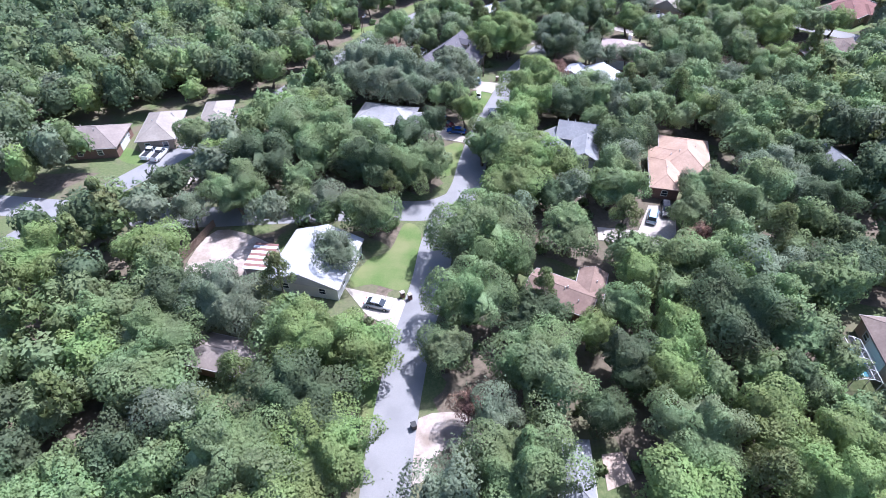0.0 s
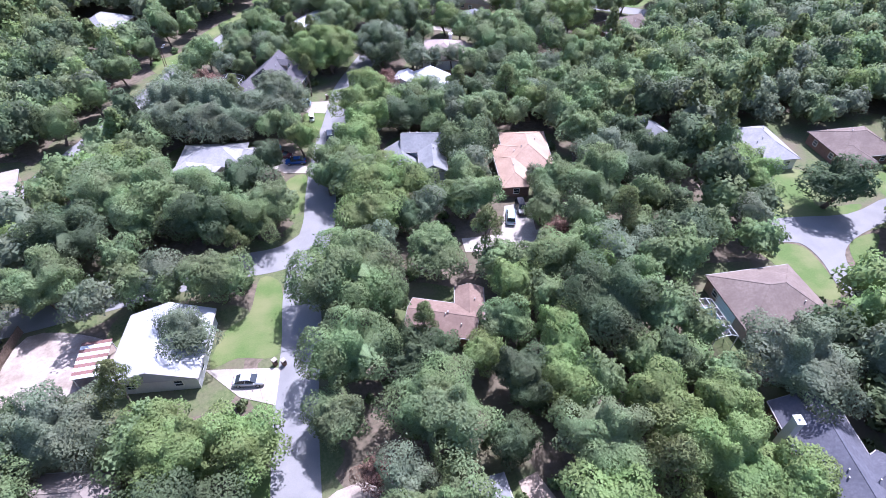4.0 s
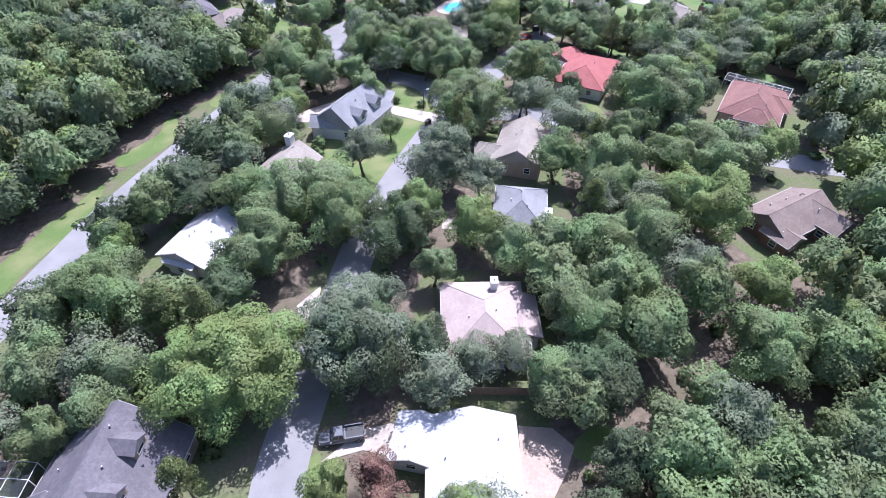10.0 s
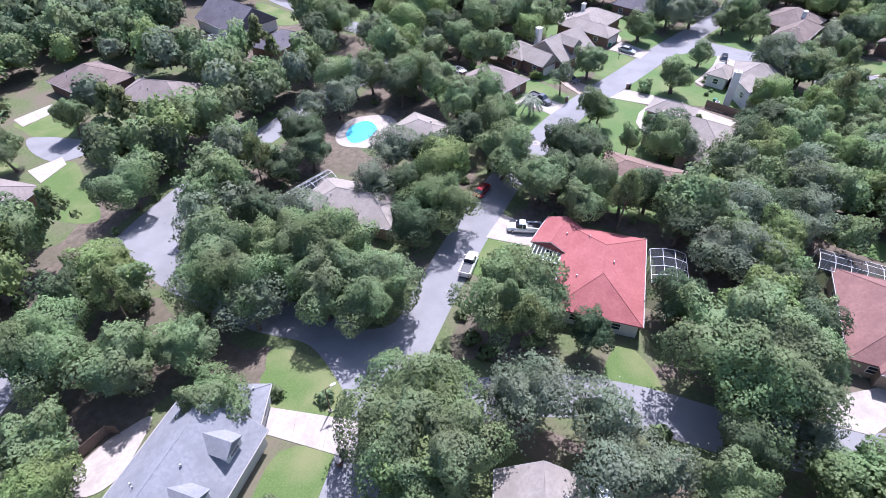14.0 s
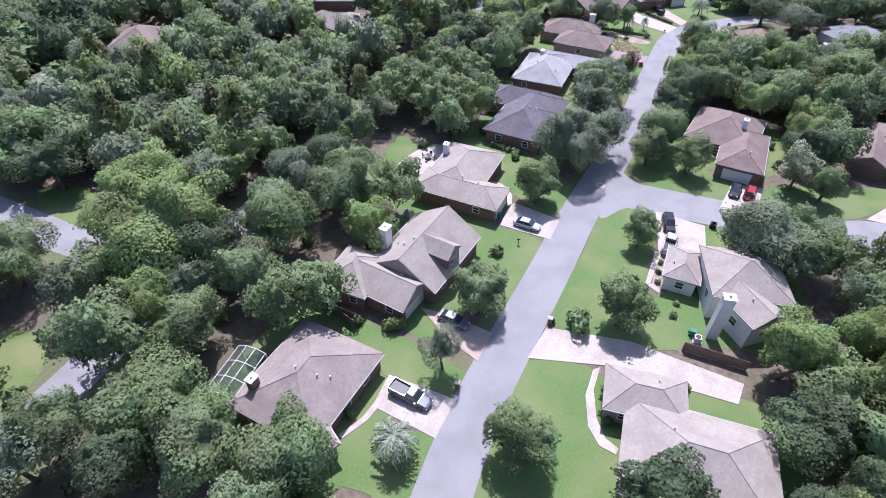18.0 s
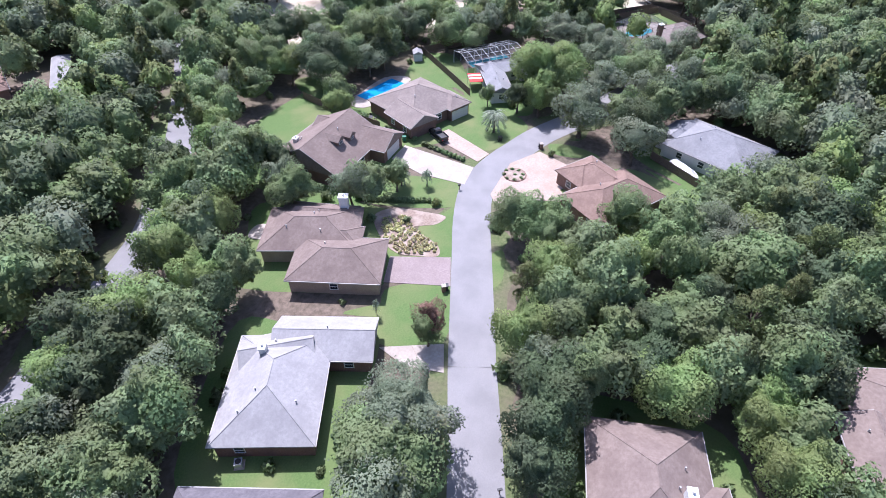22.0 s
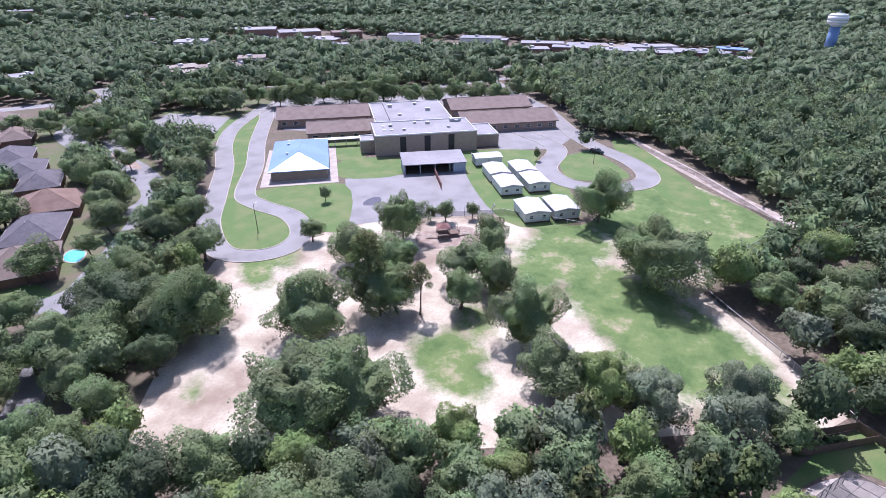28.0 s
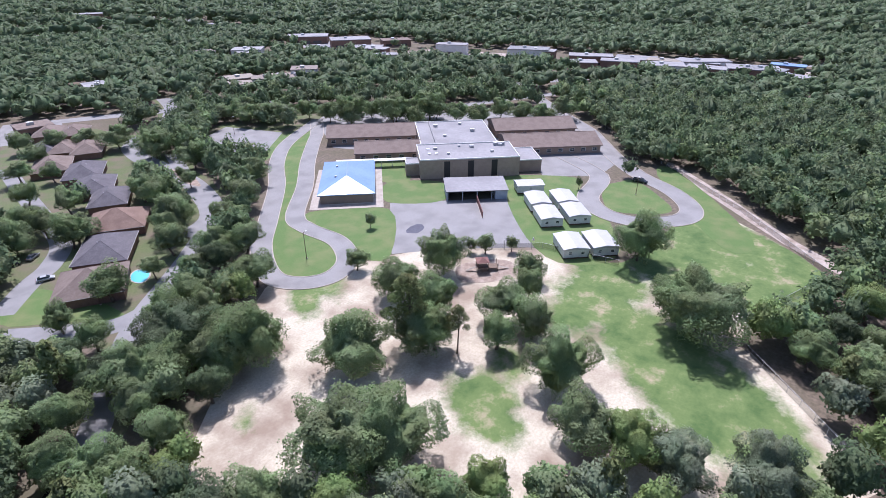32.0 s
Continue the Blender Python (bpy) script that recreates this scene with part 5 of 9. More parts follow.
house("grey-brown gabled house beside a dark screened pool", "mauve", "brick", [(367.2, 261.6, 13.6, 9.2, -45, "hip", 3.4, 0.5), (374.3, 261, 7.9, 4.7, -47, "hip", 3.2, 0.5)], chimneys=[(360.7, 266.6, 1.2, 8, "brick")])
house("brown hip-roofed house under grey-green trees", "brown", "brick", [(353.9, 277.2, 16, 8.8, 36, "hip", 3.0, 0.5)])


# ---- pools, screens ----
def pool(x, y, w, d, a, label, water="water", oval=False):
    p = thing("swimming_pool", pose(x, y, 0, 0, 0, a), label, "pool")
    n = 24
    if oval:
        ring = [(w / 2 * math.cos(2 * math.pi * i / n) * (1 + 0.12 * math.sin(4 * math.pi * i / n)), d / 2 * math.sin(2 * math.pi * i / n) * (1 + 0.1 * math.cos(2 * math.pi * i / n))) for i in range(n)]
    else:
        ring = [(-w / 2, -d / 2), (w / 2, -d / 2), (w / 2, d / 2), (-w / 2, d / 2)]
    out = [(q[0] * (1 + 0.9 / w), q[1] * (1 + 0.9 / d)) for q in ring]
    part("coping", Geo().slab(out, 0.0, 0.11), "concrete", p)
    part("water", Geo().slab(ring, 0.05, 0.125), water, p)
    OPEN.append(([tuple((pose(x, y, 0, 0, 0, a) @ Vector((*q, 0)))[:2]) for q in out], 0.5))


def pool_cage(x, y, w, d, a, label, high=3.2, frame="trim"):
    c = thing("pool_enclosure", pose(x, y, 0, 0, 0, a), label, "pool enclosure")
    BUILT.append((x, y, w / 2, d / 2, a))
    n, k = max(3, round(w / 2.2)), max(3, round(d / 2.2))
    lift = 0.8

    def zt(i):
        return high + lift * (1 - abs(2 * i / k - 1))
    for i in range(n + 1):
        px = -w / 2 + w * i / n
        for s in (-1, 1):
            part("post", Geo().box(px - 0.05, px + 0.05, s * d / 2 - 0.05, s * d / 2 + 0.05, 0, high), frame, c)
        rib = Geo()
        for j in range(k):
            rib.tube((px, -d / 2 + d * j / k, zt(j)), (px, -d / 2 + d * (j + 1) / k, zt(j + 1)), 0.042, n=4)
        part("rafter", rib, frame, c)
    for j in range(k + 1):
        py = -d / 2 + d * j / k
        part("purlin", Geo().box(-w / 2, w / 2, py - 0.026, py + 0.026, zt(j) - 0.026, zt(j) + 0.026), frame, c)
    sc = Geo()
    for j in range(k):
        sc.add([(-w / 2, -d / 2 + d * j / k, zt(j)), (w / 2, -d / 2 + d * j / k, zt(j)), (w / 2, -d / 2 + d * (j + 1) / k, zt(j + 1)), (-w / 2, -d / 2 + d * (j + 1) / k, zt(j + 1))], [(0, 1, 2, 3)])
    part("screen", sc, "screen", c, "fine dark insect screen")
    for s in (-1, 1):
        part("screen", Geo().add([(-w / 2, s * d / 2, 0.1), (w / 2, s * d / 2, 0.1), (w / 2, s * d / 2, high), (-w / 2, s * d / 2, high)], [(0, 1, 2, 3)]), "screen", c)
    return c

pool_cage(-9.4, 155.6, 12.2, 6.3, 68, "white-framed screen enclosure over a small pool")
pool(-8.9, 155.4, 4, 2.9, 83, "small pool under a screen", "water", False)
pool_cage(342.2, 308.5, 16.6, 8.2, -48, "large white-framed screen enclosure over a pool")
pool(343.2, 308.6, 11.6, 3.6, -48, "long blue pool under a screen", "water", False)
pool_cage(60.1, 47.2, 7.7, 3.8, 81, "white-framed pool screen beside the house")
pool(62.5, 49, 5.3, 2.5, 78, "pale blue pool under a screen", "water", False)
pool_cage(84.8, 265.5, 11.7, 2.9, 16, "white-framed screen enclosure behind the house")
pool_cage(122.8, 215.8, 7.9, 5.4, 43, "white-framed screened porch beside the red roof")
pool_cage(147.9, 198.2, 14.9, 4.8, -60, "white-framed pool screen behind the house")
pool_cage(132.5, 289.1, 7.2, 4, 23, "small white-framed screened terrace")
pool_cage(374.6, 271.2, 11.3, 9.6, -33, "dark-framed screen enclosure over a round pool", frame="darkframe")
pool(375.6, 271.2, 9.4, 5.4, -47, "freeform pool with a round spa", "water", True)
pool(104.0, 282.1, 9.0, 6.2, 33, "kidney-shaped turquoise pool with a white edge", "water", True)
pool(319.1, 330, 12.1, 4.3, -22, "rectangular bright blue pool", "deepwater", False)
pool(375.2, 447.5, 8, 4.9, 56, "pale blue pool behind a house", "water", True)
pool_cage(87.9, 341.4, 11.3, 9.5, -18, "white-framed pool screen behind the slate-roofed house")
pool(86.4, 348.8, 5.8, 5.3, 77, "turquoise pool under a screen", "water", False)
patch("yard_1", "yard", [(339.8, 449.2), (409.1, 612.1), (440, 646), (456.1, 598.1), (436.3, 521.6), (429.1, 477.6), (410.9, 453.8), (398.3, 458), (385.8, 449.1), (373.9, 431.9), (360.4, 428.7), (346.4, 436.2)])
patch("yard_2", "yard", [(19.2, 324), (34.4, 345.1), (61.2, 348.5), (79.6, 324.4), (51, 284.8), (42.5, 277.5), (25.9, 284.5), (19.9, 297.1)])
clearing([(101.8, 291.3), (108.3, 292), (122.4, 281.1), (121.6, 266.5), (107, 268.8), (96.3, 278.9)])
clearing([(82.6, 352.6), (93.1, 382), (113.4, 382.5), (129.1, 362.3), (114.7, 336.5), (95.9, 330.5)])
patch("yard_5", "yard", [(48.7, 332.2), (51.1, 356.9), (69.9, 355), (84.5, 321.9), (67.1, 315.9)])
clearing([(106.1, 159.2), (118.9, 172.4), (131.2, 177.3), (138.8, 168.2), (123.3, 153.3)])
patch("yard_7", "yard", [(105.3, 159.2), (118, 169.7), (128.1, 173.3), (138.4, 166.7), (110.4, 147.8)])
patch("yard_8", "yard", [(102.7, 98.9), (110.8, 104.2), (154.6, 87.2), (130.4, 63.3), (110.5, 57.2), (89, 64.2), (105.9, 82.1)])
clearing([(369, 284.6), (389.5, 278.8), (396, 259.4), (362.6, 256.8), (356.3, 275.7)])
clearing([(530.4, 554.5), (552.9, 543.8), (633.5, 409.2), (595.9, 386.2), (538.3, 352.2), (479.2, 378.5), (450.8, 415.5), (437.8, 436.9), (509.3, 499.4)], 0.0)
patch("yard_11", "yard", [(455.2, 519.5), (484.3, 561.5), (547.6, 538.9), (519.8, 513.1), (498.7, 517.1), (465.9, 494.1)])
clearing([(177.1, 398.4), (187.8, 419.8), (195.2, 402.3), (186.2, 389.3)])
patch("yard_13", "yard", [(-74.2, 103.4), (-96.2, 110.9), (-102.2, 130.1), (-80.8, 135.8), (-55.7, 138.4), (-45.9, 114.8), (-56.8, 100.8)])
clearing([(358.9, 284), (386.1, 278.6), (392, 261.7), (391, 249.5), (369.9, 252.7), (347.3, 269.5)])
clearing([(306.1, 327.3), (325.2, 322.1), (333.1, 308.9), (321.7, 300.9), (308.9, 304.7), (299.7, 306.7), (296.7, 315.4), (300.1, 324)], 0.0)
clearing([(496.5, 378), (516.7, 337.1), (476.4, 317), (461.9, 328.4), (454.4, 352.3)], 0.0)
clearing([(512.7, 345.3), (551.7, 345), (505.6, 298.4), (478.8, 303.2)], 0.0)
clearing([(113.6, 387.8), (130.7, 365.9), (122.7, 344.9), (133.6, 330.3), (126.6, 317.9), (117.1, 342), (109.2, 357.8)], 0.0)
clearing([(168, 407.1), (161.4, 389.1), (180.5, 382.1), (187, 400.1)])
clearing([(194.4, 370.4), (186.2, 357.8), (196.3, 351.3), (204.4, 363.8)])
clearing([(216.3, 376.5), (204.3, 361.9), (219.6, 349.3), (231.7, 363.9)])
clearing([(141.9, 396.2), (138.5, 379.4), (154.4, 376.2), (157.9, 393)])
clearing([(278.9, 428.7), (267.8, 413.3), (284, 401.6), (295.1, 417.1)])
clearing([(288.9, 414.5), (274.3, 398.2), (293.4, 381.1), (307.9, 397.3)])
clearing([(214.2, 381.2), (204.9, 365.5), (220.9, 356), (230.2, 371.8)])
clearing([(230.3, 402.3), (220.8, 386.9), (236.3, 377.3), (245.9, 392.7)])
clearing([(25.8, 291.3), (25.8, 273), (44.4, 273), (44.4, 291.3)])
clearing([(19.3, 302.5), (22.5, 285.8), (38.2, 288.8), (35.1, 305.5)])
clearing([(50.7, 335.1), (51, 317.4), (68.4, 317.6), (68.1, 335.3)])
clearing([(62, 320.2), (60.7, 301.9), (79.3, 300.6), (80.6, 318.8)])
clearing([(90.3, 355.9), (86.8, 336.7), (107.5, 333.1), (110.9, 352.3)])
clearing([(97.8, 334.1), (93.8, 317.9), (108.9, 314.2), (112.8, 330.5)])
clearing([(101.2, 93.2), (87.8, 82.4), (98, 69.6), (111.4, 80.4)])
clearing([(121.6, 87.6), (106.8, 78.3), (115.8, 63.9), (130.6, 73.2)])
clearing([(111.4, 165), (96.1, 160.1), (100.4, 146.8), (115.6, 151.6)])
clearing([(370.2, 268.8), (354.6, 275.2), (348.7, 260.8), (364.2, 254.4)])
clearing([(106.3, 274.2), (97.8, 259.6), (111.5, 251.7), (119.9, 266.4)])
clearing([(314.2, 262.8), (296.6, 269.7), (289.4, 251.2), (307, 244.4)])
clearing([(80.4, 102), (70, 91.9), (77.7, 83.9), (88.2, 94)])
clearing([(-52.6, 211.2), (-46.2, 194.4), (-29.5, 200.9), (-36, 217.6)])
clearing([(274.6, 354), (279.4, 342.1), (271, 334.1), (267.2, 345.3)], 0.0)
clearing([(288, 300), (312, 298), (318, 312), (296, 318)], 0.0)
clearing([(170, 232), (196, 232), (200, 250), (176, 256)], 0.0)
clearing([(290.2, 288.2), (295.4, 279.2), (286.9, 274.0), (278.9, 281.8)], 0.0)
clearing([(278.8, 280.7), (276.9, 274.6), (289.6, 261.3), (284.8, 260.3), (274.7, 270.1), (273.1, 279.4)], 0.0)
clearing([(100, 146), (110, 141), (116, 150), (104, 156)], 0.0)
clearing([(-54, 204), (-46, 192), (-30, 196), (-34, 212)], 0.0)
clearing([(8, 178), (26, 177), (29, 190), (10, 191)], 0.0)
clearing([(790, 770), (700, 770), (690, 600), (720, 560), (745, 440), (760, 300), (850, 290), (850, 430), (825, 560), (825, 720)], 0.15)
clearing([(37, 284), (52, 274), (56, 284), (54, 300), (44, 307)], 0.0)
clearing([(91.0, 272.0), (94.0, 264.5), (103.0, 267.6), (110.2, 273.2), (111.4, 283.8), (100.0, 286.2), (92.5, 280.5)], 0.0)
clearing([(119.0, 191.5), (122.0, 197.0), (130.0, 194.0), (129.0, 185.0), (122.0, 183.5)], 0.0)
clearing([(172.1, 300.7), (181.4, 303.9), (194.9, 306.5), (200.6, 293.4), (179.3, 278.9)], 0.0)


# ---- the school ----
def flat_block(parent, x, y, w, d, a, z, wall, roof="membrane", parapet=0.5, name="block"):
    m = parent.matrix_basis.inverted() @ pose(x, y, 0, 0, 0, a)
    BUILT.append((x, y, w / 2, d / 2, a))
    u, v = w / 2, d / 2
    b = part("wall", Geo(m).box(-u, u, -v, v, -0.1, z), wall, parent)
    part("roof", Geo(m).box(-u + 0.3, u - 0.3, -v + 0.3, v - 0.3, z - 0.1, z + 0.1), roof, parent, "pale flat roof membrane")
    for x0, x1, y0, y1 in ((-u, u, -v, -v + 0.3), (-u, u, v - 0.3, v), (-u, -u + 0.3, -v + 0.3, v - 0.3), (u - 0.3, u, -v + 0.3, v - 0.3)):
        part("parapet", Geo(m).box(x0, x1, y0, y1, z + 0.003, z + parapet), "trim", parent)
    return b, m


def school_wing(parent, x, y, w, d, a, eave, slope, roof, wall, kind="gable"):
    m = parent.matrix_basis.inverted() @ pose(x, y, 0, 0, 0, a)
    BUILT.append((x, y, w / 2, d / 2, a))
    r = part("roof", roof_geo(m, w, d, kind, eave, slope, 0.35), roof, parent)
    part("ridge_cap", Geo(m).box(-w / 2 + (d / 2 if kind == "hip" else 0), w / 2 - (d / 2 if kind == "hip" else 0), -0.2, 0.2, eave + d / 2 * slope - 0.05, eave + d / 2 * slope + 0.08), roof, r)
    u, v = w / 2 - 0.9, d / 2 - 0.9
    body = Geo(m).box(-u, u, -v, v, -0.1, eave - 0.35)
    if kind == "gable":
        for s in (-1, 1):
            body.add([(s * u, -v, eave - 0.35), (s * u, v, eave - 0.35), (s * u, 0, eave + v * slope - 0.3)], [(0, 1, 2)])
    wl = part("wall", body, wall, parent)
    for side in (0, 180):
        n = int(u / 2.6)
        for i in range(n):
            window(wl, m @ pose(0, 0, 0, 0, 0, side) @ pose(-u + (i + 0.5) * 2 * u / n, v, eave * 0.5), 2.2, 1.6)
    return m


school = thing("school", pose(515, 430, 0, 0, 0, -52), "low brick school with brown gabled wings and a flat-roofed hall", "school")
for x, y, w, d in ((519.4, 474.6, 44.4, 24), (502.2, 451.5, 31, 20), (573.1, 410.2, 43, 24), (551, 391.5, 46, 24)):
    school_wing(school, x, y, w, d, -52, 4.0, 0.28, "brown", "schoolbrick")
flat_block(school, 529.2, 431.3, 35.5, 44, -52, 6.2, "schoolbrick")
b, hall = flat_block(school, 504, 410.6, 42, 21.2, -52, 8.0, "tanbrick")
flat_block(school, 521.2, 391.5, 12, 17, -52, 5.0, "schoolbrick")
flat_block(school, 489, 427, 9, 8, -52, 5.0, "tanbrick")
# shade of the hall's wall recesses, painted as flat black panels on the wall
for i in range(3):
    part("recess_shade_panel", Geo(hall).box(-11 + 10 * i, -8.5 + 10 * i, -10.66, -10.55, 0.2, 7.4), "black", school, "flat black panel painted in place of a shaded wall recess")
for i, (px, py, s) in enumerate(((-14, 3, 1.6), (-9, -4, 1.3), (2, 4, 1.8), (10, -3, 1.4), (15, 5, 1.6), (-3, 6, 1.2))):
    part("roof_unit", Geo(hall).box(px, px + s, py, py + s * 0.8, 8.05, 8.05 + s * 0.6), "pipe", school, "grey rooftop air unit")
mid = school.matrix_basis.inverted() @ pose(529.2, 431.3, 0, 0, 0, -52)
for px, py, s in ((-9, 12, 2.0), (4, 15, 1.6), (8, 2, 2.2), (-6, -5, 1.5)):
    part("roof_unit", Geo(mid).box(px, px + s, py, py + s * 0.8, 6.25, 6.25 + s * 0.6), "pipe", school)
part("roof_ridge", Geo(mid).box(-11, -10, -21, 21, 6.25, 7.1), "membrane", school)

for px, py in ((-17, 3), (-14, 3), (-17, -3), (-14, -3)):
    part("skylight", Geo(hall).box(px, px + 1.3, py, py + 1.3, 8.05, 8.45), "white", school, "white domed skylight")
part("duct", Geo(hall).box(13, 18, 6, 8, 8.05, 9.4), "pipe", school, "grey rooftop duct")
walk_roof = thing("covered_walkway", pose(485.5, 446, 0, 0, 0, -52), "white covered walkway beside the brown classroom wing", "walkway")
BUILT.append((485.5, 446, 17, 1.6, -52))
part("roof", Geo().box(-17, 17, -1.6, 1.6, 3.0, 3.25), "trim", walk_roof)
for i in range(8):
    part("post", Geo().box(-16.4 + i * 4.7, -16.2 + i * 4.7, -1.4, -1.2, 0, 3.0), "pipe", walk_roof)

annex = thing("school_annex", pose(461.8, 441.6, 0, 0, 0, 38), "brick annex with a bright blue metal hip roof", "building")
m = school_wing(annex, 461.8, 441.6, 38, 21.5, 38, 4.0, 0.33, "bluemetal", "schoolbrick", "hip")
end = 21.5 / 2
# light falling on this end is painted: paler faces laid over the roof
part("hip_end", Geo(m).add([(-19, -end, 4.01), (-19, end, 4.01), (-19 + end, 0, 4.02 + end * 0.33), (-19, -end, 3.9), (-19, end, 3.9)], [(1, 0, 2), (0, 1, 4, 3)]), "paleblue", annex, "hip end with the light on it painted as paler blue")
part("ridge_strip", Geo(m).box(-8.3, 8.3, -0.35, 0.35, 4 + end * 0.33 + 0.03, 4 + end * 0.33 + 0.13), "paleblue", annex)
for i in range(2):
    part("roof_vent", Geo(m).box(-6 + 12 * i, -5.2 + 12 * i, 4, 4.8, 5.6, 6.6), "pipe", annex)
part("apron", Geo(m).box(-23, 20, -13.6, 13.6, -0.1, 0.09), "concrete", annex, "pale concrete walk round the annex")
part("ramp_rail", Geo(m).box(-20.6, -20.5, -9, 6, 0.9, 1.0), "pipe", annex)

shed = thing("covered_play_shelter", pose(480.6, 393.6, 0, 0, 0, -54), "open-fronted play shelter with a pale flat metal roof", "shelter")
BUILT.append((480.6, 393.6, 12, 6.5, -54))
part("roof", Geo().add([(-12, -6.5, 3.7), (12, -6.5, 3.7), (12, 6.5, 4.5), (-12, 6.5, 4.5), (-12, -6.5, 3.95), (12, -6.5, 3.95), (12, 6.5, 4.75), (-12, 6.5, 4.75)],
                       [(3, 2, 1, 0), (4, 5, 6, 7), (0, 1, 5, 4), (1, 2, 6, 5), (2, 3, 7, 6), (3, 0, 4, 7)]), "membrane", shed, "pale ribbed metal roof")
part("back_wall", Geo().box(-11.5, 11.5, 5.7, 6, 0, 4.3), "greysiding", shed)
for s in (-1, 1):
    part("end_wall", Geo().box(s * 11.5 - 0.12, s * 11.5 + 0.12, -6, 5.69, 0, 3.7), "greysiding", shed)
for i in range(5):
    part("post", Geo().box(-11.2 + i * 5.6 - 0.12, -11.2 + i * 5.6 + 0.12, -6.1, -5.86, 0, 3.7), "greysiding", shed)
part("store_room", Geo().box(7, 11.3, -5.8, 5.6, 0, 3.5), "greysiding", shed)


def portable(x, y, w, d, a):
    p = thing("portable_classroom", pose(x, y, 0, 0, 0, a), "white portable classroom with a shallow white roof", "classroom", "portable classrooms by the court")
    BUILT.append((x, y, w / 2, d / 2, a))
    part("roof", roof_geo(None, w, d, "gable", 3.4, 0.16, 0.2), "whitemetal", p)
    u, v = w / 2 - 0.25, d / 2 - 0.25
    wl = part("wall", Geo().box(-u, u, -v, v, 0.5, 3.2), "siding", p)
    part("skirt", Geo().box(-u + 0.1, u - 0.1, -v + 0.1, v - 0.1, -0.1, 0.5), "darkdoor", p, "dark skirting under the floor")
    for side in (90, -90):
        for s in (-1, 1):
            window(wl, pose(0, 0, 0, 0, 0, side) @ pose(s * v * 0.5, u, 2.0), 1.2, 1.0)
    part("door", Geo().box(-0.5, 0.5, -v - 0.05, -v + 0.02, 0.5, 2.6), "pipe", p)
    part("ramp", Geo().add([(-2.5, -v - 1.4, 0), (2.5, -v - 1.4, 0.5), (2.5, -v - 0.1, 0.5), (-2.5, -v - 0.1, 0), (2.5, -v - 1.4, 0), (2.5, -v - 0.1, 0)], [(0, 1, 2, 3), (0, 4, 1), (3, 2, 5), (4, 5, 2, 1)]), "fence", p)


for x, y, w, d, a in ((494.8, 377.2, 11, 7, -52), (482.4, 368.4, 11.5, 8, 38), (489.2, 360.8, 11.5, 8, 38), (472.1, 360.2, 11.5, 8, 38), (479.2, 352.8, 11.5, 8, 38), (455.3, 345.8, 11.5, 8.5, 38), (461.3, 338.4, 11.5, 8.5, 38)):
    portable(x, y, w, d, a)


# ---- playground, poles, fences ----
def playground(x, y, a):
    p = thing("playground", pose(x, y, 0, 0, 0, a), "climbing frame with slides on a brown rubber pad", "playground")
    ring = smooth_line([(-9, -5), (-3, -7), (4, -6), (9, -3), (8, 4), (2, 6), (-5, 5), (-9, 2)], True)
    part("pad", Geo().slab(ring, -0.1, 0.04), "mulch", p, "brown rubber safety surface")
    for px, py, h in ((-3, -1.5, 3.4), (-3, 1.5, 3.4), (0, -1.5, 3.4), (0, 1.5, 3.4), (3, -1, 2.8), (3, 1.5, 2.8)):
        part("post", Geo().tube((px, py, 0), (px, py, h), 0.09), "darkdoor", p)
    part("deck", Geo().box(-3.1, 0.1, -1.6, 1.6, 1.45, 1.6), "fence", p)
    part("deck", Geo().box(0.15, 3.1, -1.1, 1.6, 1.05, 1.2), "fence", p)
    part("canopy", Geo().add([(-3.4, -1.9, 3.4), (0.4, -1.9, 3.4), (0.4, 1.9, 3.4), (-3.4, 1.9, 3.4), (-1.5, 0, 4.4)], [(0, 1, 4), (1, 2, 4), (2, 3, 4), (3, 0, 4), (3, 2, 1, 0)]), "rust", p, "dark red canopy")
    for s, q in ((-1, 1.5), (1, 1.1)):
        g = Geo()
        x0 = -3.1 if s < 0 else 3.1
        g.add([(x0, -0.4, q), (x0 + s * 2.8, -0.4, 0.3), (x0 + s * 3.4, -0.4, 0.3), (x0, 0.4, q), (x0 + s * 2.8, 0.4, 0.3), (x0 + s * 3.4, 0.4, 0.3)], [(0, 1, 4, 3), (1, 2, 5, 4)])
        g.box(min(x0, x0 + s * 0.4), max(x0, x0 + s * 0.4), 0.4, 0.5, q, q + 0.4)
        part("slide", g, "tan", p, "pale plastic slide")
    for i in range(3):
        part("climber_rung", Geo().tube((-1.4, -1.7 - 0.5 * i, 1.5 - 0.5 * i), (0, -1.7 - 0.5 * i, 1.5 - 0.5 * i), 0.05), "darkdoor", p)


playground(430.9, 362.7, -52)


def street_lamp(x, y, h, label="slim dark street lamp on a lawn"):
    s = thing("street_lamp", pose(x, y, 0), label, "lamp post", "lamp posts")
    part("pole", Geo().tube((0, 0, 0), (0, 0, h), 0.11, 0.07), "darkdoor", s)
    part("arm", Geo().tube((0, 0, h - 0.1), (0.9, 0, h + 0.1), 0.05), "darkdoor", s)
    part("lamp_head", Geo().box(0.7, 1.4, -0.16, 0.16, h + 0.02, h + 0.16), "pipe", s)
    part("base", Geo().box(-0.22, 0.22, -0.22, 0.22, 0, 0.25), "concrete", s)


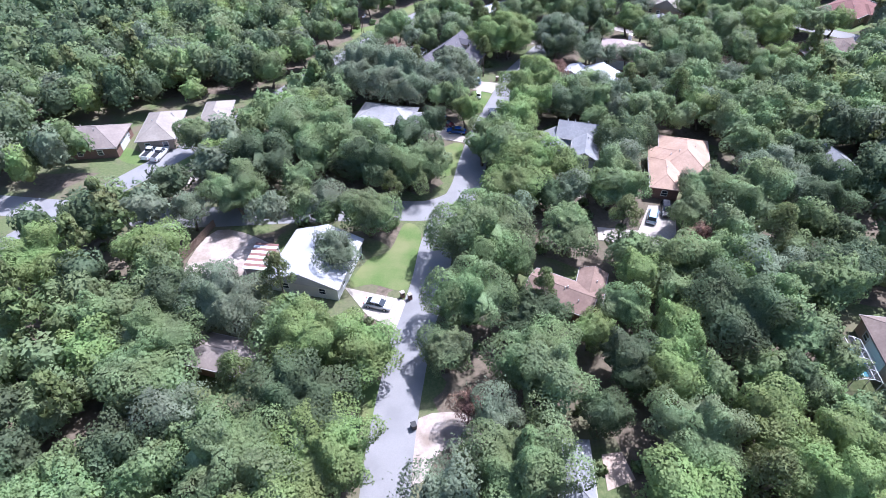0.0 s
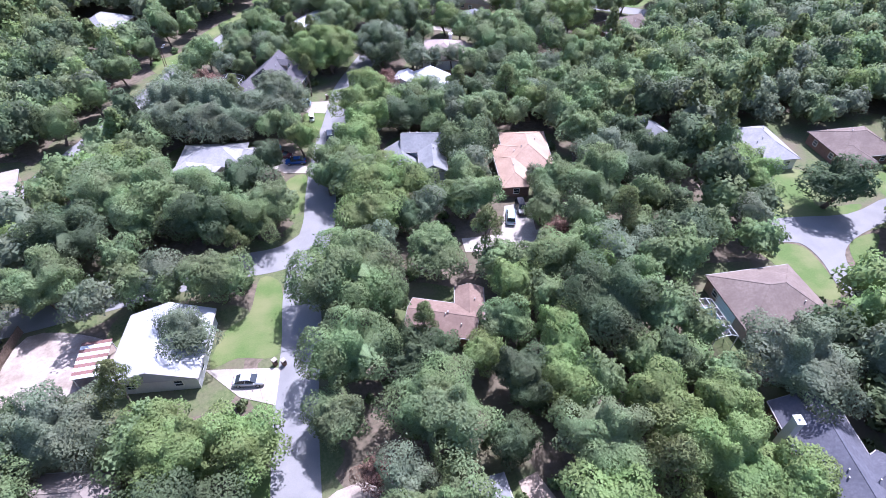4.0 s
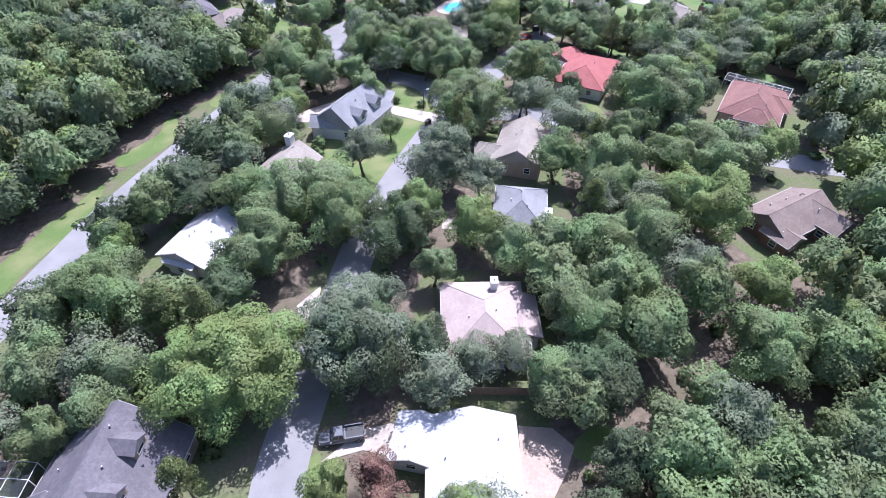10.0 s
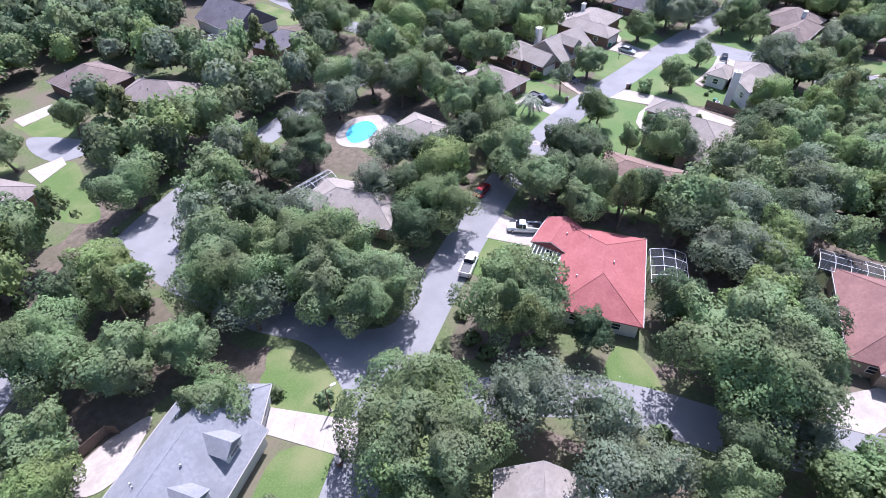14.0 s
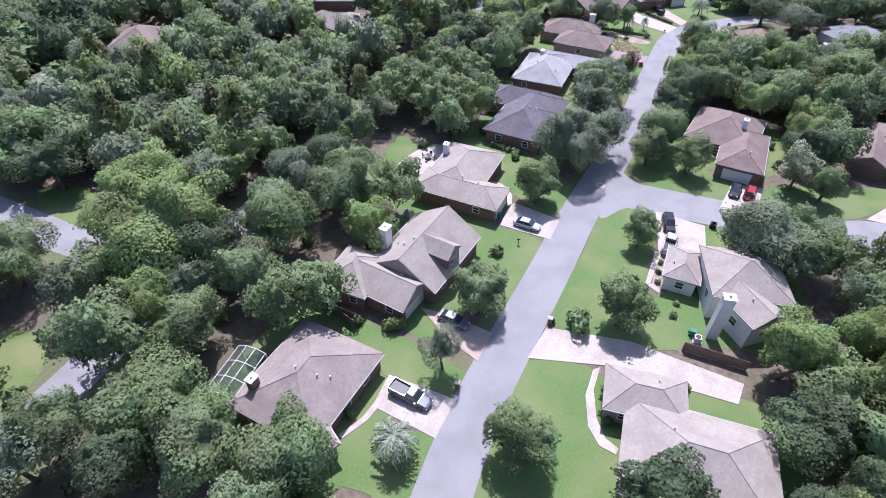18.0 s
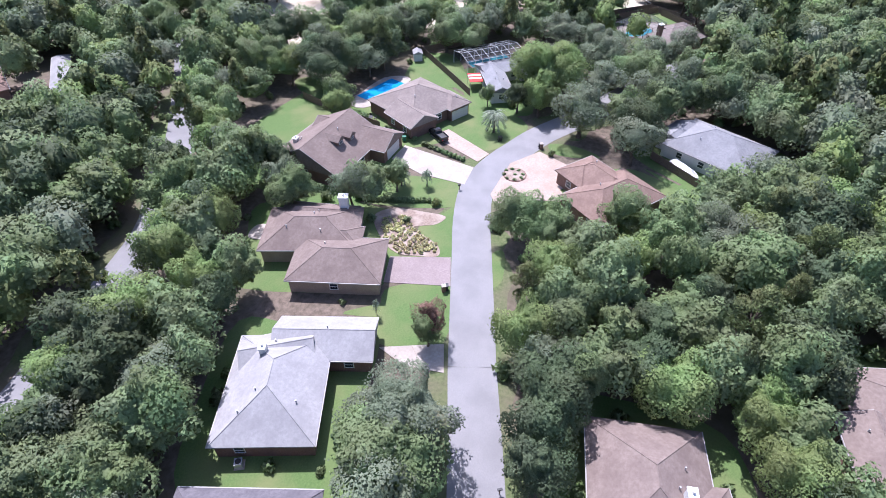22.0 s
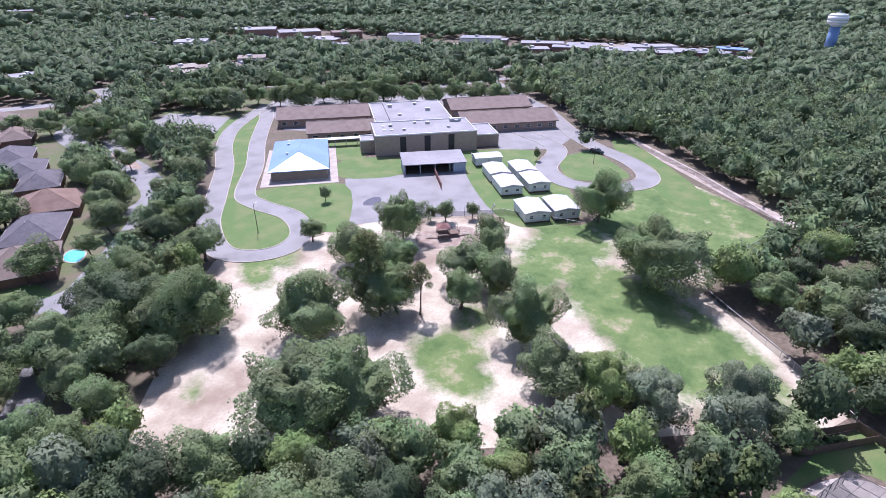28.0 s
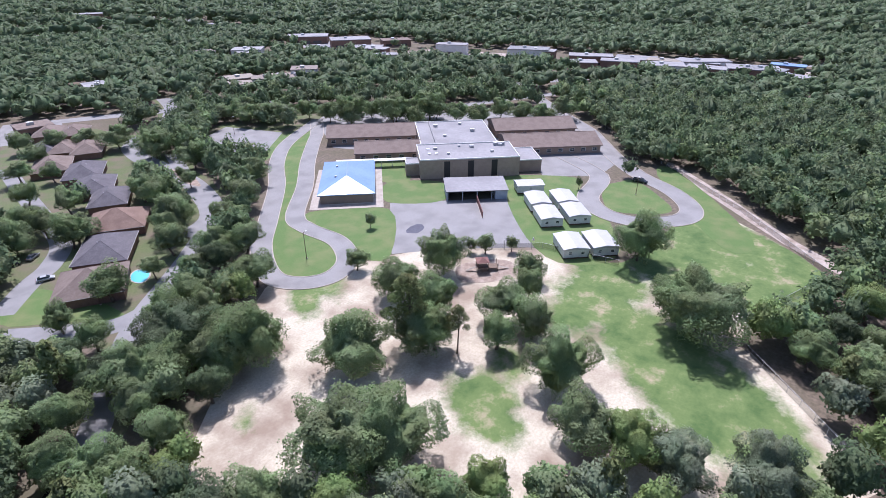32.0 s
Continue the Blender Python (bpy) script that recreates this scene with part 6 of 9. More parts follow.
def hoop(x, y, a):
    s = thing("basketball_hoop", pose(x, y, 0, 0, 0, a), "grey basketball post with a fan-shaped board", "basketball hoop", "hoops on the play court")
    part("pole", Geo().tube((0, 0, 0), (0, 0, 3.2), 0.09), "pipe", s)
    part("backboard", Geo().box(-0.8, 0.8, -0.5, -0.44, 2.8, 3.8), "pipe", s)
    part("rim", Geo().box(-0.25, 0.25, -0.98, -0.52, 3.02, 3.07), "rust", s)


def wood_fence(pts, h=1.8, step=0.6):
    """A board fence along a line: posts and boards as parts."""
    x0, y0 = pts[0]
    f = thing("wooden_fence", pose(x0, y0, 0), "weathered brown wooden board fence", "fence", "board fences between gardens")
    for (xa, ya), (xb, yb) in zip(pts, pts[1:]):
        n = max(1, round(math.hypot(xb - xa, yb - ya) / 2.4))
        a = math.degrees(math.atan2(yb - ya, xb - xa))
        ln = math.hypot(xb - xa, yb - ya) / n
        for i in range(n):
            m = pose(xa + (xb - xa) * i / n - x0, ya + (yb - ya) * i / n - y0, 0, 0, 0, a)
            part("post", Geo(m).box(-0.06, 0.06, -0.06, 0.06, -0.1, h + 0.1), "fence", f)
            part("board_panel", Geo(m).box(0.06, ln - 0.06, -0.02, 0.02, 0.05, h), "fence", f)


def mesh_fence(pts, h=1.8):
    x0, y0 = pts[0]
    f = thing("chain_link_fence", pose(x0, y0, 0), "thin grey chain-link fence round the school field", "fence")
    for (xa, ya), (xb, yb) in zip(pts, pts[1:]):
        n = max(1, round(math.hypot(xb - xa, yb - ya) / 4))
        for i in range(n):
            px, py = xa + (xb - xa) * i / n - x0, ya + (yb - ya) * i / n - y0
            part("post", Geo().tube((px, py, 0), (px, py, h), 0.05, n=5), "pipe", f)
        part("top_rail", Geo().tube((xa - x0, ya - y0, h), (xb - x0, yb - y0, h), 0.04, n=5), "pipe", f)
        part("netting", Geo().add([(xa - x0, ya - y0, 0.05), (xb - x0, yb - y0, 0.05), (xb - x0, yb - y0, h), (xa - x0, ya - y0, h)], [(0, 1, 2, 3)]), "screen", f)

wood_fence([(309.4, 345.8), (304.5, 333.8), (301.7, 323.1)])
wood_fence([(343.5, 327.9), (330.9, 316.1), (322.4, 308.3)])
wood_fence([(39.1, 153.6), (50.5, 148.4), (66.3, 141.3)])
wood_fence([(385.5, 281.8), (396, 268.6), (389.9, 259.7)])
wood_fence([(-48.2, 71.9), (-46.6, 77.2), (-44.9, 83)])
wood_fence([(38.8, 232.3), (42.6, 234.2), (46.3, 235.9), (47.4, 235.1)])
wood_fence([(385.1, 277.5), (393.8, 266.2)])
wood_fence([(392.2, 265.2), (381.6, 255.5)])
wood_fence([(272.1, 345.6), (273.2, 337)])
wood_fence([(342.8, 327.3), (351.7, 316.9)])
wood_fence([(147.3, 296.9), (148.2, 291.1), (149.8, 285.6)])
wood_fence([(307, 266.1), (298.9, 257.1)])
wood_fence([(158.9, 210.1), (166.7, 198.5)])
wood_fence([(159.6, 210.5), (166.6, 201.8)])
wood_fence([(151.2, 329.9), (157.8, 331.3)])
wood_fence([(148.6, 293), (148.6, 285)])
wood_fence([(175.8, 248.4), (178.2, 240.5)])
mesh_fence([(397.1, 268.7), (411.6, 279.4), (430.4, 294.6), (443.8, 293.3), (478.2, 275.6), (515.7, 303), (570.1, 352.7), (602.4, 382)])
mesh_fence([(436.8, 378.2), (452.4, 353.9), (453.7, 330)])
street_lamp(408.2, 413.4, 9)
street_lamp(360.9, 442.7, 8)
street_lamp(512.3, 339.6, 7)
street_lamp(70, 223.9, 5)
street_lamp(487.2, 540.2, 9)
street_lamp(593.9, 423.7, 9)
street_lamp(-25.5, 181.5, 6)
street_lamp(-25.8, 179.9, 6)
hoop(436, 371.6, 38)
hoop(445.7, 364.2, 38)
hoop(450.1, 356.8, 38)
hoop(429.1, 382.9, 38)
rebound_wall = thing("rebound_wall", pose(469.1, 385.6, 0, 0, 0, -144), "dark red rebound wall standing on the play court", "wall")
part("panel", Geo().box(-8.2, 8.2, -0.12, 0.12, 0, 2.4), "rust", rebound_wall)
part("footing", Geo().box(-8.2, 8.2, -0.3, 0.3, 0, 0.15), "concrete", rebound_wall)



# ---- far buildings and the water tower ----
def far_block(x, y, w, d, a, z, roof, wall="siding"):
    f = thing("commercial_building", pose(x, y, 0, 0, 0, a), "distant low commercial building with a pale flat roof", "building", "distant commercial buildings")
    BUILT.append((x, y, w / 2 + 4, d / 2 + 5, a))
    z += (x * 0.37 + y * 0.11) % 0.9
    u, v = w / 2, d / 2
    part("wall", Geo().box(-u, u, -v, v, 0, z), wall if int(x) % 3 == 0 else "brick", f)
    part("roof", Geo().box(-u - 0.3, u + 0.3, -v - 0.3, v + 0.3, z, z + 0.6), roof, f)
    part("roof_unit", Geo().box(-u * 0.3, -u * 0.3 + 3, -1, 2, z + 0.6, z + 2), "pipe", f)
    for s in range(3):
        part("window_band", Geo().box(-u * 0.8 + s * u * 0.55, -u * 0.8 + s * u * 0.55 + u * 0.4, -v - 0.05, -v + 0.05, 1, 3), "pane", f)

far_block(763.8, 751.6, 43, 26, -51, 6, "membrane")
far_block(763.6, 692.4, 40, 26, -44, 7, "membrane")
far_block(733.3, 646.3, 29, 20, -59, 6, "membrane")
far_block(657, 722.5, 26, 20, -51, 8, "pale")
far_block(790.7, 654.6, 29, 18, -43, 6, "brown")
far_block(789.5, 505.4, 36, 20, -73, 8, "grey")
far_block(799.7, 411.9, 33, 22, -80, 6, "membrane")
far_block(774.2, 383.7, 29, 20, -72, 7, "membrane")
far_block(809.2, 364.2, 33, 20, -89, 6, "membrane")
far_block(788.7, 323.1, 36, 22, -79, 7, "membrane")
far_block(755.8, 443.8, 22, 16, -65, 6, "membrane")
far_block(594.5, 615.3, 24, 18, -50, 4.5, "tan")
far_block(612.5, 610.1, 19, 16, -49, 8, "mauve")
far_block(574.3, 637.1, 19, 16, -27, 4.5, "tan")
far_block(510.6, 702.3, 22, 16, -18, 4.5, "membrane")
far_block(776.9, 1189.9, 50, 24, -31, 8, "membrane")
far_block(788.9, 991.8, 43, 22, -38, 7, "membrane")
far_block(784.2, 1083.8, 36, 20, -31, 6, "tan")
far_block(776.1, 353, 29, 16, -89, 7, "membrane")
far_block(774.4, 577, 29, 14, -69, 8, "membrane")
far_block(433.4, 629.9, 16, 14, -13, 4.5, "brown")
far_block(630.2, 1074.5, 29, 20, -34, 7, "membrane")
far_block(505.3, 694.6, 18, 12, -23, 5, "pale")
far_block(630.5, 748.5, 16, 12, -16, 7, "mauve")
far_block(647.6, 713, 16, 12, -22, 7, "pale")
far_block(559.9, 621.5, 18, 14, -38, 5, "tan")
far_block(582.6, 617.1, 22, 14, -45, 5, "mauve")
far_block(599.6, 604.7, 18, 14, -39, 5, "mauve")
far_block(702.8, 677.5, 18, 12, -50, 7, "grey")
far_block(783.3, 1197.5, 60, 16, -45, 7, "membrane")
far_block(782.7, 1094.3, 26, 16, -40, 7, "rust")
far_block(785.7, 979.4, 30, 16, -19, 7, "membrane")
far_block(789.9, 928, 26, 14, -60, 7, "membrane")
far_block(725.3, 630.7, 24, 14, -74, 7, "pale")
far_block(699.3, 598.9, 20, 12, -46, 7, "membrane")
far_block(790, 495.9, 30, 14, -79, 7, "pale")
far_block(785.7, 446.6, 36, 16, -71, 7, "membrane")
far_block(773.6, 418.5, 30, 14, -77, 7, "membrane")
far_block(794.4, 388.2, 26, 14, -87, 7, "tan")
far_block(807.7, 360.7, 40, 16, -58, 7, "membrane")
far_block(788.8, 315.9, 30, 14, -103, 7, "grey")
far_block(818.4, 301, 24, 12, -94, 7, "bluemetal")
far_block(777.8, 295.8, 40, 16, -105, 5, "membrane")
patch("far_car_park_1", "lot", [(747, 756.3), (811.9, 716.7), (760.9, 640.2), (718.5, 697.7)], False)
patch("far_sand_yard_2", "sand", [(730.3, 637.4), (787, 610.6), (811.5, 500.4), (782.2, 488.5), (746.4, 560.5)], False)
patch("far_car_park_3", "lot", [(821.8, 439.5), (858.7, 359.7), (833.6, 297.8), (795.5, 300.2), (772.3, 355.8), (779.4, 417.8)], False)
patch("far_car_park_4", "lot", [(653.6, 753.8), (688.5, 727.8), (658.8, 696.2), (630.3, 721.5)], False)
patch("far_car_park_5", "lot", [(571.5, 643.7), (622, 608), (600.3, 587.9), (560.7, 624.8)], False)
patch("far_sand_yard_6", "sand", [(833.6, 297.8), (877.9, 232.7), (855, 234.4), (812.5, 297.1)], False)
patch("far_car_park_7", "lot", [(756.9, 1222.5), (810.1, 986.1), (773.2, 949), (724.3, 1159.7)], False)
patch("far_car_park_8", "lot", [(507.9, 720.3), (522.4, 703.4), (511.9, 685.8), (498.1, 702.2)], False)
patch("far_car_park_9", "lot", [(427.7, 655.8), (454.2, 644.9), (436.7, 610.6), (413.3, 622.1)], False)



TZ = 33.2
tower = thing("water_tower", pose(860.1, 230.2, 0), "white water tank on a wide blue column", "water tower")
part("column", Geo().tube((0, 0, 0), (0, 0, TZ * 0.72), 4.2, 3.6, 20), "bluemetal", tower, "blue fluted column", True)
tank = Geo()
prof = [(3.6, 0.70), (6.5, 0.77), (7.2, 0.83), (7.2, 0.93), (5.5, 0.98), (0.3, 1.0)]
for (r0, z0), (r1, z1) in zip(prof, prof[1:]):
    tank.tube((0, 0, TZ * z0), (0, 0, TZ * z1), r0, r1, 20)
part("tank", tank, "white", tower, "white steel tank", True)
part("vent", Geo().tube((0, 0, TZ), (0, 0, TZ + 1.5), 0.6, n=10), "pipe", tower)


# ---- vehicles ----
def lofted(rings, caps=True):
    g = Geo()
    n = len(rings[0])
    for r in rings:
        g.v += [tuple(p) for p in r]
    for i in range(len(rings) - 1):
        for j in range(n):
            g.f.append((i * n + j, i * n + (j + 1) % n, (i + 1) * n + (j + 1) % n, (i + 1) * n + j))
    g.f.append(tuple(range(n))[::-1])
    g.f.append(tuple(range((len(rings) - 1) * n, len(rings) * n)))
    return g


def paint(name, c):
    if name not in M:
        M[name] = plain(name, c, 0.25, 0.2, 0.6)
    return name


def hull(stations):
    """Rings across the car: x, half width, low, shoulder height, top height."""
    out = []
    for x, w, z0, z1, z2 in stations:
        out.append([(x, -w * 0.92, z0), (x, w * 0.92, z0), (x, w, (z0 + z1) / 2), (x, w * 0.97, z1), (x, w * 0.8, z2), (x, -w * 0.8, z2), (x, -w * 0.97, z1), (x, -w, (z0 + z1) / 2)])
    return lofted(out)


def car(kind, x, y, a, colour, label):
    c = thing({"sedan": "car", "suv": "suv", "pickup": "pickup_truck"}[kind], pose(x, y, 0.08, 0, 0, a), label, {"sedan": "car", "suv": "car", "pickup": "truck"}[kind], "parked vehicles")
    L, W, H = {"sedan": (4.7, 0.92, 1.42), "suv": (4.8, 0.97, 1.75), "pickup": (5.8, 1.0, 1.85)}[kind]
    u = L / 2
    sh = 0.95 if kind == "sedan" else 1.1
    part("body", hull([(-u, W * 0.8, 0.45, 0.6, 0.72), (-u + 0.15, W * 0.95, 0.3, 0.75, sh - 0.05), (-u + 1.2, W, 0.25, 0.8, sh), (0, W, 0.25, 0.8, sh), (u - 1.3, W, 0.25, 0.78, sh - 0.02), (u - 0.25, W * 0.92, 0.3, 0.65, sh - 0.2), (u, W * 0.75, 0.4, 0.55, sh - 0.32)]), colour, c, smooth=False)
    if kind == "pickup":
        r0, r1, r2, r3 = -0.35, -0.15, 0.85, 1.5
    elif kind == "suv":
        r0, r1, r2, r3 = -u + 0.15, -u + 0.55, 0.55, 1.25
    else:
        r0, r1, r2, r3 = -u + 0.45, -u + 1.25, 0.35, 1.2
    w = W * 0.86
    cab = Geo().add([(r0, -w, sh - 0.02), (r3, -w, sh - 0.02), (r3, w, sh - 0.02), (r0, w, sh - 0.02), (r1, -w * 0.8, H), (r2, -w * 0.8, H), (r2, w * 0.8, H), (r1, w * 0.8, H)],
                    [(3, 2, 1, 0), (0, 1, 5, 4), (1, 2, 6, 5), (2, 3, 7, 6), (3, 0, 4, 7), (4, 5, 6, 7)])
    part("glazing", cab, "pane", c, "dark glass of the cabin")
    roof = Geo().add([(r1 - 0.06, -w * 0.82, H - 0.03), (r2 + 0.06, -w * 0.82, H - 0.03), (r2 + 0.06, w * 0.82, H - 0.03), (r1 - 0.06, w * 0.82, H - 0.03), (r1 + 0.1, -w * 0.72, H + 0.05), (r2 - 0.1, -w * 0.72, H + 0.05), (r2 - 0.1, w * 0.72, H + 0.05), (r1 + 0.1, w * 0.72, H + 0.05)],
                     [(3, 2, 1, 0), (0, 1, 5, 4), (1, 2, 6, 5), (2, 3, 7, 6), (3, 0, 4, 7), (4, 5, 6, 7)])
    part("roof", roof, colour, c)
    for s in (-1, 1):
        part("pillar", Geo().tube(((r1 + r2) / 2, s * w * 0.99, sh - 0.02), ((r1 + r2) / 2, s * w * 0.81, H), 0.05, n=4), colour, c)
    if kind == "pickup":
        part("bed", Geo().box(-u + 0.2, -0.5, -W * 0.8, W * 0.8, sh - 0.02, sh + 0.015), "black", c, "dark open load bed")
        for s in (-1, 1):
            part("bed_side", Geo().box(-u + 0.1, -0.4, s * W * 0.88 - 0.07, s * W * 0.88 + 0.07, sh - 0.1, sh + 0.3), colour, c)
        part("tailgate", Geo().box(-u + 0.03, -u + 0.12, -W * 0.8, W * 0.8, sh - 0.1, sh + 0.28), colour, c)
    for sx in (-u + 0.9, u - 0.95):
        for s in (-1, 1):
            wh = part("wheel", Geo().tube((sx, s * (W - 0.22), 0.33), (sx, s * (W + 0.01), 0.33), 0.35, n=14), "rubber", c)
            part("rim", Geo().tube((sx, s * (W + 0.005), 0.33), (sx, s * (W + 0.025), 0.33), 0.21, n=10), "chrome", wh)
    for s in (-1, 1):
        part("headlight", Geo().box(u - 0.16, u - 0.03, s * W * 0.6 - 0.16, s * W * 0.6 + 0.16, 0.56, 0.7), "lamp", c)
        part("tail_light", Geo().box(-u + 0.02, -u + 0.1, s * W * 0.66 - 0.14, s * W * 0.66 + 0.14, 0.68, 0.84), "tail", c)
        part("mirror", Geo().box(r3 - 0.25, r3 - 0.1, s * (W + 0.08) - 0.1, s * (W + 0.08) + 0.1, sh, sh + 0.14), colour, c)


car("sedan", -11, 61.3, -16, paint("silver_car_paint", (0.45, 0.46, 0.48)), "silver sedan parked on a pale drive")
car("suv", 12.9, 126, 82, paint("dark_grey_car_paint", (0.16, 0.165, 0.18)), "dark grey sport utility car parked in the street")
car("sedan", -1.1, 124.7, 171, paint("bright_blue_car_paint", (0.05, 0.25, 0.45)), "bright blue sedan parked beside other cars on a drive")
car("sedan", 1, 121.1, -27, paint("dark_red_car_paint", (0.1, 0.03, 0.035)), "dark red sedan parked beside other cars on a drive")
car("sedan", 3.6, 117.6, 168, paint("dark_blue_car_paint", (0.03, 0.09, 0.3)), "dark blue sedan parked beside other cars on a drive")
car("suv", 8.8, 143.9, 174, paint("pale_blue_car_paint", (0.42, 0.55, 0.66)), "pale blue sport utility car parked on a pale drive")
gc = thing("golf_cart", pose(10.1, 135.7, 0.05, 0, 0, 80), "small white golf cart parked on the grass beside the street", "golf cart")
part("body", hull([(-1.15, 0.5, 0.3, 0.5, 0.62), (-0.9, 0.58, 0.25, 0.55, 0.72), (0.3, 0.58, 0.25, 0.5, 0.6), (0.9, 0.55, 0.25, 0.6, 0.85), (1.2, 0.42, 0.3, 0.5, 0.62)]), "white", gc)
part("seat", Geo().box(-0.55, -0.05, -0.5, 0.5, 0.6, 0.85), "black", gc)
part("backrest", Geo().box(-0.65, -0.53, -0.5, 0.5, 0.85, 1.3), "black", gc)
part("roof", Geo().box(-0.95, 0.75, -0.58, 0.58, 1.8, 1.88, 0.92), "white", gc)
for sx in (-0.85, 0.65):
    for sy in (-0.5, 0.5):
        part("post", Geo().tube((sx, sy, 0.6), (sx, sy, 1.8), 0.025, n=6), "pipe", gc)
        part("wheel", Geo().tube((sx, sy * 0.9, 0.22), (sx, sy * 1.25, 0.22), 0.22, n=12), "rubber", gc)
car("pickup", 29.4, 150.7, 167, paint("dark_grey_car_paint", (0.16, 0.165, 0.18)), "dark grey pickup truck parked under the trees")
car("suv", 41.6, 83.7, 66, paint("pale_blue_car_paint", (0.42, 0.55, 0.66)), "pale blue sport utility car parked before the orange roof")
car("suv", 44.8, 85.7, -104, paint("black_car_paint", (0.02, 0.02, 0.022)), "black sport utility car parked before the orange roof")
car("pickup", 77, 77.9, 68, paint("white_car_paint", (0.75, 0.75, 0.74)), "white pickup truck parked on a narrow drive")
car("pickup", 120.1, 256.4, 58, paint("black_car_paint", (0.02, 0.02, 0.022)), "black pickup truck parked at the roadside")
car("sedan", 113, 250.2, 29, paint("bright_red_car_paint", (0.30, 0.022, 0.028)), "bright red sedan parked at the roadside")
car("pickup", 112.6, 237.5, 141, paint("white_car_paint", (0.75, 0.75, 0.74)), "white pickup truck parked on the drive of the red-roofed house")
car("pickup", 99.5, 235.4, 39, paint("white_car_paint", (0.75, 0.75, 0.74)), "white pickup truck parked along the street")
car("pickup", 145.6, 271.4, -79, paint("dark_grey_car_paint", (0.16, 0.165, 0.18)), "dark grey pickup truck parked on a pale drive")
car("sedan", 136.4, 247, -57, paint("bright_red_car_paint", (0.30, 0.022, 0.028)), "bright red sedan parked on a pale drive")
car("sedan", 183.8, 279.8, -76, paint("silver_car_paint", (0.45, 0.46, 0.48)), "silver sedan parked on a pale drive")
car("sedan", 158.8, 275.4, -80, paint("dark_grey_car_paint", (0.16, 0.165, 0.18)), "dark grey sedan parked before a saltbox house")
car("suv", 200.2, 261.3, -149, paint("black_car_paint", (0.02, 0.02, 0.022)), "black sport utility car parked beside a lawn")
car("pickup", 195.2, 258.9, 14, paint("silver_car_paint", (0.45, 0.46, 0.48)), "silver pickup truck parked behind a black car on a pale drive")
car("sedan", 218, 256, -170, paint("black_car_paint", (0.02, 0.02, 0.022)), "black sedan parked before a garage")
car("suv", 219.1, 253.7, 10, paint("bright_red_car_paint", (0.30, 0.022, 0.028)), "bright red sport utility car parked before a garage")
car("sedan", 245.1, 232.5, -160, paint("bright_red_car_paint", (0.30, 0.022, 0.028)), "bright red sedan parked on a curved drive")
car("sedan", 245.4, 229.4, -172, paint("dark_grey_car_paint", (0.16, 0.165, 0.18)), "dark grey sedan parked on a curved drive")
car("sedan", 237.6, 231.4, -175, paint("maroon_car_paint", (0.12, 0.02, 0.025)), "maroon sedan parked on a curved drive")
car("pickup", 302.1, 309.9, 48, paint("black_car_paint", (0.02, 0.02, 0.022)), "black pickup truck parked on a pink drive")
car("pickup", -67.8, 109.1, 81, paint("white_car_paint", (0.75, 0.75, 0.74)), "white pickup truck parked beside a lawn")
car("pickup", -65.4, 108.5, 80, paint("white_car_paint", (0.75, 0.75, 0.74)), "white pickup truck parked beside a lawn")
car("pickup", 526.5, 341.4, -98, paint("black_car_paint", (0.02, 0.02, 0.022)), "black pickup truck parked on the turning loop")
car("suv", 358.7, 486.2, -25, paint("black_car_paint", (0.02, 0.02, 0.022)), "black sport utility car parked in the street of brown houses")
car("suv", 339.4, 440.3, -17, paint("dark_grey_car_paint", (0.16, 0.165, 0.18)), "dark grey sport utility car parked before a house")
car("sedan", 359.8, 468.6, -24, paint("silver_car_paint", (0.45, 0.46, 0.48)), "silver sedan parked on a drive")
car("sedan", 364.5, 485.8, 34, paint("dark_grey_car_paint", (0.16, 0.165, 0.18)), "dark grey sedan parked in the street of brown houses")
car("sedan", 322.5, 390.8, -147, paint("black_car_paint", (0.02, 0.02, 0.022)), "black sedan parked on the through road")



# ---- trees ----
def ico(n=1):
    bm = bmesh.new()
    bmesh.ops.create_icosphere(bm, subdivisions=n, radius=1)
    v = np.array([x.co[:] for x in bm.verts])
    f = np.array([[q.index for q in x.verts] for x in bm.faces])
    bm.free()
    return v, f


ICO = ico(1)
ICO2 = ico(2)


def leaves(rng, spots, normals, size, shape=3):
    """Leaf clumps as small bent triangles or four-sided blades at the spots."""
    n = len(spots)
    nm = normals + rng.normal(0, 0.42, (n, 3))
    nm /= np.linalg.norm(nm, axis=1)[:, None]
    t = np.cross(nm, rng.normal(0, 1, (n, 3)))
    t /= np.linalg.norm(t, axis=1)[:, None] + 1e-9
    b = np.cross(nm, t)
    s = size * rng.uniform(0.55, 1.35, (n, 1))
    if shape == 3:
        v = np.stack([spots + t * s, spots - t * s * 0.5 + b * s * 0.85 - nm * s * 0.25, spots - t * s * 0.55 - b * s * 0.8 - nm * s * 0.2], 1)
    else:
        v = np.stack([spots + t * s * 1.5, spots + b * s * 0.3, spots - t * s * 0.6 - nm * s * 0.2, spots - b * s * 0.3], 1)
    return v.reshape(-1, 3), np.arange(n * shape).reshape(n, shape)


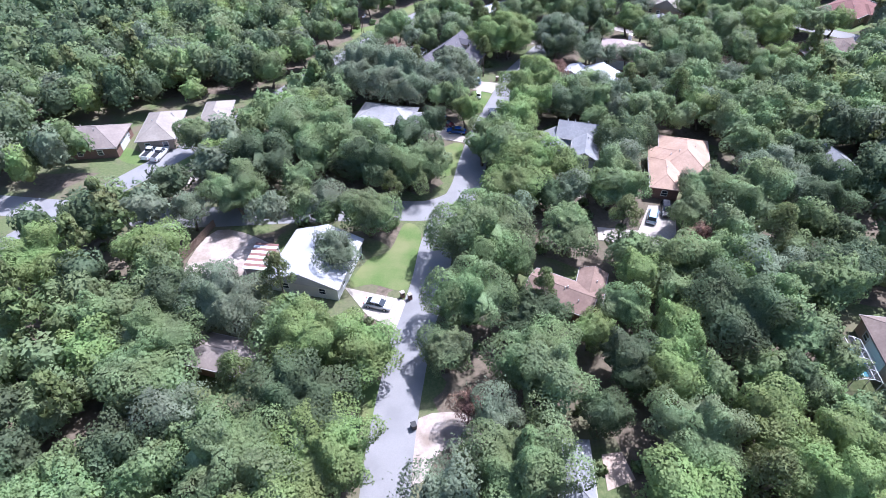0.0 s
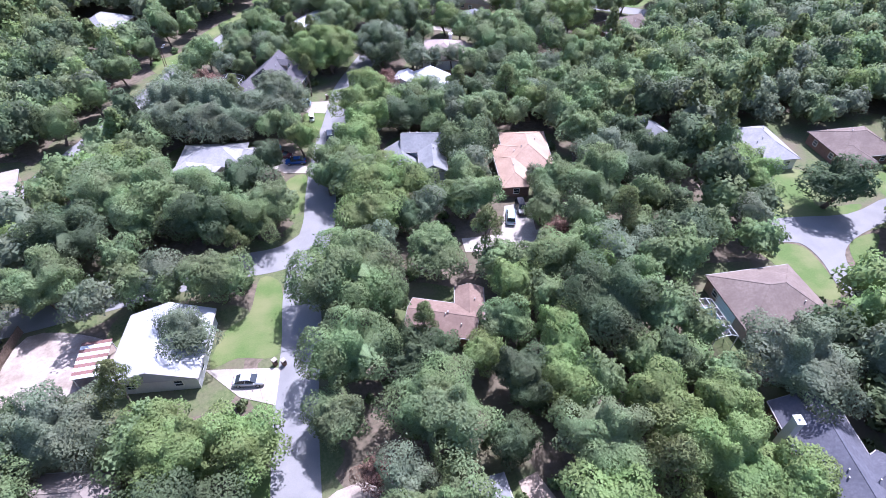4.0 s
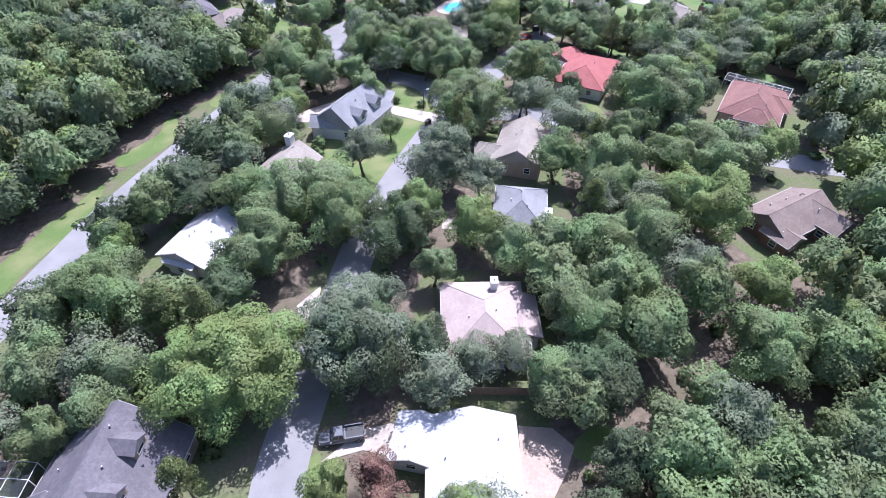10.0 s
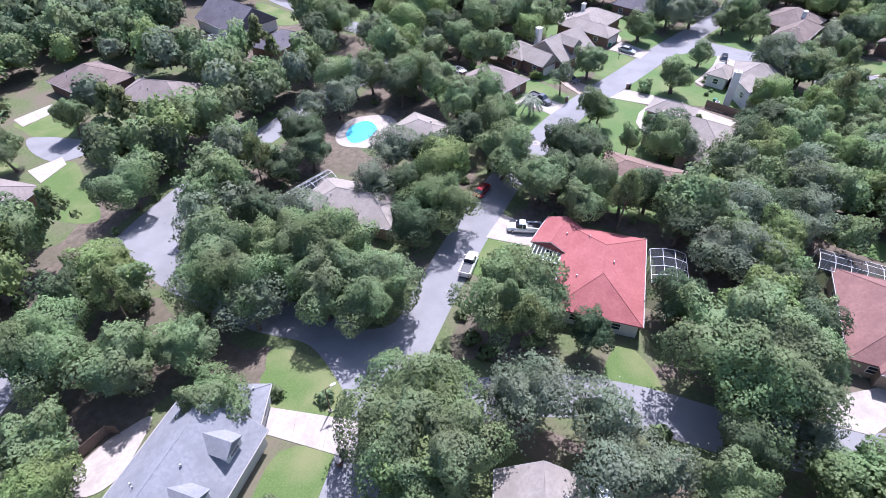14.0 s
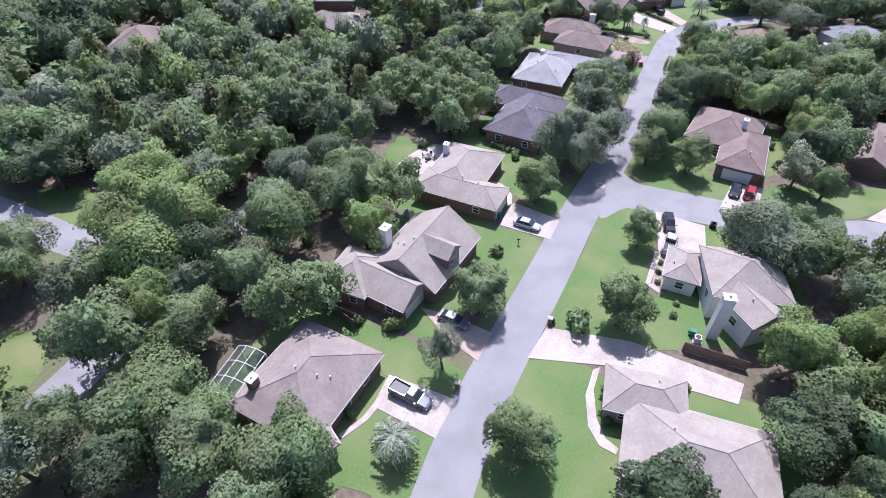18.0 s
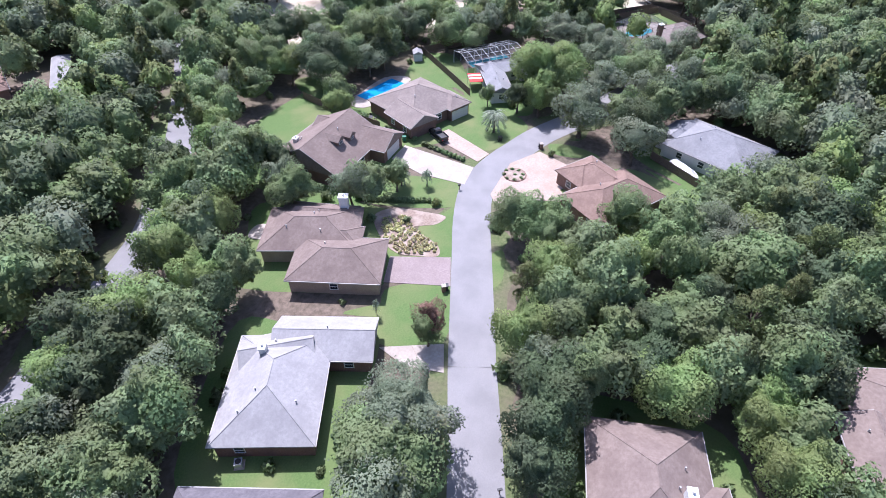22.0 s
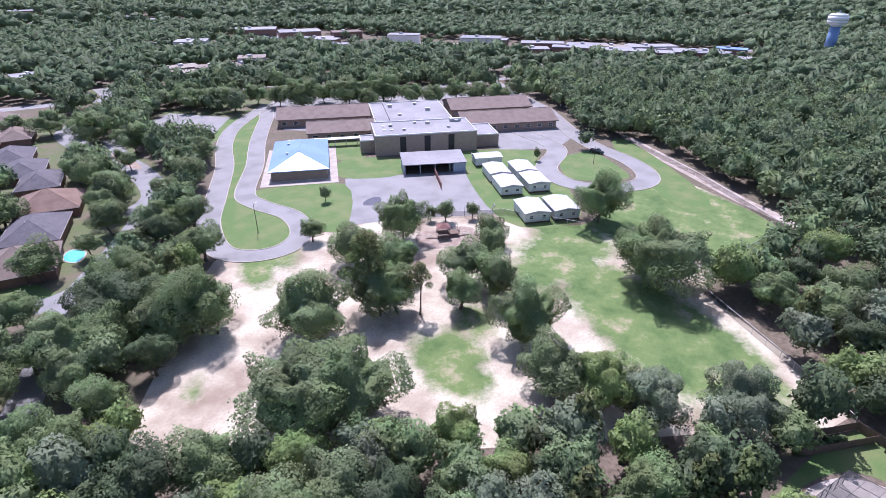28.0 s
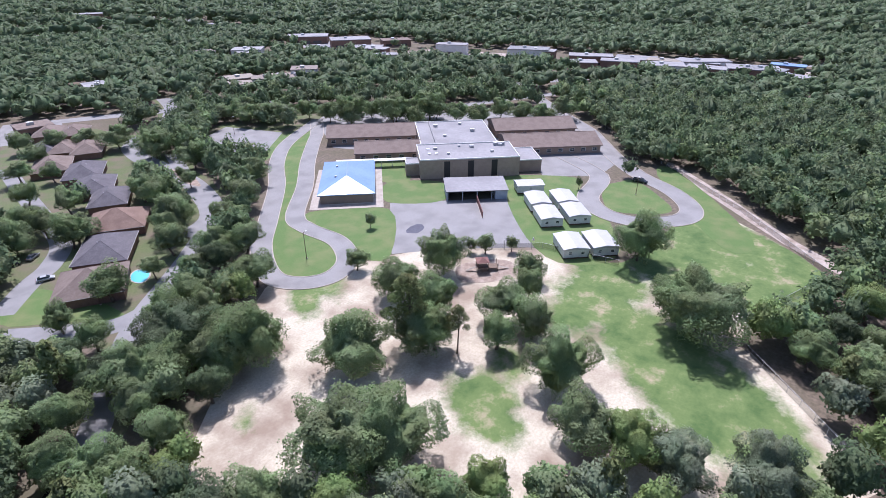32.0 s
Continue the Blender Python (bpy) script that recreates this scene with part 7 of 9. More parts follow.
def crown(seed, blobs, count, size, core=0.8, shape=3):
    """A crown from rounded boughs: leaf clumps over each and a rough dark heart inside."""
    rng = np.random.default_rng(seed)
    c = np.array([b[:3] for b in blobs])
    r = np.array([b[3] for b in blobs])
    which = rng.choice(len(r), count, p=r ** 2 / (r ** 2).sum())
    d = rng.normal(0, 1, (count, 3))
    d[:, 2] = np.abs(d[:, 2]) * np.where(rng.random(count) < 0.75, 1, -0.6)
    d /= np.linalg.norm(d, axis=1)[:, None]
    spots = c[which] + d * (r[which] * rng.uniform(0.8, 1.13, count))[:, None] * np.array([1, 1, 0.85])
    v, f = leaves(rng, spots, d, size, shape)
    heart = c.mean(0)
    out = spots - heart
    out /= np.linalg.norm(out, axis=1)[:, None] + 1e-6
    soft = d * 0.5 + out * 0.6 + rng.normal(0, 0.55, d.shape)
    tris = [tuple(q) for q in f.tolist()]
    vs, ns = [v], [np.repeat(soft, shape, 0)]
    k = len(v)
    if core:
        for ci, ri in zip(c, r):
            q = ICO[0] * ri * core * rng.uniform(0.8, 1.08, (len(ICO[0]), 1)) * np.array([1, 1, 0.8]) + ci
            vs.append(q)
            ns.append(ICO[0])
            tris += [tuple(t) for t in (ICO[1] + k).tolist()]
            k += len(q)
    nm = np.concatenate(ns)
    return np.concatenate(vs), tris, nm / (np.linalg.norm(nm, axis=1)[:, None] + 1e-9)


def canopy(seed, rx, z, up, down, count, size, lobes=14, rough=0.36, core=ICO2, feather=0.1, gaps=9, inner=0.78):
    """A crown grown as one uneven mass: broad boughs, smaller tufts and hollows in its outline, leaf clumps in its outer layer."""
    rng = np.random.default_rng(seed)
    wide = max(0.7, (rx / 4.7) ** 1.6)

    def bumps(n, low, high, k, top):
        c = rng.normal(0, 1, (n, 3))
        c[:, 2] = np.where(c[:, 2] < 0, c[:, 2] * 0.5, c[:, 2]) + top
        return c / np.linalg.norm(c, axis=1)[:, None], rng.uniform(low, high, n), k
    sets = [bumps(lobes, rough * 0.7, rough * 1.6, 15 * wide, 0.15), bumps(46, 0.04, 0.2, 70 * wide, 0.1), bumps(70, -0.09, 0.11, 190 * wide, 0.0), bumps(gaps, -0.4, -0.16, 26 * wide, 0.0)]

    def reach(d):
        rz = np.where(d[:, 2] > 0, up, down)
        r = 1 / np.sqrt((d[:, 0] ** 2 + d[:, 1] ** 2) / rx ** 2 + d[:, 2] ** 2 / rz ** 2)
        f = np.full(len(d), 0.65)
        for c, w, k in sets:
            f += np.exp(k * (d @ c.T - 1)) @ w
        return r * np.clip(f, 0.3, 1.16)

    def outward(d):
        t = np.cross(d, rng.normal(0, 1, d.shape))
        t /= np.linalg.norm(t, axis=1)[:, None] + 1e-9
        b = np.cross(d, t)
        r = reach(d)
        n = d.copy()
        for w in (t, b):
            q = d + w * 0.05
            q /= np.linalg.norm(q, axis=1)[:, None]
            n -= w * ((reach(q) - r) / 0.05 / r)[:, None]
        return n / np.linalg.norm(n, axis=1)[:, None], r
    d = rng.normal(0, 1, (count, 3))
    d[:, 2] = np.where(d[:, 2] < 0, d[:, 2] * np.where(rng.random(count) < 0.55, -1, 0.6), d[:, 2])
    d /= np.linalg.norm(d, axis=1)[:, None]
    n, r = outward(d)
    depth = 1.03 - np.abs(rng.normal(0, 0.09, count)) + np.where(rng.random(count) < 0.1, feather * rng.random(count), 0)
    spots = d * (r * depth)[:, None] + np.array([0, 0, z])
    v, f = leaves(rng, spots, n * 0.7 + np.array([0, 0, 0.35]), size)
    soft = n + d * 0.2 + rng.normal(0, 0.15, d.shape)
    cd = core[0] / np.linalg.norm(core[0], axis=1)[:, None]
    cn, cr = outward(cd)
    q = cd * (cr * inner)[:, None] + np.array([0, 0, z])
    tris = [tuple(t) for t in f.tolist()] + [tuple(t) for t in (core[1] + len(v)).tolist()]
    nm = np.concatenate([np.repeat(soft, 3, 0), cn])
    return np.concatenate([v, q]), tris, nm / (np.linalg.norm(nm, axis=1)[:, None] + 1e-9)


def soften(me, normals):
    """Shade the leaves with the rounded direction of their bough."""
    me.polygons.foreach_set("use_smooth", np.ones(len(me.polygons), bool))
    at = me.attributes.new("custom_normal", "FLOAT_VECTOR", "POINT")
    at.data.foreach_set("vector", np.ascontiguousarray(normals, dtype=np.float32).ravel())
    me.update()


def pine_blobs(seed):
    rng = np.random.default_rng(seed)
    out = []
    for i in range(15):
        h = 8.0 + 5.0 * i / 14
        q = 3.3 * (1 - i / 18) * rng.uniform(0.5, 1)
        a = i * 2.399
        out.append((math.cos(a) * q, math.sin(a) * q, h, rng.uniform(0.75, 1.15)))
    return out + [(0, 0, 13.4, 0.8)]


def trunk_geo(seed, h, r, limbs, spread, lean=0.08):
    rng = random.Random(seed)
    g = Geo()
    p, bend = Vector((0, 0, -0.2)), Vector((rng.uniform(-lean, lean), rng.uniform(-lean, lean), 0))
    for i in range(4):
        q = p + Vector((bend.x * h, bend.y * h, h * 0.27)) * (1 if i else 0.9)
        g.tube(p, q, r * (1 - 0.18 * i) * (1.25 if i == 0 else 1), r * (1 - 0.18 * (i + 1)), 7)
        p = q
    for i in range(limbs):
        a = i * 2 * math.pi / limbs + rng.uniform(-0.4, 0.4)
        s = Vector((bend.x * h * 2, bend.y * h * 2, h * rng.uniform(0.42, 0.7)))
        e = s + Vector((math.cos(a) * spread, math.sin(a) * spread, h * rng.uniform(0.22, 0.4)))
        mid = (s + e) / 2 + Vector((0, 0, 0.35))
        g.tube(s, mid, r * 0.42, r * 0.28, 5)
        g.tube(mid, e, r * 0.28, r * 0.1, 5)
    return g


def crown_mesh(name, arrays, material):
    me = bpy.data.meshes.new(name)
    me.from_pydata(arrays[0].tolist(), [], arrays[1])
    soften(me, arrays[2])
    me.materials.append(M[material])
    return me


def palm_mesh(name, fronds=46, h=4.2, long=2.3):
    rng = np.random.default_rng(5)
    v, f = [], []
    for i in range(fronds):
        a, up = i * 2.399, rng.uniform(-0.25, 0.95)
        d = np.array([math.cos(a), math.sin(a), 0])
        s = np.cross(d, [0, 0, 1])
        for j in range(6):
            t0, t1 = j / 6, (j + 1) / 6
            z = [h + long * (up * t - 1.0 * t * t) for t in (t0, t1)]
            for q in (-1, 1):
                k = len(v)
                v += [d * long * t0 + [0, 0, z[0]], d * long * t1 + [0, 0, z[1]], d * long * (t1 + 0.12) + s * q * 0.46 * (1 - t0 * 0.5) + [0, 0, z[1] - 0.16]]
                f.append((k, k + 1, k + 2))
    me = bpy.data.meshes.new(name)
    me.from_pydata([tuple(p) for p in v], [], f)
    me.materials.append(M["palm"])
    return me


# kind: crown meshes, trunk mesh, crown radius, height, label, category
OAK = [canopy(11 + i, 4.6, 5.2, 4.3 + 0.5 * (i % 3), 2.4, 7500, 0.165, 10 + 2 * (i % 3)) for i in range(6)]
GREY = [canopy(51 + i, 4.5, 5.4, 3.6, 1.9, 5500, 0.15, 14, 0.36, feather=0.3, gaps=20, inner=0.62) for i in range(3)]
PINE = [crown(91 + i, pine_blobs(95 + i), 3200, 0.24, 0.35, 4) for i in range(2)]
ROUND = [canopy(111 + i, 3.0, 3.7, 3.8, 2.5, 4200, 0.13, 9, 0.22) for i in range(3)]
BIG = [canopy(171 + i, 8.0, 6.0, 5.6, 3.4, 20000, 0.18, 38, 0.34, gaps=24) for i in range(3)]
BUSH = [canopy(131 + i, 1.08, 0.55, 0.95, 0.5, 420, 0.15, 8, 0.22) for i in range(2)]
FULL = [canopy(151 + i, 4.9, 4.9, 6.0, 4.7, 8500, 0.168, 16) for i in range(3)]
GRAND = [canopy(191 + i, 8.2, 7.0, 7.2, 6.4, 20000, 0.19, 38, 0.32, gaps=20) for i in range(2)]
KINDS = {
    "fulloak": ([crown_mesh("full_oak_crown", c, "oak") for c in FULL], trunk_geo(10, 6, 0.34, 6, 2.4).mesh("full_oak_trunk", "bark", True), 4.9, "dense spreading live oak leafed almost to the ground", "oak tree"),
    "oak": ([crown_mesh("oak_crown", c, "oak") for c in OAK], trunk_geo(1, 7, 0.34, 6, 2.6).mesh("oak_trunk", "bark", True), 4.7, "broad live oak with a dense dark green crown", "oak tree"),
    "deep": ([crown_mesh("deep_oak_crown", c, "deepleaf") for c in OAK[:4]], trunk_geo(12, 7, 0.34, 6, 2.6).mesh("deep_oak_trunk", "bark", True), 4.7, "broad shady oak with a deep dark green crown", "shade tree"),
    "lime": ([crown_mesh("laurel_crown", c, "lime") for c in OAK[1:4]], trunk_geo(2, 7, 0.3, 6, 2.4).mesh("laurel_trunk", "bark", True), 4.7, "broad tree with a bright yellowish green crown", "tree"),
    "grey": ([crown_mesh("grey_crown", c, "greyleaf") for c in GREY], trunk_geo(3, 7, 0.3, 7, 2.8).mesh("mossy_trunk", "bark", True), 4.4, "open grey-green tree hung with moss", "tree"),
    "dark": ([crown_mesh("magnolia_crown", c, "darkleaf") for c in ROUND], trunk_geo(4, 5, 0.22, 5, 1.5).mesh("magnolia_trunk", "bark", True), 3.1, "dense dark glossy-leaved yard tree", "tree"),
    "round": ([crown_mesh("yard_crown", c, "oak") for c in ROUND], trunk_geo(5, 5, 0.2, 5, 1.5).mesh("yard_trunk", "bark", True), 3.1, "rounded young oak standing on a lawn", "tree"),
    "bloom": ([crown_mesh("myrtle_crown", ROUND[1], "bloom")], trunk_geo(6, 4, 0.15, 6, 1.6).mesh("myrtle_trunk", "bark", True), 3.1, "crape myrtle covered in white blossom", "crape myrtle"),
    "redtree": ([crown_mesh("red_crown", GREY[0], "redleaf")], trunk_geo(7, 6, 0.22, 7, 2.2).mesh("red_trunk", "bark", True), 4.4, "tree with sparse reddish brown leaves", "tree"),
    "pine": ([crown_mesh("pine_crown", c, "pine") for c in PINE], trunk_geo(8, 13, 0.24, 5, 1.4, 0.012).mesh("pine_trunk", "bark", True), 3.0, "tall slash pine with tufted needles", "pine tree"),
    "palm": ([palm_mesh("palm_crown")], trunk_geo(9, 4.2, 0.22, 0, 0).mesh("palm_trunk", "bark", True), 2.3, "short palm with arching grey-green fronds", "palm tree"),
    "bush": ([crown_mesh("bush_leaves", c, "oak") for c in BUSH], None, 1.05, "clipped rounded green shrub", "shrub"),
    "limebush": ([crown_mesh("lime_bush_leaves", BUSH[0], "lime")], None, 1.05, "bright green rounded garden shrub", "shrub"),
}
GREAT = {"deep": [crown_mesh("great_deep_crown", c, "deepleaf") for c in BIG[1:]], "oak": [crown_mesh("great_oak_crown", c, "oak") for c in BIG], "lime": [crown_mesh("great_laurel_crown", c, "lime") for c in BIG], "grey": [crown_mesh("great_grey_crown", BIG[1], "greyleaf")], "fulloak": [crown_mesh("great_full_crown", c, "oak") for c in GRAND]}
TREES = []


def tree(kind, x, y, r):
    """One tree or shrub of crown radius r, with its own turn and proportions."""
    crowns, trunk, r0, label, category = KINDS[kind]
    rng = random.Random(int(x * 31 + y * 17))
    if r > 6.3 and kind in GREAT:
        crowns, r0 = GREAT[kind], 8.0
    s = r / r0
    sz = s * rng.uniform(0.9, 1.15) if kind in ("bush", "limebush") else (0.55 + 0.45 * s) * rng.uniform(0.92, 1.12)
    name = "shrub" if trunk is None else category.replace(" ", "_")
    e = thing(name, pose(x, y, 0, 0, 0, rng.uniform(0, 360)) @ Matrix.Diagonal((s, s, sz, 1)), label, category, category + "s")
    if trunk is not None:
        part("trunk", trunk, None, e)
    part("crown", crowns[rng.randrange(len(crowns))], None, e)
    TREES.append((x, y, r))

for k, x, y, r in (("lime", -11.7, 48, 5.2), ("lime", -18, 48.3, 6.8), ("lime", -14.7, 32.1, 7.1), ("oak", -25.8, 31.4, 7.3), ("oak", 3.9, 56.8, 6.5), ("oak", 6.4, 71.6, 8.2), ("oak", 13.2, 43.7, 7.6), ("oak", 9.2, 29.7, 7.2), ("oak", 0.3, 48.2, 4.4), ("oak", -55.1, 108.3, 5.3), ("grey", -17.8, 68.9, 4.3), ("oak", -13.9, 79.5, 5.7), ("grey", -48.1, 81.8, 4.8), ("lime", -50.7, 69.9, 5.8), ("lime", -68.2, 67.6, 7.5), ("lime", 34.7, 52, 4.2), ("oak", 22.7, 74.5, 6), ("redtree", 3.2, 39.7, 2.6), ("lime", 22.5, 128.6, 7.7), ("oak", -6.6, 94.2, 6.6), ("oak", -16.3, 99.3, 7.6), ("lime", 18.6, 94.7, 7.9), ("oak", 35.1, 90.3, 5), ("oak", 40, 106.7, 5.7)):
    tree(k, x, y, r)
for k, x, y, r in (("oak", 10.6, 108.9, 4.4), ("redtree", 45.7, 72.8, 2.6), ("lime", 32.9, 48.5, 3.9), ("oak", 46.6, 80, 3.9), ("oak", 6.5, 71.1, 7.9), ("grey", 64.2, 89.5, 5.8), ("grey", -20.3, 138, 6.1), ("grey", -9.8, 132.5, 6.1), ("grey", 3.8, 138, 6.4), ("lime", 22.2, 51.9, 3.5), ("grey", -19.7, 71.4, 3.4), ("lime", 22.9, 121.8, 5.5), ("lime", 5.9, 119.9, 3.6), ("grey", -8.8, 131.9, 7.5), ("grey", 3.5, 136.5, 6.3), ("lime", 20.3, 160.4, 7.7), ("grey", 34, 160.7, 7.4), ("grey", 40.3, 131.9, 4.3), ("oak", 40.5, 104.9, 6.1), ("oak", 13.6, 101.5, 6.1), ("grey", 49.8, 90.3, 2.4), ("redtree", 31.3, 142.7, 2.6), ("oak", 25.7, 95.3, 4), ("grey", 37.3, 95.1, 4.8)):
    tree(k, x, y, r)
for k, x, y, r in (("grey", 3.9, 143.3, 5.2), ("lime", 17.3, 160.5, 8.2), ("grey", 34.7, 162.2, 7.4), ("lime", 24.1, 133.9, 3.9), ("redtree", 30.9, 139.4, 2.9), ("lime", 38.5, 133.5, 3.7), ("grey", 48, 152.2, 3.6), ("grey", 53.3, 151.4, 3.6), ("bloom", 22.6, 122.1, 4.7), ("lime", 26.2, 143, 3.1), ("grey", 4.6, 134.6, 4.7), ("oak", -4, 171.4, 5), ("grey", 48.8, 203.7, 4.8), ("round", 58.2, 213.6, 3.1), ("oak", 75.9, 208.4, 7.3), ("grey", 60.2, 193.5, 6), ("grey", 66.9, 187.3, 4.5), ("oak", 99.7, 222.7, 6.3), ("dark", 103.2, 213.1, 3.3), ("dark", 117, 210, 4.8), ("oak", 115.1, 196, 9.1), ("limebush", 43.1, 207.9, 1.2), ("bush", 70.3, 225.6, 1.3), ("bush", 65.2, 229.7, 1.2)):
    tree(k, x, y, r)
for k, x, y, r in (("oak", 39, 192.7, 6.3), ("lime", 52.9, 182.8, 4.7), ("lime", 60.5, 178.3, 2.9), ("grey", 91.2, 197.2, 4.9), ("grey", 88.1, 210.2, 4.9), ("bush", 43.5, 217.6, 1.7), ("oak", 82.8, 186.5, 5), ("oak", 96.7, 222.4, 7), ("lime", 78.6, 215.7, 5.1), ("oak", 115.3, 199.2, 9.1), ("oak", 100.9, 246.3, 6.6), ("round", 148, 257.8, 3.8), ("dark", 152, 241.6, 5.3), ("oak", 118.8, 251.4, 6), ("oak", 82.3, 234.8, 5.9), ("oak", 76.3, 245.9, 6.9), ("oak", 67, 253.3, 6.2), ("grey", 89.8, 209.3, 4.9), ("grey", 93.9, 202.4, 4.8), ("grey", 113.4, 188.2, 3.4), ("round", 148, 255.8, 3.9), ("round", 174, 257.4, 4.3), ("round", 192.5, 263.3, 2.8), ("round", 190.8, 283, 4.4)):
    tree(k, x, y, r)
for k, x, y, r in (("grey", 211.6, 281.5, 5.9), ("grey", 222.5, 290.4, 5.8), ("oak", 221.1, 273, 4.6), ("round", 218.7, 265.9, 3.7), ("bloom", 226.6, 248.7, 3.6), ("round", 162.7, 273.7, 4.2), ("grey", 151.7, 271.3, 2.8), ("palm", 139, 267.5, 2.6), ("limebush", 152.4, 281.1, 1.5), ("oak", 148.6, 239, 4.2), ("oak", 144.9, 244.2, 2.4), ("oak", 126.3, 262.5, 4.5), ("grey", 197.3, 245.8, 6.3), ("lime", 140.4, 318.6, 10.4), ("oak", 130, 274.4, 5.4), ("grey", 150.6, 234.5, 2.4), ("bush", 141.8, 246, 1.3), ("bush", 132.8, 274.1, 1.2), ("bush", 138.8, 275.7, 1.1), ("round", 163.6, 274.5, 4), ("round", 174.4, 257, 3.7), ("bush", 170.2, 261.6, 2.4), ("round", 191.2, 263, 2.8), ("round", 192, 283, 3.9)):
    tree(k, x, y, r)
for k, x, y, r in (("grey", 205.6, 285.2, 6.4), ("grey", 234, 292.7, 6.4), ("round", 218, 265.4, 3.7), ("round", 225.5, 274.1, 4), ("oak", 215.5, 272.8, 3.7), ("bloom", 226.1, 248.7, 4.2), ("round", 224.4, 243.7, 3.1), ("bush", 174.9, 279.5, 1.3), ("grey", 198.4, 248.5, 5), ("oak", 199.3, 241.4, 6.2), ("lime", 179.7, 237.2, 5), ("bush", 183.3, 259.6, 1.3), ("limebush", 153, 280.8, 1.5), ("oak", 166.3, 304.4, 6.9), ("bush", 201, 294.5, 1.1), ("bush", 180.9, 251.9, 0.7), ("bush", 183.4, 252.5, 0.6), ("bush", 190.3, 258.2, 0.6), ("bush", 188, 257.5, 0.6), ("bush", 185.8, 256.6, 0.6), ("grey", 203.6, 284, 6.4), ("oak", 229.1, 292.6, 6), ("round", 215.9, 273.2, 3.6), ("round", 225.8, 243.4, 2.9)):
    tree(k, x, y, r)
for k, x, y, r in (("bush", 227.7, 227.6, 2), ("round", 190.7, 282.6, 3.6), ("oak", 199.9, 249.9, 4.6), ("oak", 203.9, 243.5, 4.1), ("oak", 202.9, 238.9, 4), ("bush", 200.2, 294, 1.1), ("round", 248.6, 294.5, 2.5), ("bush", 227.7, 300.7, 0.7), ("redtree", 250.1, 294.9, 2.4), ("round", 281.2, 311.4, 3), ("palm", 284.5, 306.6, 1), ("palm", 307.5, 299, 2.6), ("oak", 274.4, 287.6, 4.9), ("lime", 326, 291.3, 8.7), ("oak", 269.9, 325.9, 4.4), ("grey", 310.8, 280.9, 6), ("oak", 279.7, 270.9, 4.1), ("bush", 271.9, 312.7, 1), ("round", 318.5, 303.1, 2), ("limebush", 279.3, 303.2, 1), ("palm", 283.2, 311.3, 1.7), ("bush", 275.1, 323.1, 1.3), ("lime", 263.9, 280.1, 4.2), ("lime", 269.8, 268, 4)):
    tree(k, x, y, r)
for k, x, y, r in (("bush", 277.4, 317.1, 1.7), ("bush", 273.3, 306.7, 0.9), ("bush", 252.5, 309.4, 0.7), ("palm", 251.8, 303.5, 0.5), ("fulloak", 375.2, 367.7, 8.7), ("fulloak", 354.5, 352.9, 9.7), ("fulloak", 359.6, 345.6, 8.6), ("lime", 358.3, 348.6, 5.2), ("fulloak", 429.1, 304.6, 11.1), ("fulloak", 434.5, 308.9, 7.3), ("fulloak", 459.4, 326.1, 8.1), ("fulloak", 393.9, 326.3, 7.1), ("fulloak", 381.6, 317.3, 6), ("round", 410.6, 395.4, 3.8), ("fulloak", 422.3, 372.6, 7.1), ("fulloak", 405.8, 376.8, 6.3), ("fulloak", 403.8, 363.9, 6.3), ("fulloak", 388.4, 358.8, 6.7), ("oak", 409.4, 347.5, 6.1), ("fulloak", 407, 338.2, 5.6), ("round", 439.2, 367.6, 3.4), ("round", 437.7, 372, 2), ("fulloak", 431.6, 349.7, 4.2), ("round", 444.8, 361.3, 2.2)):
    tree(k, x, y, r)
for k, x, y, r in (("lime", 360.5, 326.9, 4.9), ("lime", 381.8, 308.7, 6.5), ("grey", 380.7, 300.8, 6.6), ("grey", 386.6, 286.8, 6.5), ("fulloak", 338.7, 357, 5.7), ("lime", 345.5, 346.6, 4.7), ("round", 435.3, 409.7, 2), ("fulloak", 366.2, 389.5, 8), ("pine", 388.7, 362.1, 5.3), ("oak", 391.3, 356, 5.3), ("pine", 392.9, 351, 2.8), ("oak", 399, 343.9, 4.9), ("oak", 421.6, 345.9, 4.2), ("fulloak", 330.4, 377.6, 5.6), ("fulloak", 358.7, 392.5, 5.9), ("round", 506.2, 360.6, 1.5), ("fulloak", 441.9, 538.8, 8.8), ("fulloak", 397.2, 462.5, 7.2), ("round", 363.6, 441.1, 6.2), ("fulloak", 376.8, 482.2, 6.2), ("oak", 510.9, 559.3, 7), ("oak", 511.9, 543.2, 6.8), ("oak", 512.9, 527.7, 6.7), ("oak", 529.6, 528, 7)):
    tree(k, x, y, r)
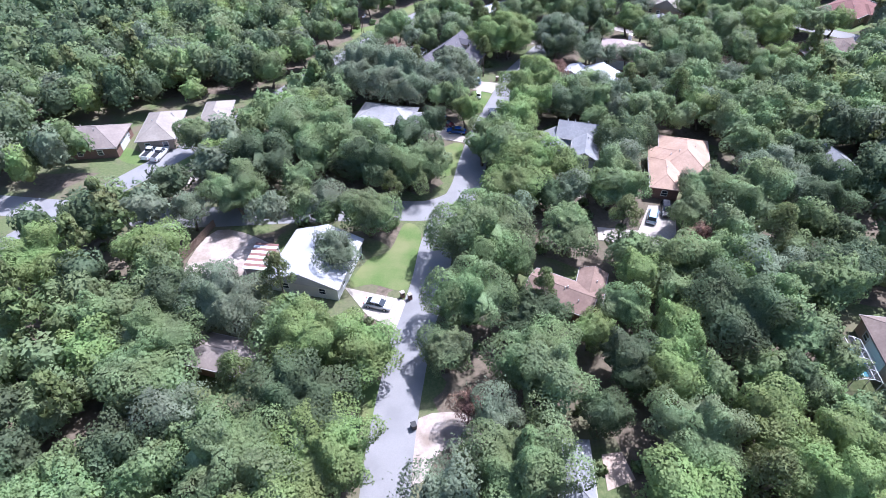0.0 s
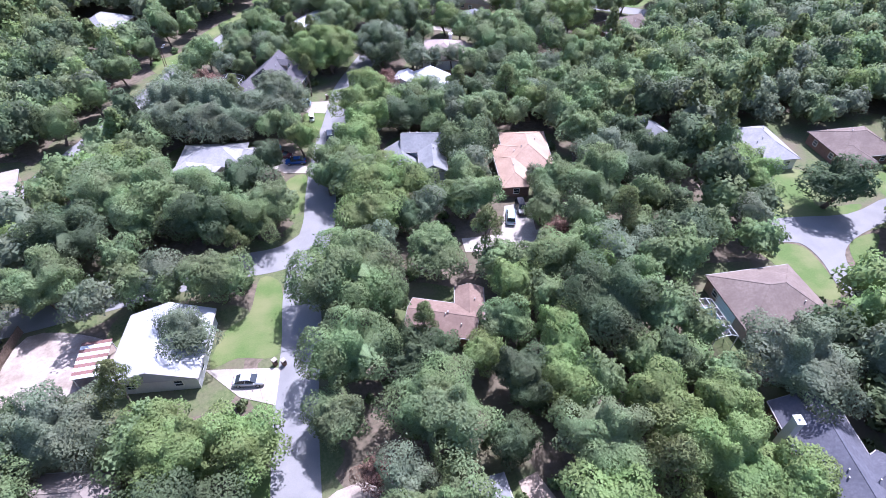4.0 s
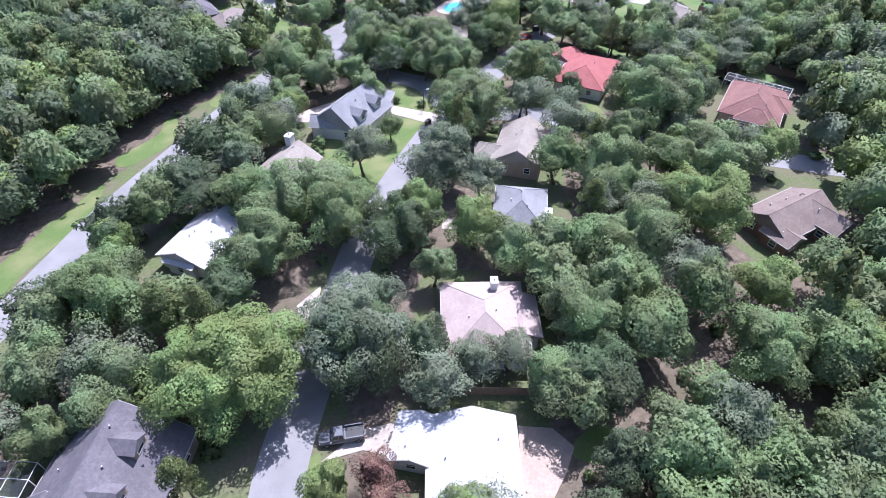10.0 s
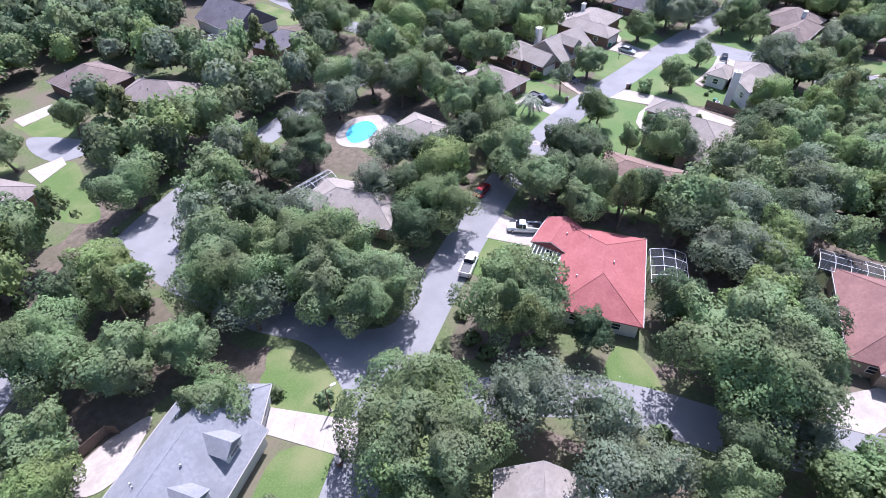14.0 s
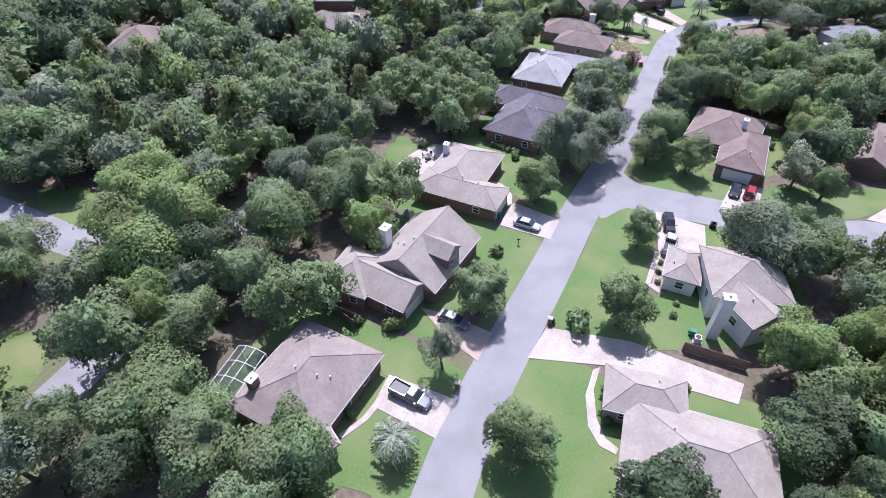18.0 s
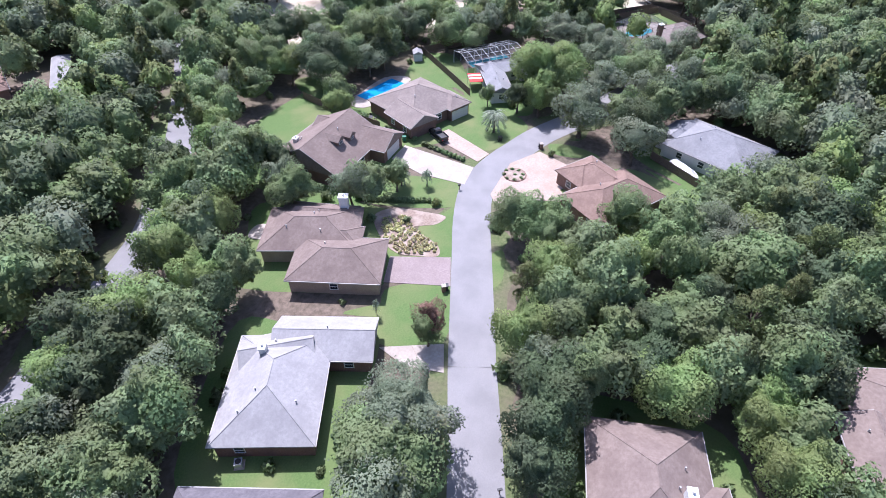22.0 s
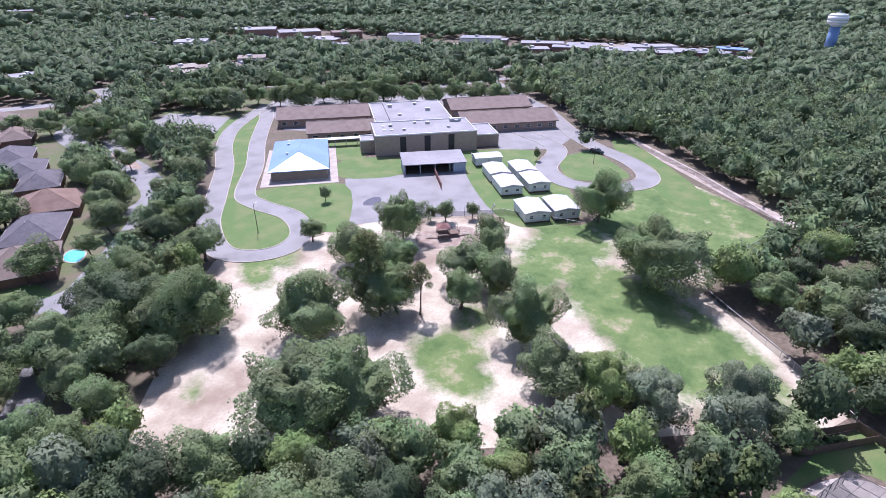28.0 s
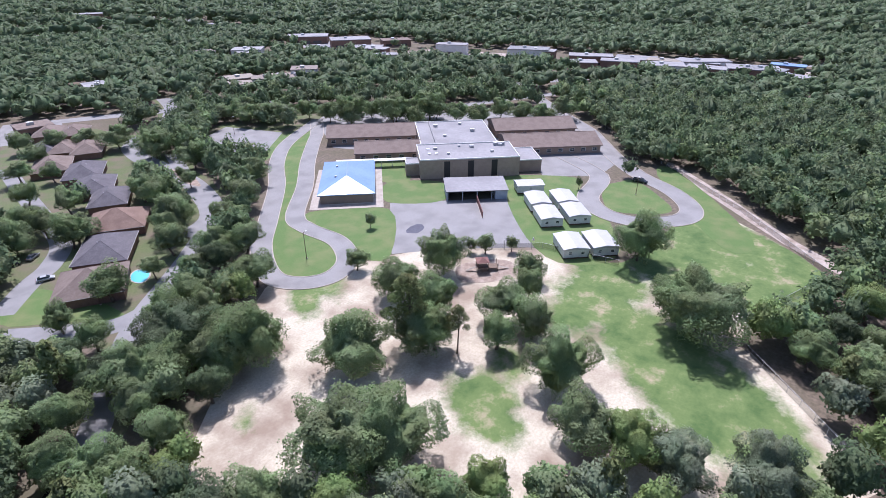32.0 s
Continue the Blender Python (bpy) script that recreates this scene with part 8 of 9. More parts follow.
for k, x, y, r in (("oak", 530.3, 512.5, 6.8), ("oak", 530.9, 497.7, 6.7), ("oak", 548.4, 496.7, 7), ("oak", 548.6, 481.9, 6.8), ("oak", 548.8, 467.7, 6.7), ("oak", 567.1, 465.4, 7), ("oak", 567, 451.3, 6.8), ("oak", 566.8, 437.8, 6.7), ("oak", 585.8, 434.2, 7), ("oak", 585.3, 420.8, 6.8), ("oak", 584.7, 407.9, 6.7), ("oak", 604.5, 403, 7), ("oak", 500.4, 563.5, 5.4), ("oak", 505.3, 555.4, 5.4), ("oak", 510.2, 547.3, 5.4), ("oak", 515, 539.2, 5.4), ("fulloak", 534.2, 500.3, 9.3), ("fulloak", 550.4, 481.5, 10.8), ("fulloak", 563.4, 467.5, 10.2), ("oak", 372.6, 505.1, 6.4), ("oak", 374.2, 496.1, 5.5), ("oak", 442.4, 511.8, 7.3), ("oak", 457.2, 535.9, 7.4), ("oak", 441.9, 567.8, 8.1)):
    tree(k, x, y, r)
for k, x, y, r in (("oak", 374.4, 481.2, 4.9), ("oak", 403.4, 471.5, 6.7), ("oak", 393.6, 556.1, 5.8), ("oak", 408.8, 496.5, 5.3), ("oak", 401.8, 547.1, 4.2), ("oak", 441.4, 473.9, 6.7), ("oak", 424, 458.6, 6.1), ("oak", 409.2, 449.7, 6.1), ("oak", 392.1, 433.7, 6.6), ("oak", 399.4, 430.1, 5.9), ("oak", 389.1, 413.6, 6.1), ("oak", 40.9, 305.8, 4), ("oak", 58, 280.3, 5.1), ("oak", 29.5, 322.5, 5.9), ("oak", 53, 313.6, 3.4), ("bush", 39.8, 334.1, 2.1), ("oak", 65.4, 246.8, 6.8), ("oak", 74.4, 249.7, 6.6), ("oak", 80.1, 242.8, 7.4), ("oak", 82.1, 233.4, 6.4), ("oak", 76.0, 237.6, 4.6), ("grey", 67.0, 241.5, 4.6), ("oak", 42.7, 247, 6.7), ("oak", 50.4, 240.5, 5.8)):
    tree(k, x, y, r)
for k, x, y, r in (("oak", 57.5, 239.5, 5), ("grey", 31.2, 231.6, 5.4), ("grey", 36.8, 222.9, 4.8), ("lime", 74, 209.6, 5.9), ("grey", 94.5, 194.8, 4.3), ("oak", 100, 189.4, 4.6), ("lime", 103.1, 182, 3.3), ("grey", 326.4, 278.5, 5.9), ("oak", 335.6, 271.4, 5.6), ("grey", 346.8, 264.6, 4.8), ("lime", 326.6, 288.6, 6.5), ("oak", 310.9, 281.4, 4.5), ("grey", 335.6, 260, 3.9), ("oak", -46.8, 142.7, 4.5), ("oak", -39.9, 155.1, 4.2), ("oak", -34.9, 169.6, 4.2), ("oak", -29.9, 183.2, 3.9), ("oak", -24.3, 195.5, 3.6), ("oak", -16.9, 205.5, 3.2), ("round", 427.2, 494.3, 3.4), ("round", 430.1, 503.9, 2.4), ("oak", 408.2, 573.8, 5.7), ("oak", 412.8, 599.1, 5.4), ("oak", 423.9, 589, 5.5)):
    tree(k, x, y, r)
for k, x, y, r in (("oak", 435, 582.7, 5.6), ("oak", 420.3, 510.4, 6.2), ("oak", 408.1, 485, 6.1), ("oak", 388.3, 450.1, 5.2), ("oak", 382.9, 528, 5.7), ("fulloak", 363.1, 491.7, 5.2), ("oak", 387.6, 506.6, 5), ("round", 376.8, 442, 3.7), ("fulloak", 348.9, 437.8, 3.2), ("oak", 40, 186.3, 6.6), ("oak", 25.4, 199.3, 5.5), ("lime", 48.6, 180.7, 4.5), ("oak", 35.6, 218.4, 4.9), ("oak", 58, 229.4, 4.3), ("grey", 339.6, 278.7, 5.5), ("grey", 343, 268.9, 5.5), ("grey", 355.1, 260.1, 4.3), ("oak", 338, 273.7, 3.7), ("grey", 352.5, 291.3, 6.3), ("oak", 362.9, 298.1, 5.7), ("oak", 387.4, 254.9, 4.1), ("grey", 393.6, 259.3, 5), ("oak", -13, 174.3, 3.3), ("grey", -9.2, 164.9, 3.6)):
    tree(k, x, y, r)
for k, x, y, r in (("oak", -2.9, 162.2, 3.6), ("oak", 2.6, 162.5, 4), ("redtree", -13.2, 156.1, 3.3), ("oak", -18.2, 162.1, 3.6), ("oak", 6.1, 167.3, 4.1), ("dark", 104.1, 66.4, 7.3), ("lime", 90, 75.6, 6.8), ("oak", 104.1, 47.9, 4.9), ("grey", 82.1, 64.3, 4), ("limebush", 128.7, 71.6, 1.6)):
    tree(k, x, y, r)


for k, x, y, r in (("deep", 341.4, 420.4, 4.8), ("oak", 349.6, 423.5, 4.7), ("fulloak", 363.6, 416.6, 5.0), ("fulloak", 373.4, 419.4, 5.2), ("lime", 365.1, 397.7, 4.8), ("deep", 370.5, 394.7, 4.3), ("oak", 367.3, 386.3, 3.5), ("fulloak", 353.1, 399.3, 5.0), ("oak", 342.2, 393.5, 4.7), ("deep", 342.3, 407.2, 4.5), ("oak", 332.2, 402.6, 4.8), ("fulloak", 340.1, 382.9, 4.8), ("fulloak", 329.3, 385.9, 5.0), ("lime", 332.8, 376.1, 4.8), ("deep", 352.4, 386.4, 4.1), ("oak", 359.0, 388.6, 4.2), ("fulloak", 325.0, 393.7, 4.5), ("oak", 387.0, 415.3, 4.3), ("deep", 388.6, 428.6, 4.9), ("oak", 382.0, 430.7, 4.9), ("fulloak", 371.2, 410.2, 4.6), ("fulloak", 347.8, 408.9, 3.7), ("lime", 455.5, 268.5, 5.7), ("deep", 440.0, 276.3, 5.5), ("oak", 427.5, 281.0, 4.8), ("fulloak", 438.5, 265.4, 5.9), ("oak", 423.9, 271.7, 5.4), ("deep", 416.8, 267.0, 5.2)):
    tree(k, x, y, r)


for k, x, y, r in (("oak", 122.7, 291.7, 6.1), ("grey", 101.2, 262.6, 5.2), ("deep", 108.3, 260.6, 5.0), ("lime", 106.9, 252.9, 5.4), ("deep", 100.4, 254.4, 4.8), ("grey", 94.6, 257.4, 4.4), ("deep", 89.6, 273.8, 4.4), ("deep", 90.2, 281.0, 4.6), ("deep", 117.4, 261.8, 4.4), ("deep", 116.9, 286.6, 4.6), ("oak", 124.0, 282.1, 5.6), ("oak", 122.9, 271.6, 4.6), ("deep", 127.7, 271.7, 2.9), ("oak", 126.1, 261.8, 5.0), ("deep", 125.1, 257.0, 3.4), ("oak", 106.2, 296.6, 5.0), ("grey", 110.2, 295.5, 4.6), ("oak", 114.4, 295.8, 4.6), ("grey", 102.7, 289.9, 4.8), ("lime", 142.0, 325.4, 9.0), ("deep", 142.2, 309.7, 6.0), ("oak", 151.3, 306.5, 6.3), ("grey", 163.4, 315.3, 6.8), ("deep", 170.6, 313.6, 5.8), ("oak", 142.3, 300.6, 5.1), ("oak", 120.8, 330.0, 6.7), ("grey", 136.4, 380.2, 8.1), ("deep", 135.3, 351.4, 6.0), ("lime", 129.7, 307.1, 4.2), ("oak", 132.1, 298.7, 4.9)):
    tree(k, x, y, r)
for k, x, y, r in (("deep", -8.9, 103.4, 7.7), ("oak", -2.9, 96.7, 5.7), ("oak", -22.0, 104.2, 8.6), ("deep", -15.4, 95.5, 7.1), ("oak", -25.2, 98.5, 5.9), ("lime", 18.1, 93.3, 6.2), ("lime", 14.3, 86.9, 6.0), ("deep", 20.9, 86.2, 4.2), ("grey", 25.0, 85.7, 3.9), ("oak", 33.5, 86.8, 6.3), ("oak", 36.4, 94.6, 4.3), ("deep", 39.9, 103.9, 5.9), ("lime", 14.8, 105.3, 5.2), ("oak", 9.0, 103.2, 3.9), ("deep", -1.5, 113.5, 3.5), ("grey", -12.3, 134.3, 9.5), ("grey", -21.3, 138.5, 8.2), ("grey", -3.3, 134.4, 5.6), ("grey", 2.6, 140.5, 6.9), ("oak", 51.2, 85.5, 4.5), ("oak", 58.9, 82.2, 8.0), ("grey", 66.5, 89.2, 7.3), ("deep", 73.3, 85.0, 7.1), ("oak", 65.7, 100.6, 5.8)):
    tree(k, x, y, r)
for k, x, y, r in (("lime", 20.9, 162.1, 8.0), ("lime", 14.4, 162.8, 6.7), ("deep", 34.0, 159.3, 6.7), ("oak", 32.8, 193.4, 8.0), ("oak", 26.1, 183.3, 6.9), ("lime", 60.0, 175.8, 5.0), ("deep", 48.6, 179.5, 6.4), ("grey", 39.8, 166.5, 3.7), ("oak", 50.2, 170.3, 3.2), ("oak", 65.6, 152.1, 6.8), ("oak", 71.7, 146.7, 5.8), ("oak", 81.1, 161.2, 8.4), ("lime", 97.3, 163.4, 8.5), ("oak", 89.0, 178.0, 8.1), ("oak", 105.7, 175.8, 8.4), ("grey", 62.8, 194.8, 7.2), ("oak", 76.6, 214.3, 7.5), ("lime", 94.4, 146.2, 5.0), ("oak", 84.9, 137.4, 6.6), ("deep", 18.5, 204.3, 6.2), ("oak", 3.3, 182.7, 7.2), ("grey", 3.5, 169.1, 5.7), ("deep", 19.3, 176.6, 4.9)):
    tree(k, x, y, r)


for k, x, y, r in (("oak", 320.3, 359.3, 5.7), ("oak", 313.2, 358.7, 6.4), ("lime", 314.6, 351.9, 4.3), ("deep", 318.1, 342.0, 8.2), ("oak", 327.0, 340.3, 5.1), ("deep", 332.1, 362.3, 5.6), ("grey", 330.5, 351.1, 4.7), ("oak", 335.8, 340.0, 6.3), ("oak", 343.5, 338.8, 5.7), ("deep", 346.5, 330.6, 4.2), ("oak", 345.2, 321.3, 4.9), ("deep", 358.7, 404.7, 8.9), ("oak", 346.7, 401.2, 8.3), ("oak", 402.8, 258.3, 7.8), ("deep", 445.8, 252.7, 9.5), ("oak", 432.3, 245.2, 9.5), ("grey", 346.0, 280.6, 6.6)):
    tree(k, x, y, r)
for k, x, y, r in (("deep", -19.4, 39.2, 8.0), ("oak", -42.2, 50.3, 6.6), ("oak", -41.0, 42.9, 6.3), ("grey", -33.8, 57.1, 6.6), ("deep", -41.3, 58.2, 5.9), ("oak", -30.8, 108.3, 9.5), ("deep", -38.2, 98.2, 7.6), ("oak", -40.3, 86.7, 7.1), ("oak", 28.0, 55.9, 4.2), ("deep", 44.1, 54.0, 7.8), ("oak", 31.1, 33.4, 6.5), ("lime", 40.5, 36.4, 5.2), ("lime", 44.7, 26.1, 6.8), ("lime", 26.6, 24.9, 6.1), ("lime", 42.4, 31.1, 4.3), ("grey", 63.9, 35.0, 8.0), ("deep", 65.3, 63.3, 5.8), ("oak", 39.4, 65.7, 6.2)):
    tree(k, x, y, r)


def inside(p, poly):
    x, y = p[:, 0], p[:, 1]
    hit = np.zeros(len(p), bool)
    for (x0, y0), (x1, y1) in zip(poly, poly[1:] + poly[:1]):
        if y0 != y1:
            hit ^= ((y0 > y) != (y1 > y)) & (x < (x1 - x0) * (y - y0) / (y1 - y0) + x0)
    return hit


def edge_distance(p, poly, closed=True):
    best = np.full(len(p), 1e9)
    for a, b in zip(poly, poly[1:] + (poly[:1] if closed else [])):
        a, b = np.array(a), np.array(b)
        ab = b - a
        t = np.clip(((p - a) @ ab) / max(ab @ ab, 1e-9), 0, 1)
        best = np.minimum(best, np.linalg.norm(p - (a + t[:, None] * ab), axis=1))
    return best


def free(p, r):
    """Which points can hold a tree of radius r: away from roads, lawns, roofs and the trees already there."""
    ok = np.ones(len(p), bool)
    for line, half in ROADS:
        ok &= edge_distance(p, line, False) > half + 0.5 * r
    for poly, k in OPEN:
        near = (p[:, 0] > min(q[0] for q in poly) - 6) & (p[:, 0] < max(q[0] for q in poly) + 6) & (p[:, 1] > min(q[1] for q in poly) - 6) & (p[:, 1] < max(q[1] for q in poly) + 6)
        if near.any():
            q, idx = p[near], np.nonzero(near)[0]
            ok[idx] &= ~inside(q, list(poly)) & (edge_distance(q, list(poly)) > k * r[near])
    chance = np.modf(np.abs(np.sin(p[:, 0] * 12.9898 + p[:, 1] * 78.233)) * 43758.5453)[0]
    for poly, share in CLEAR:
        ok &= ~(inside(p, list(poly)) & (chance > share))
    for x, y, u, v, a in BUILT:
        c, s = math.cos(radians(a)), math.sin(radians(a))
        lx, ly = (p[:, 0] - x) * c + (p[:, 1] - y) * s, -(p[:, 0] - x) * s + (p[:, 1] - y) * c
        dist = np.hypot(np.maximum(np.abs(lx) - u, 0), np.maximum(np.abs(ly) - v, 0))
        ok &= (dist > 0.62 * r) & ~((np.abs(lx) < u) & (np.abs(ly) < v))
    for x, y, q in TREES:
        ok &= np.hypot(p[:, 0] - x, p[:, 1] - y) > 0.62 * (r + q)
    return ok


# open scrub to the south and beyond the northern woods
SOUTH = [(-200, -40), (60, -5), (170, 40), (215, 110), (270, 170), (330, 190), (620, 180), (700, 150), (800, 60), (2400, -700), (2400, -900), (-400, -900), (-400, -40)]
NORTH = [(-400, -100), (-70, -40), (-60, 20), (-90, 60), (-120, 130), (-165, 200), (-170, 250), (-110, 290), (-80, 330), (-50, 375), (-20, 430), (20, 460), (60, 495), (200, 515), (420, 525), (480, 620), (500, 800), (-400, 800)]
# the line of streets and gardens along which the trees stand singly
STREETS = smooth_line([(0, 0), (5, 22), (15, 77), (27, 115), (44, 152), (62, 186), (88, 216), (119, 243), (156, 265), (204, 279), (257, 291), (303, 301)])
WAY = np.array(STREETS)


def way_distance(p):
    return np.min(np.linalg.norm(p[:, None, :] - WAY[None, :, :], axis=2), axis=1)


def scatter(seed, step, low, high, box):
    """Points on a jittered grid with a crown radius each."""
    rng = np.random.default_rng(seed)
    xs, ys = np.meshgrid(np.arange(box[0], box[1], step), np.arange(box[2], box[3], step))
    p = np.stack([xs.ravel(), ys.ravel()], 1) + rng.uniform(-0.42, 0.42, (xs.size, 2)) * step
    return p, rng.uniform(low, high, len(p)), rng


def stuff(name, spots, variants, material, label, category, seed):
    """Many trees joined into one mesh."""
    rng = np.random.default_rng(seed)
    vs, fs, ns, k = [], [], [], 0
    sizes = [np.array(f) for f in (v[1] for v in variants)]
    for x, y, r, r0 in spots:
        i = rng.integers(len(variants))
        a, s = rng.uniform(0, 6.283), r / r0
        c, d = math.cos(a) * s, math.sin(a) * s
        v = variants[i][0]
        q = np.empty_like(v)
        q[:, 0], q[:, 1], q[:, 2] = v[:, 0] * c - v[:, 1] * d + x, v[:, 0] * d + v[:, 1] * c + y, v[:, 2] * (0.5 + 0.5 * s) * rng.uniform(0.85, 1.28)
        vs.append(q)
        w = variants[i][2]
        ns.append(np.stack([w[:, 0] * c / s - w[:, 1] * d / s, w[:, 0] * d / s + w[:, 1] * c / s, w[:, 2]], 1).astype(np.float32))
        fs.append(sizes[i] + k)
        k += len(v)
    v, f = np.concatenate(vs).astype(np.float32), np.concatenate(fs).astype(np.int32)
    me = bpy.data.meshes.new(name)
    n = f.shape[1]
    me.vertices.add(len(v))
    me.vertices.foreach_set("co", v.ravel())
    me.loops.add(f.size)
    me.loops.foreach_set("vertex_index", f.ravel())
    me.polygons.add(len(f))
    me.polygons.foreach_set("loop_start", np.arange(0, f.size, n, dtype=np.int32))
    me.update(calc_edges=True)
    soften(me, np.concatenate(ns))
    me.materials.append(M[material])
    return tagged(new(name, me), label, category, kind="stuff")


# the wood between the houses: the nearest trees stand singly, the others are joined
P, RAD, RNG = scatter(3, 5.2, 3.4, 5.6, (-130, 480, -30, 480))
WD = way_distance(P)
keep = (WD < 135) & ~inside(P, SOUTH) & ~inside(P, NORTH) & free(P, RAD)
P, RAD, WD = P[keep], RAD[keep], WD[keep]
order = np.argsort(WD)
kinds = RNG.choice(["oak", "deep", "lime", "grey", "pine"], len(P), p=[0.46, 0.22, 0.10, 0.14, 0.08])
count = {"oak": 0, "deep": 0, "lime": 0, "grey": 0, "pine": 0}
rest = {"oak": [], "deep": [], "lime": [], "grey": [], "pine": []}
for i in order:
    k = str(kinds[i])
    if count[k] < {"oak": 30, "deep": 60, "lime": 64, "grey": 64, "pine": 40}[k]:
        count[k] += 1
        tree(k, float(P[i, 0]), float(P[i, 1]), float(RAD[i]) * (0.62 if k == "pine" else 1))
    else:
        rest[k].append((P[i, 0], P[i, 1], RAD[i] * (0.62 if k == "pine" else 1), 3.0 if k == "pine" else 4.7))
MID = [canopy(211 + i, 4.7, 5.3, 4.5 + 0.5 * (i % 3), 2.5, 3000, 0.25, 10 + 2 * (i % 3)) for i in range(5)]
MIDG = [canopy(231 + i, 4.8, 5.5, 3.5, 1.9, 2400, 0.22, 14, 0.36, feather=0.3, gaps=18, inner=0.66) for i in range(2)]
MIDP = [crown(251 + i, pine_blobs(255 + i), 520, 0.5, 0.4) for i in range(2)]
LOWOAK = [canopy(281 + i, 4.8, 5.5, 4.8, 2.5, 1000, 0.37, 10 + i, core=ICO2, inner=0.84) for i in range(5)]
for k in ("oak", "deep", "lime", "grey"):
    d = way_distance(np.array([s[:2] for s in rest[k]]))
    rest[k + "_far"] = [s for s, q in zip(rest[k], d) if q >= 62]
    rest[k] = [s for s, q in zip(rest[k], d) if q < 62]
stuff("outer_oak_wood", rest["oak_far"], LOWOAK, "oak", "oak wood behind the nearer gardens", "woodland", 11)
stuff("outer_shady_wood", rest["deep_far"], LOWOAK, "deepleaf", "deep green oaks behind the nearer gardens", "woodland", 14)
stuff("shady_wood", rest["deep"], MID, "deepleaf", "deep green oaks scattered through the wood", "woodland", 15)
stuff("outer_laurel_wood", rest["lime_far"], LOWOAK, "lime", "bright green trees behind the nearer gardens", "woodland", 12)
stuff("outer_mossy_wood", rest["grey_far"], LOWOAK, "greyleaf", "grey-green trees behind the nearer gardens", "woodland", 13)
stuff("oak_wood", rest["oak"], MID, "oak", "close wood of dark green oaks around the houses", "woodland", 1)
stuff("laurel_wood", rest["lime"], MID, "lime", "bright green trees scattered through the wood", "woodland", 2)
stuff("mossy_wood", rest["grey"], MIDG, "greyleaf", "grey-green mossy trees scattered through the wood", "woodland", 3)
stuff("pine_wood", rest["pine"], MIDP, "pine", "pines scattered through the wood", "woodland", 4)

# low growth on the forest floor
P, RAD, RNG = scatter(9, 5.2, 0.7, 1.5, (-90, 430, 10, 420))
keep = (way_distance(P) < 85) & free(P, RAD * 0.6) & (RNG.random(len(P)) < 0.45)
LOW = [crown(271, [(0, 0, 0.7, 0.8), (0.5, 0.2, 0.5, 0.6), (-0.4, 0.3, 0.5, 0.6)], 70, 0.34, 0.8)]
stuff("undergrowth", [(a[0], a[1], r, 1.0) for a, r in zip(P[keep], RAD[keep])], LOW, "oak", "low bushes growing under the trees", "undergrowth", 5)

# the far woods, thinner in build the farther off they are
FAR1 = [canopy(301 + i, 4.7, 5.2, 5.6, 3.6, 210, 0.6, 7 + i, core=ICO, inner=0.92) for i in range(7)]
FAR2 = [canopy(321 + i, 4.4, 5.0, 4.6, 3.0, 36, 0.9, 6 + i, core=ICO, inner=0.97) for i in range(5)]
P, RAD, RNG = scatter(5, 6.3, 3.3, 6.2, (-250, 760, -60, 760))
WD = way_distance(P)
keep = (WD >= 135) & (WD < 380) & ~inside(P, SOUTH) & ~inside(P, NORTH) & free(P, RAD)
spots = [(a[0], a[1], r, 4.6) for a, r in zip(P[keep], RAD[keep])]
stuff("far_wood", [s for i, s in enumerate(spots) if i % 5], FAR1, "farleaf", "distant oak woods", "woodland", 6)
stuff("far_light_wood", [s for i, s in enumerate(spots) if i % 5 == 0], FAR1, "oak", "lighter trees in the distant woods", "woodland", 7)
def ahead(p, near, far):
    """Which points lie in the wide sector of land behind the school."""
    d = p - np.array([300.0, 300.0])
    ang = np.degrees(np.arctan2(d[:, 1], d[:, 0]))
    dist = np.hypot(d[:, 0], d[:, 1])
    return (ang > -30) & (ang < 92) & (dist >= near) & (dist < far)


P, RAD, RNG = scatter(6, 8.0, 4.6, 6.8, (250, 1150, -150, 1150))
keep = (way_distance(P) >= 380) & ahead(P, 300, 760) & free(P, RAD)
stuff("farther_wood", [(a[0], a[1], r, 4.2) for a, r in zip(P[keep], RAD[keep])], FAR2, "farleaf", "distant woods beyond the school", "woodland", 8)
P, RAD, RNG = scatter(7, 17.5, 8.4, 12.6, (250, 2300, -700, 2100))
keep = ahead(P, 760, 1900) & free(P, RAD)
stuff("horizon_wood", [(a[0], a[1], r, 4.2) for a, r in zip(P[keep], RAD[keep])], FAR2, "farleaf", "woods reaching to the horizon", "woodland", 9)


# ---- small things ----
def mailbox(x, y, a, brick=True):
    b = thing("mailbox", pose(x, y, 0, 0, 0, a), "brick mailbox post beside the street" if brick else "dark mailbox on a wooden post", "mailbox", "mailboxes")
    if brick:
        part("pillar", Geo().box(-0.3, 0.3, -0.3, 0.3, 0, 1.2), "brick", b)
        part("cap", Geo().box(-0.36, 0.36, -0.36, 0.36, 1.2, 1.32), "concrete", b)
        part("flap", Geo().box(-0.15, 0.15, -0.33, -0.3, 0.75, 1.0), "black", b)
    else:
        part("post", Geo().box(-0.06, 0.06, -0.06, 0.06, 0, 1.0), "fence", b)
        part("box", Geo().box(-0.12, 0.12, -0.28, 0.28, 1.0, 1.24), "black", b)


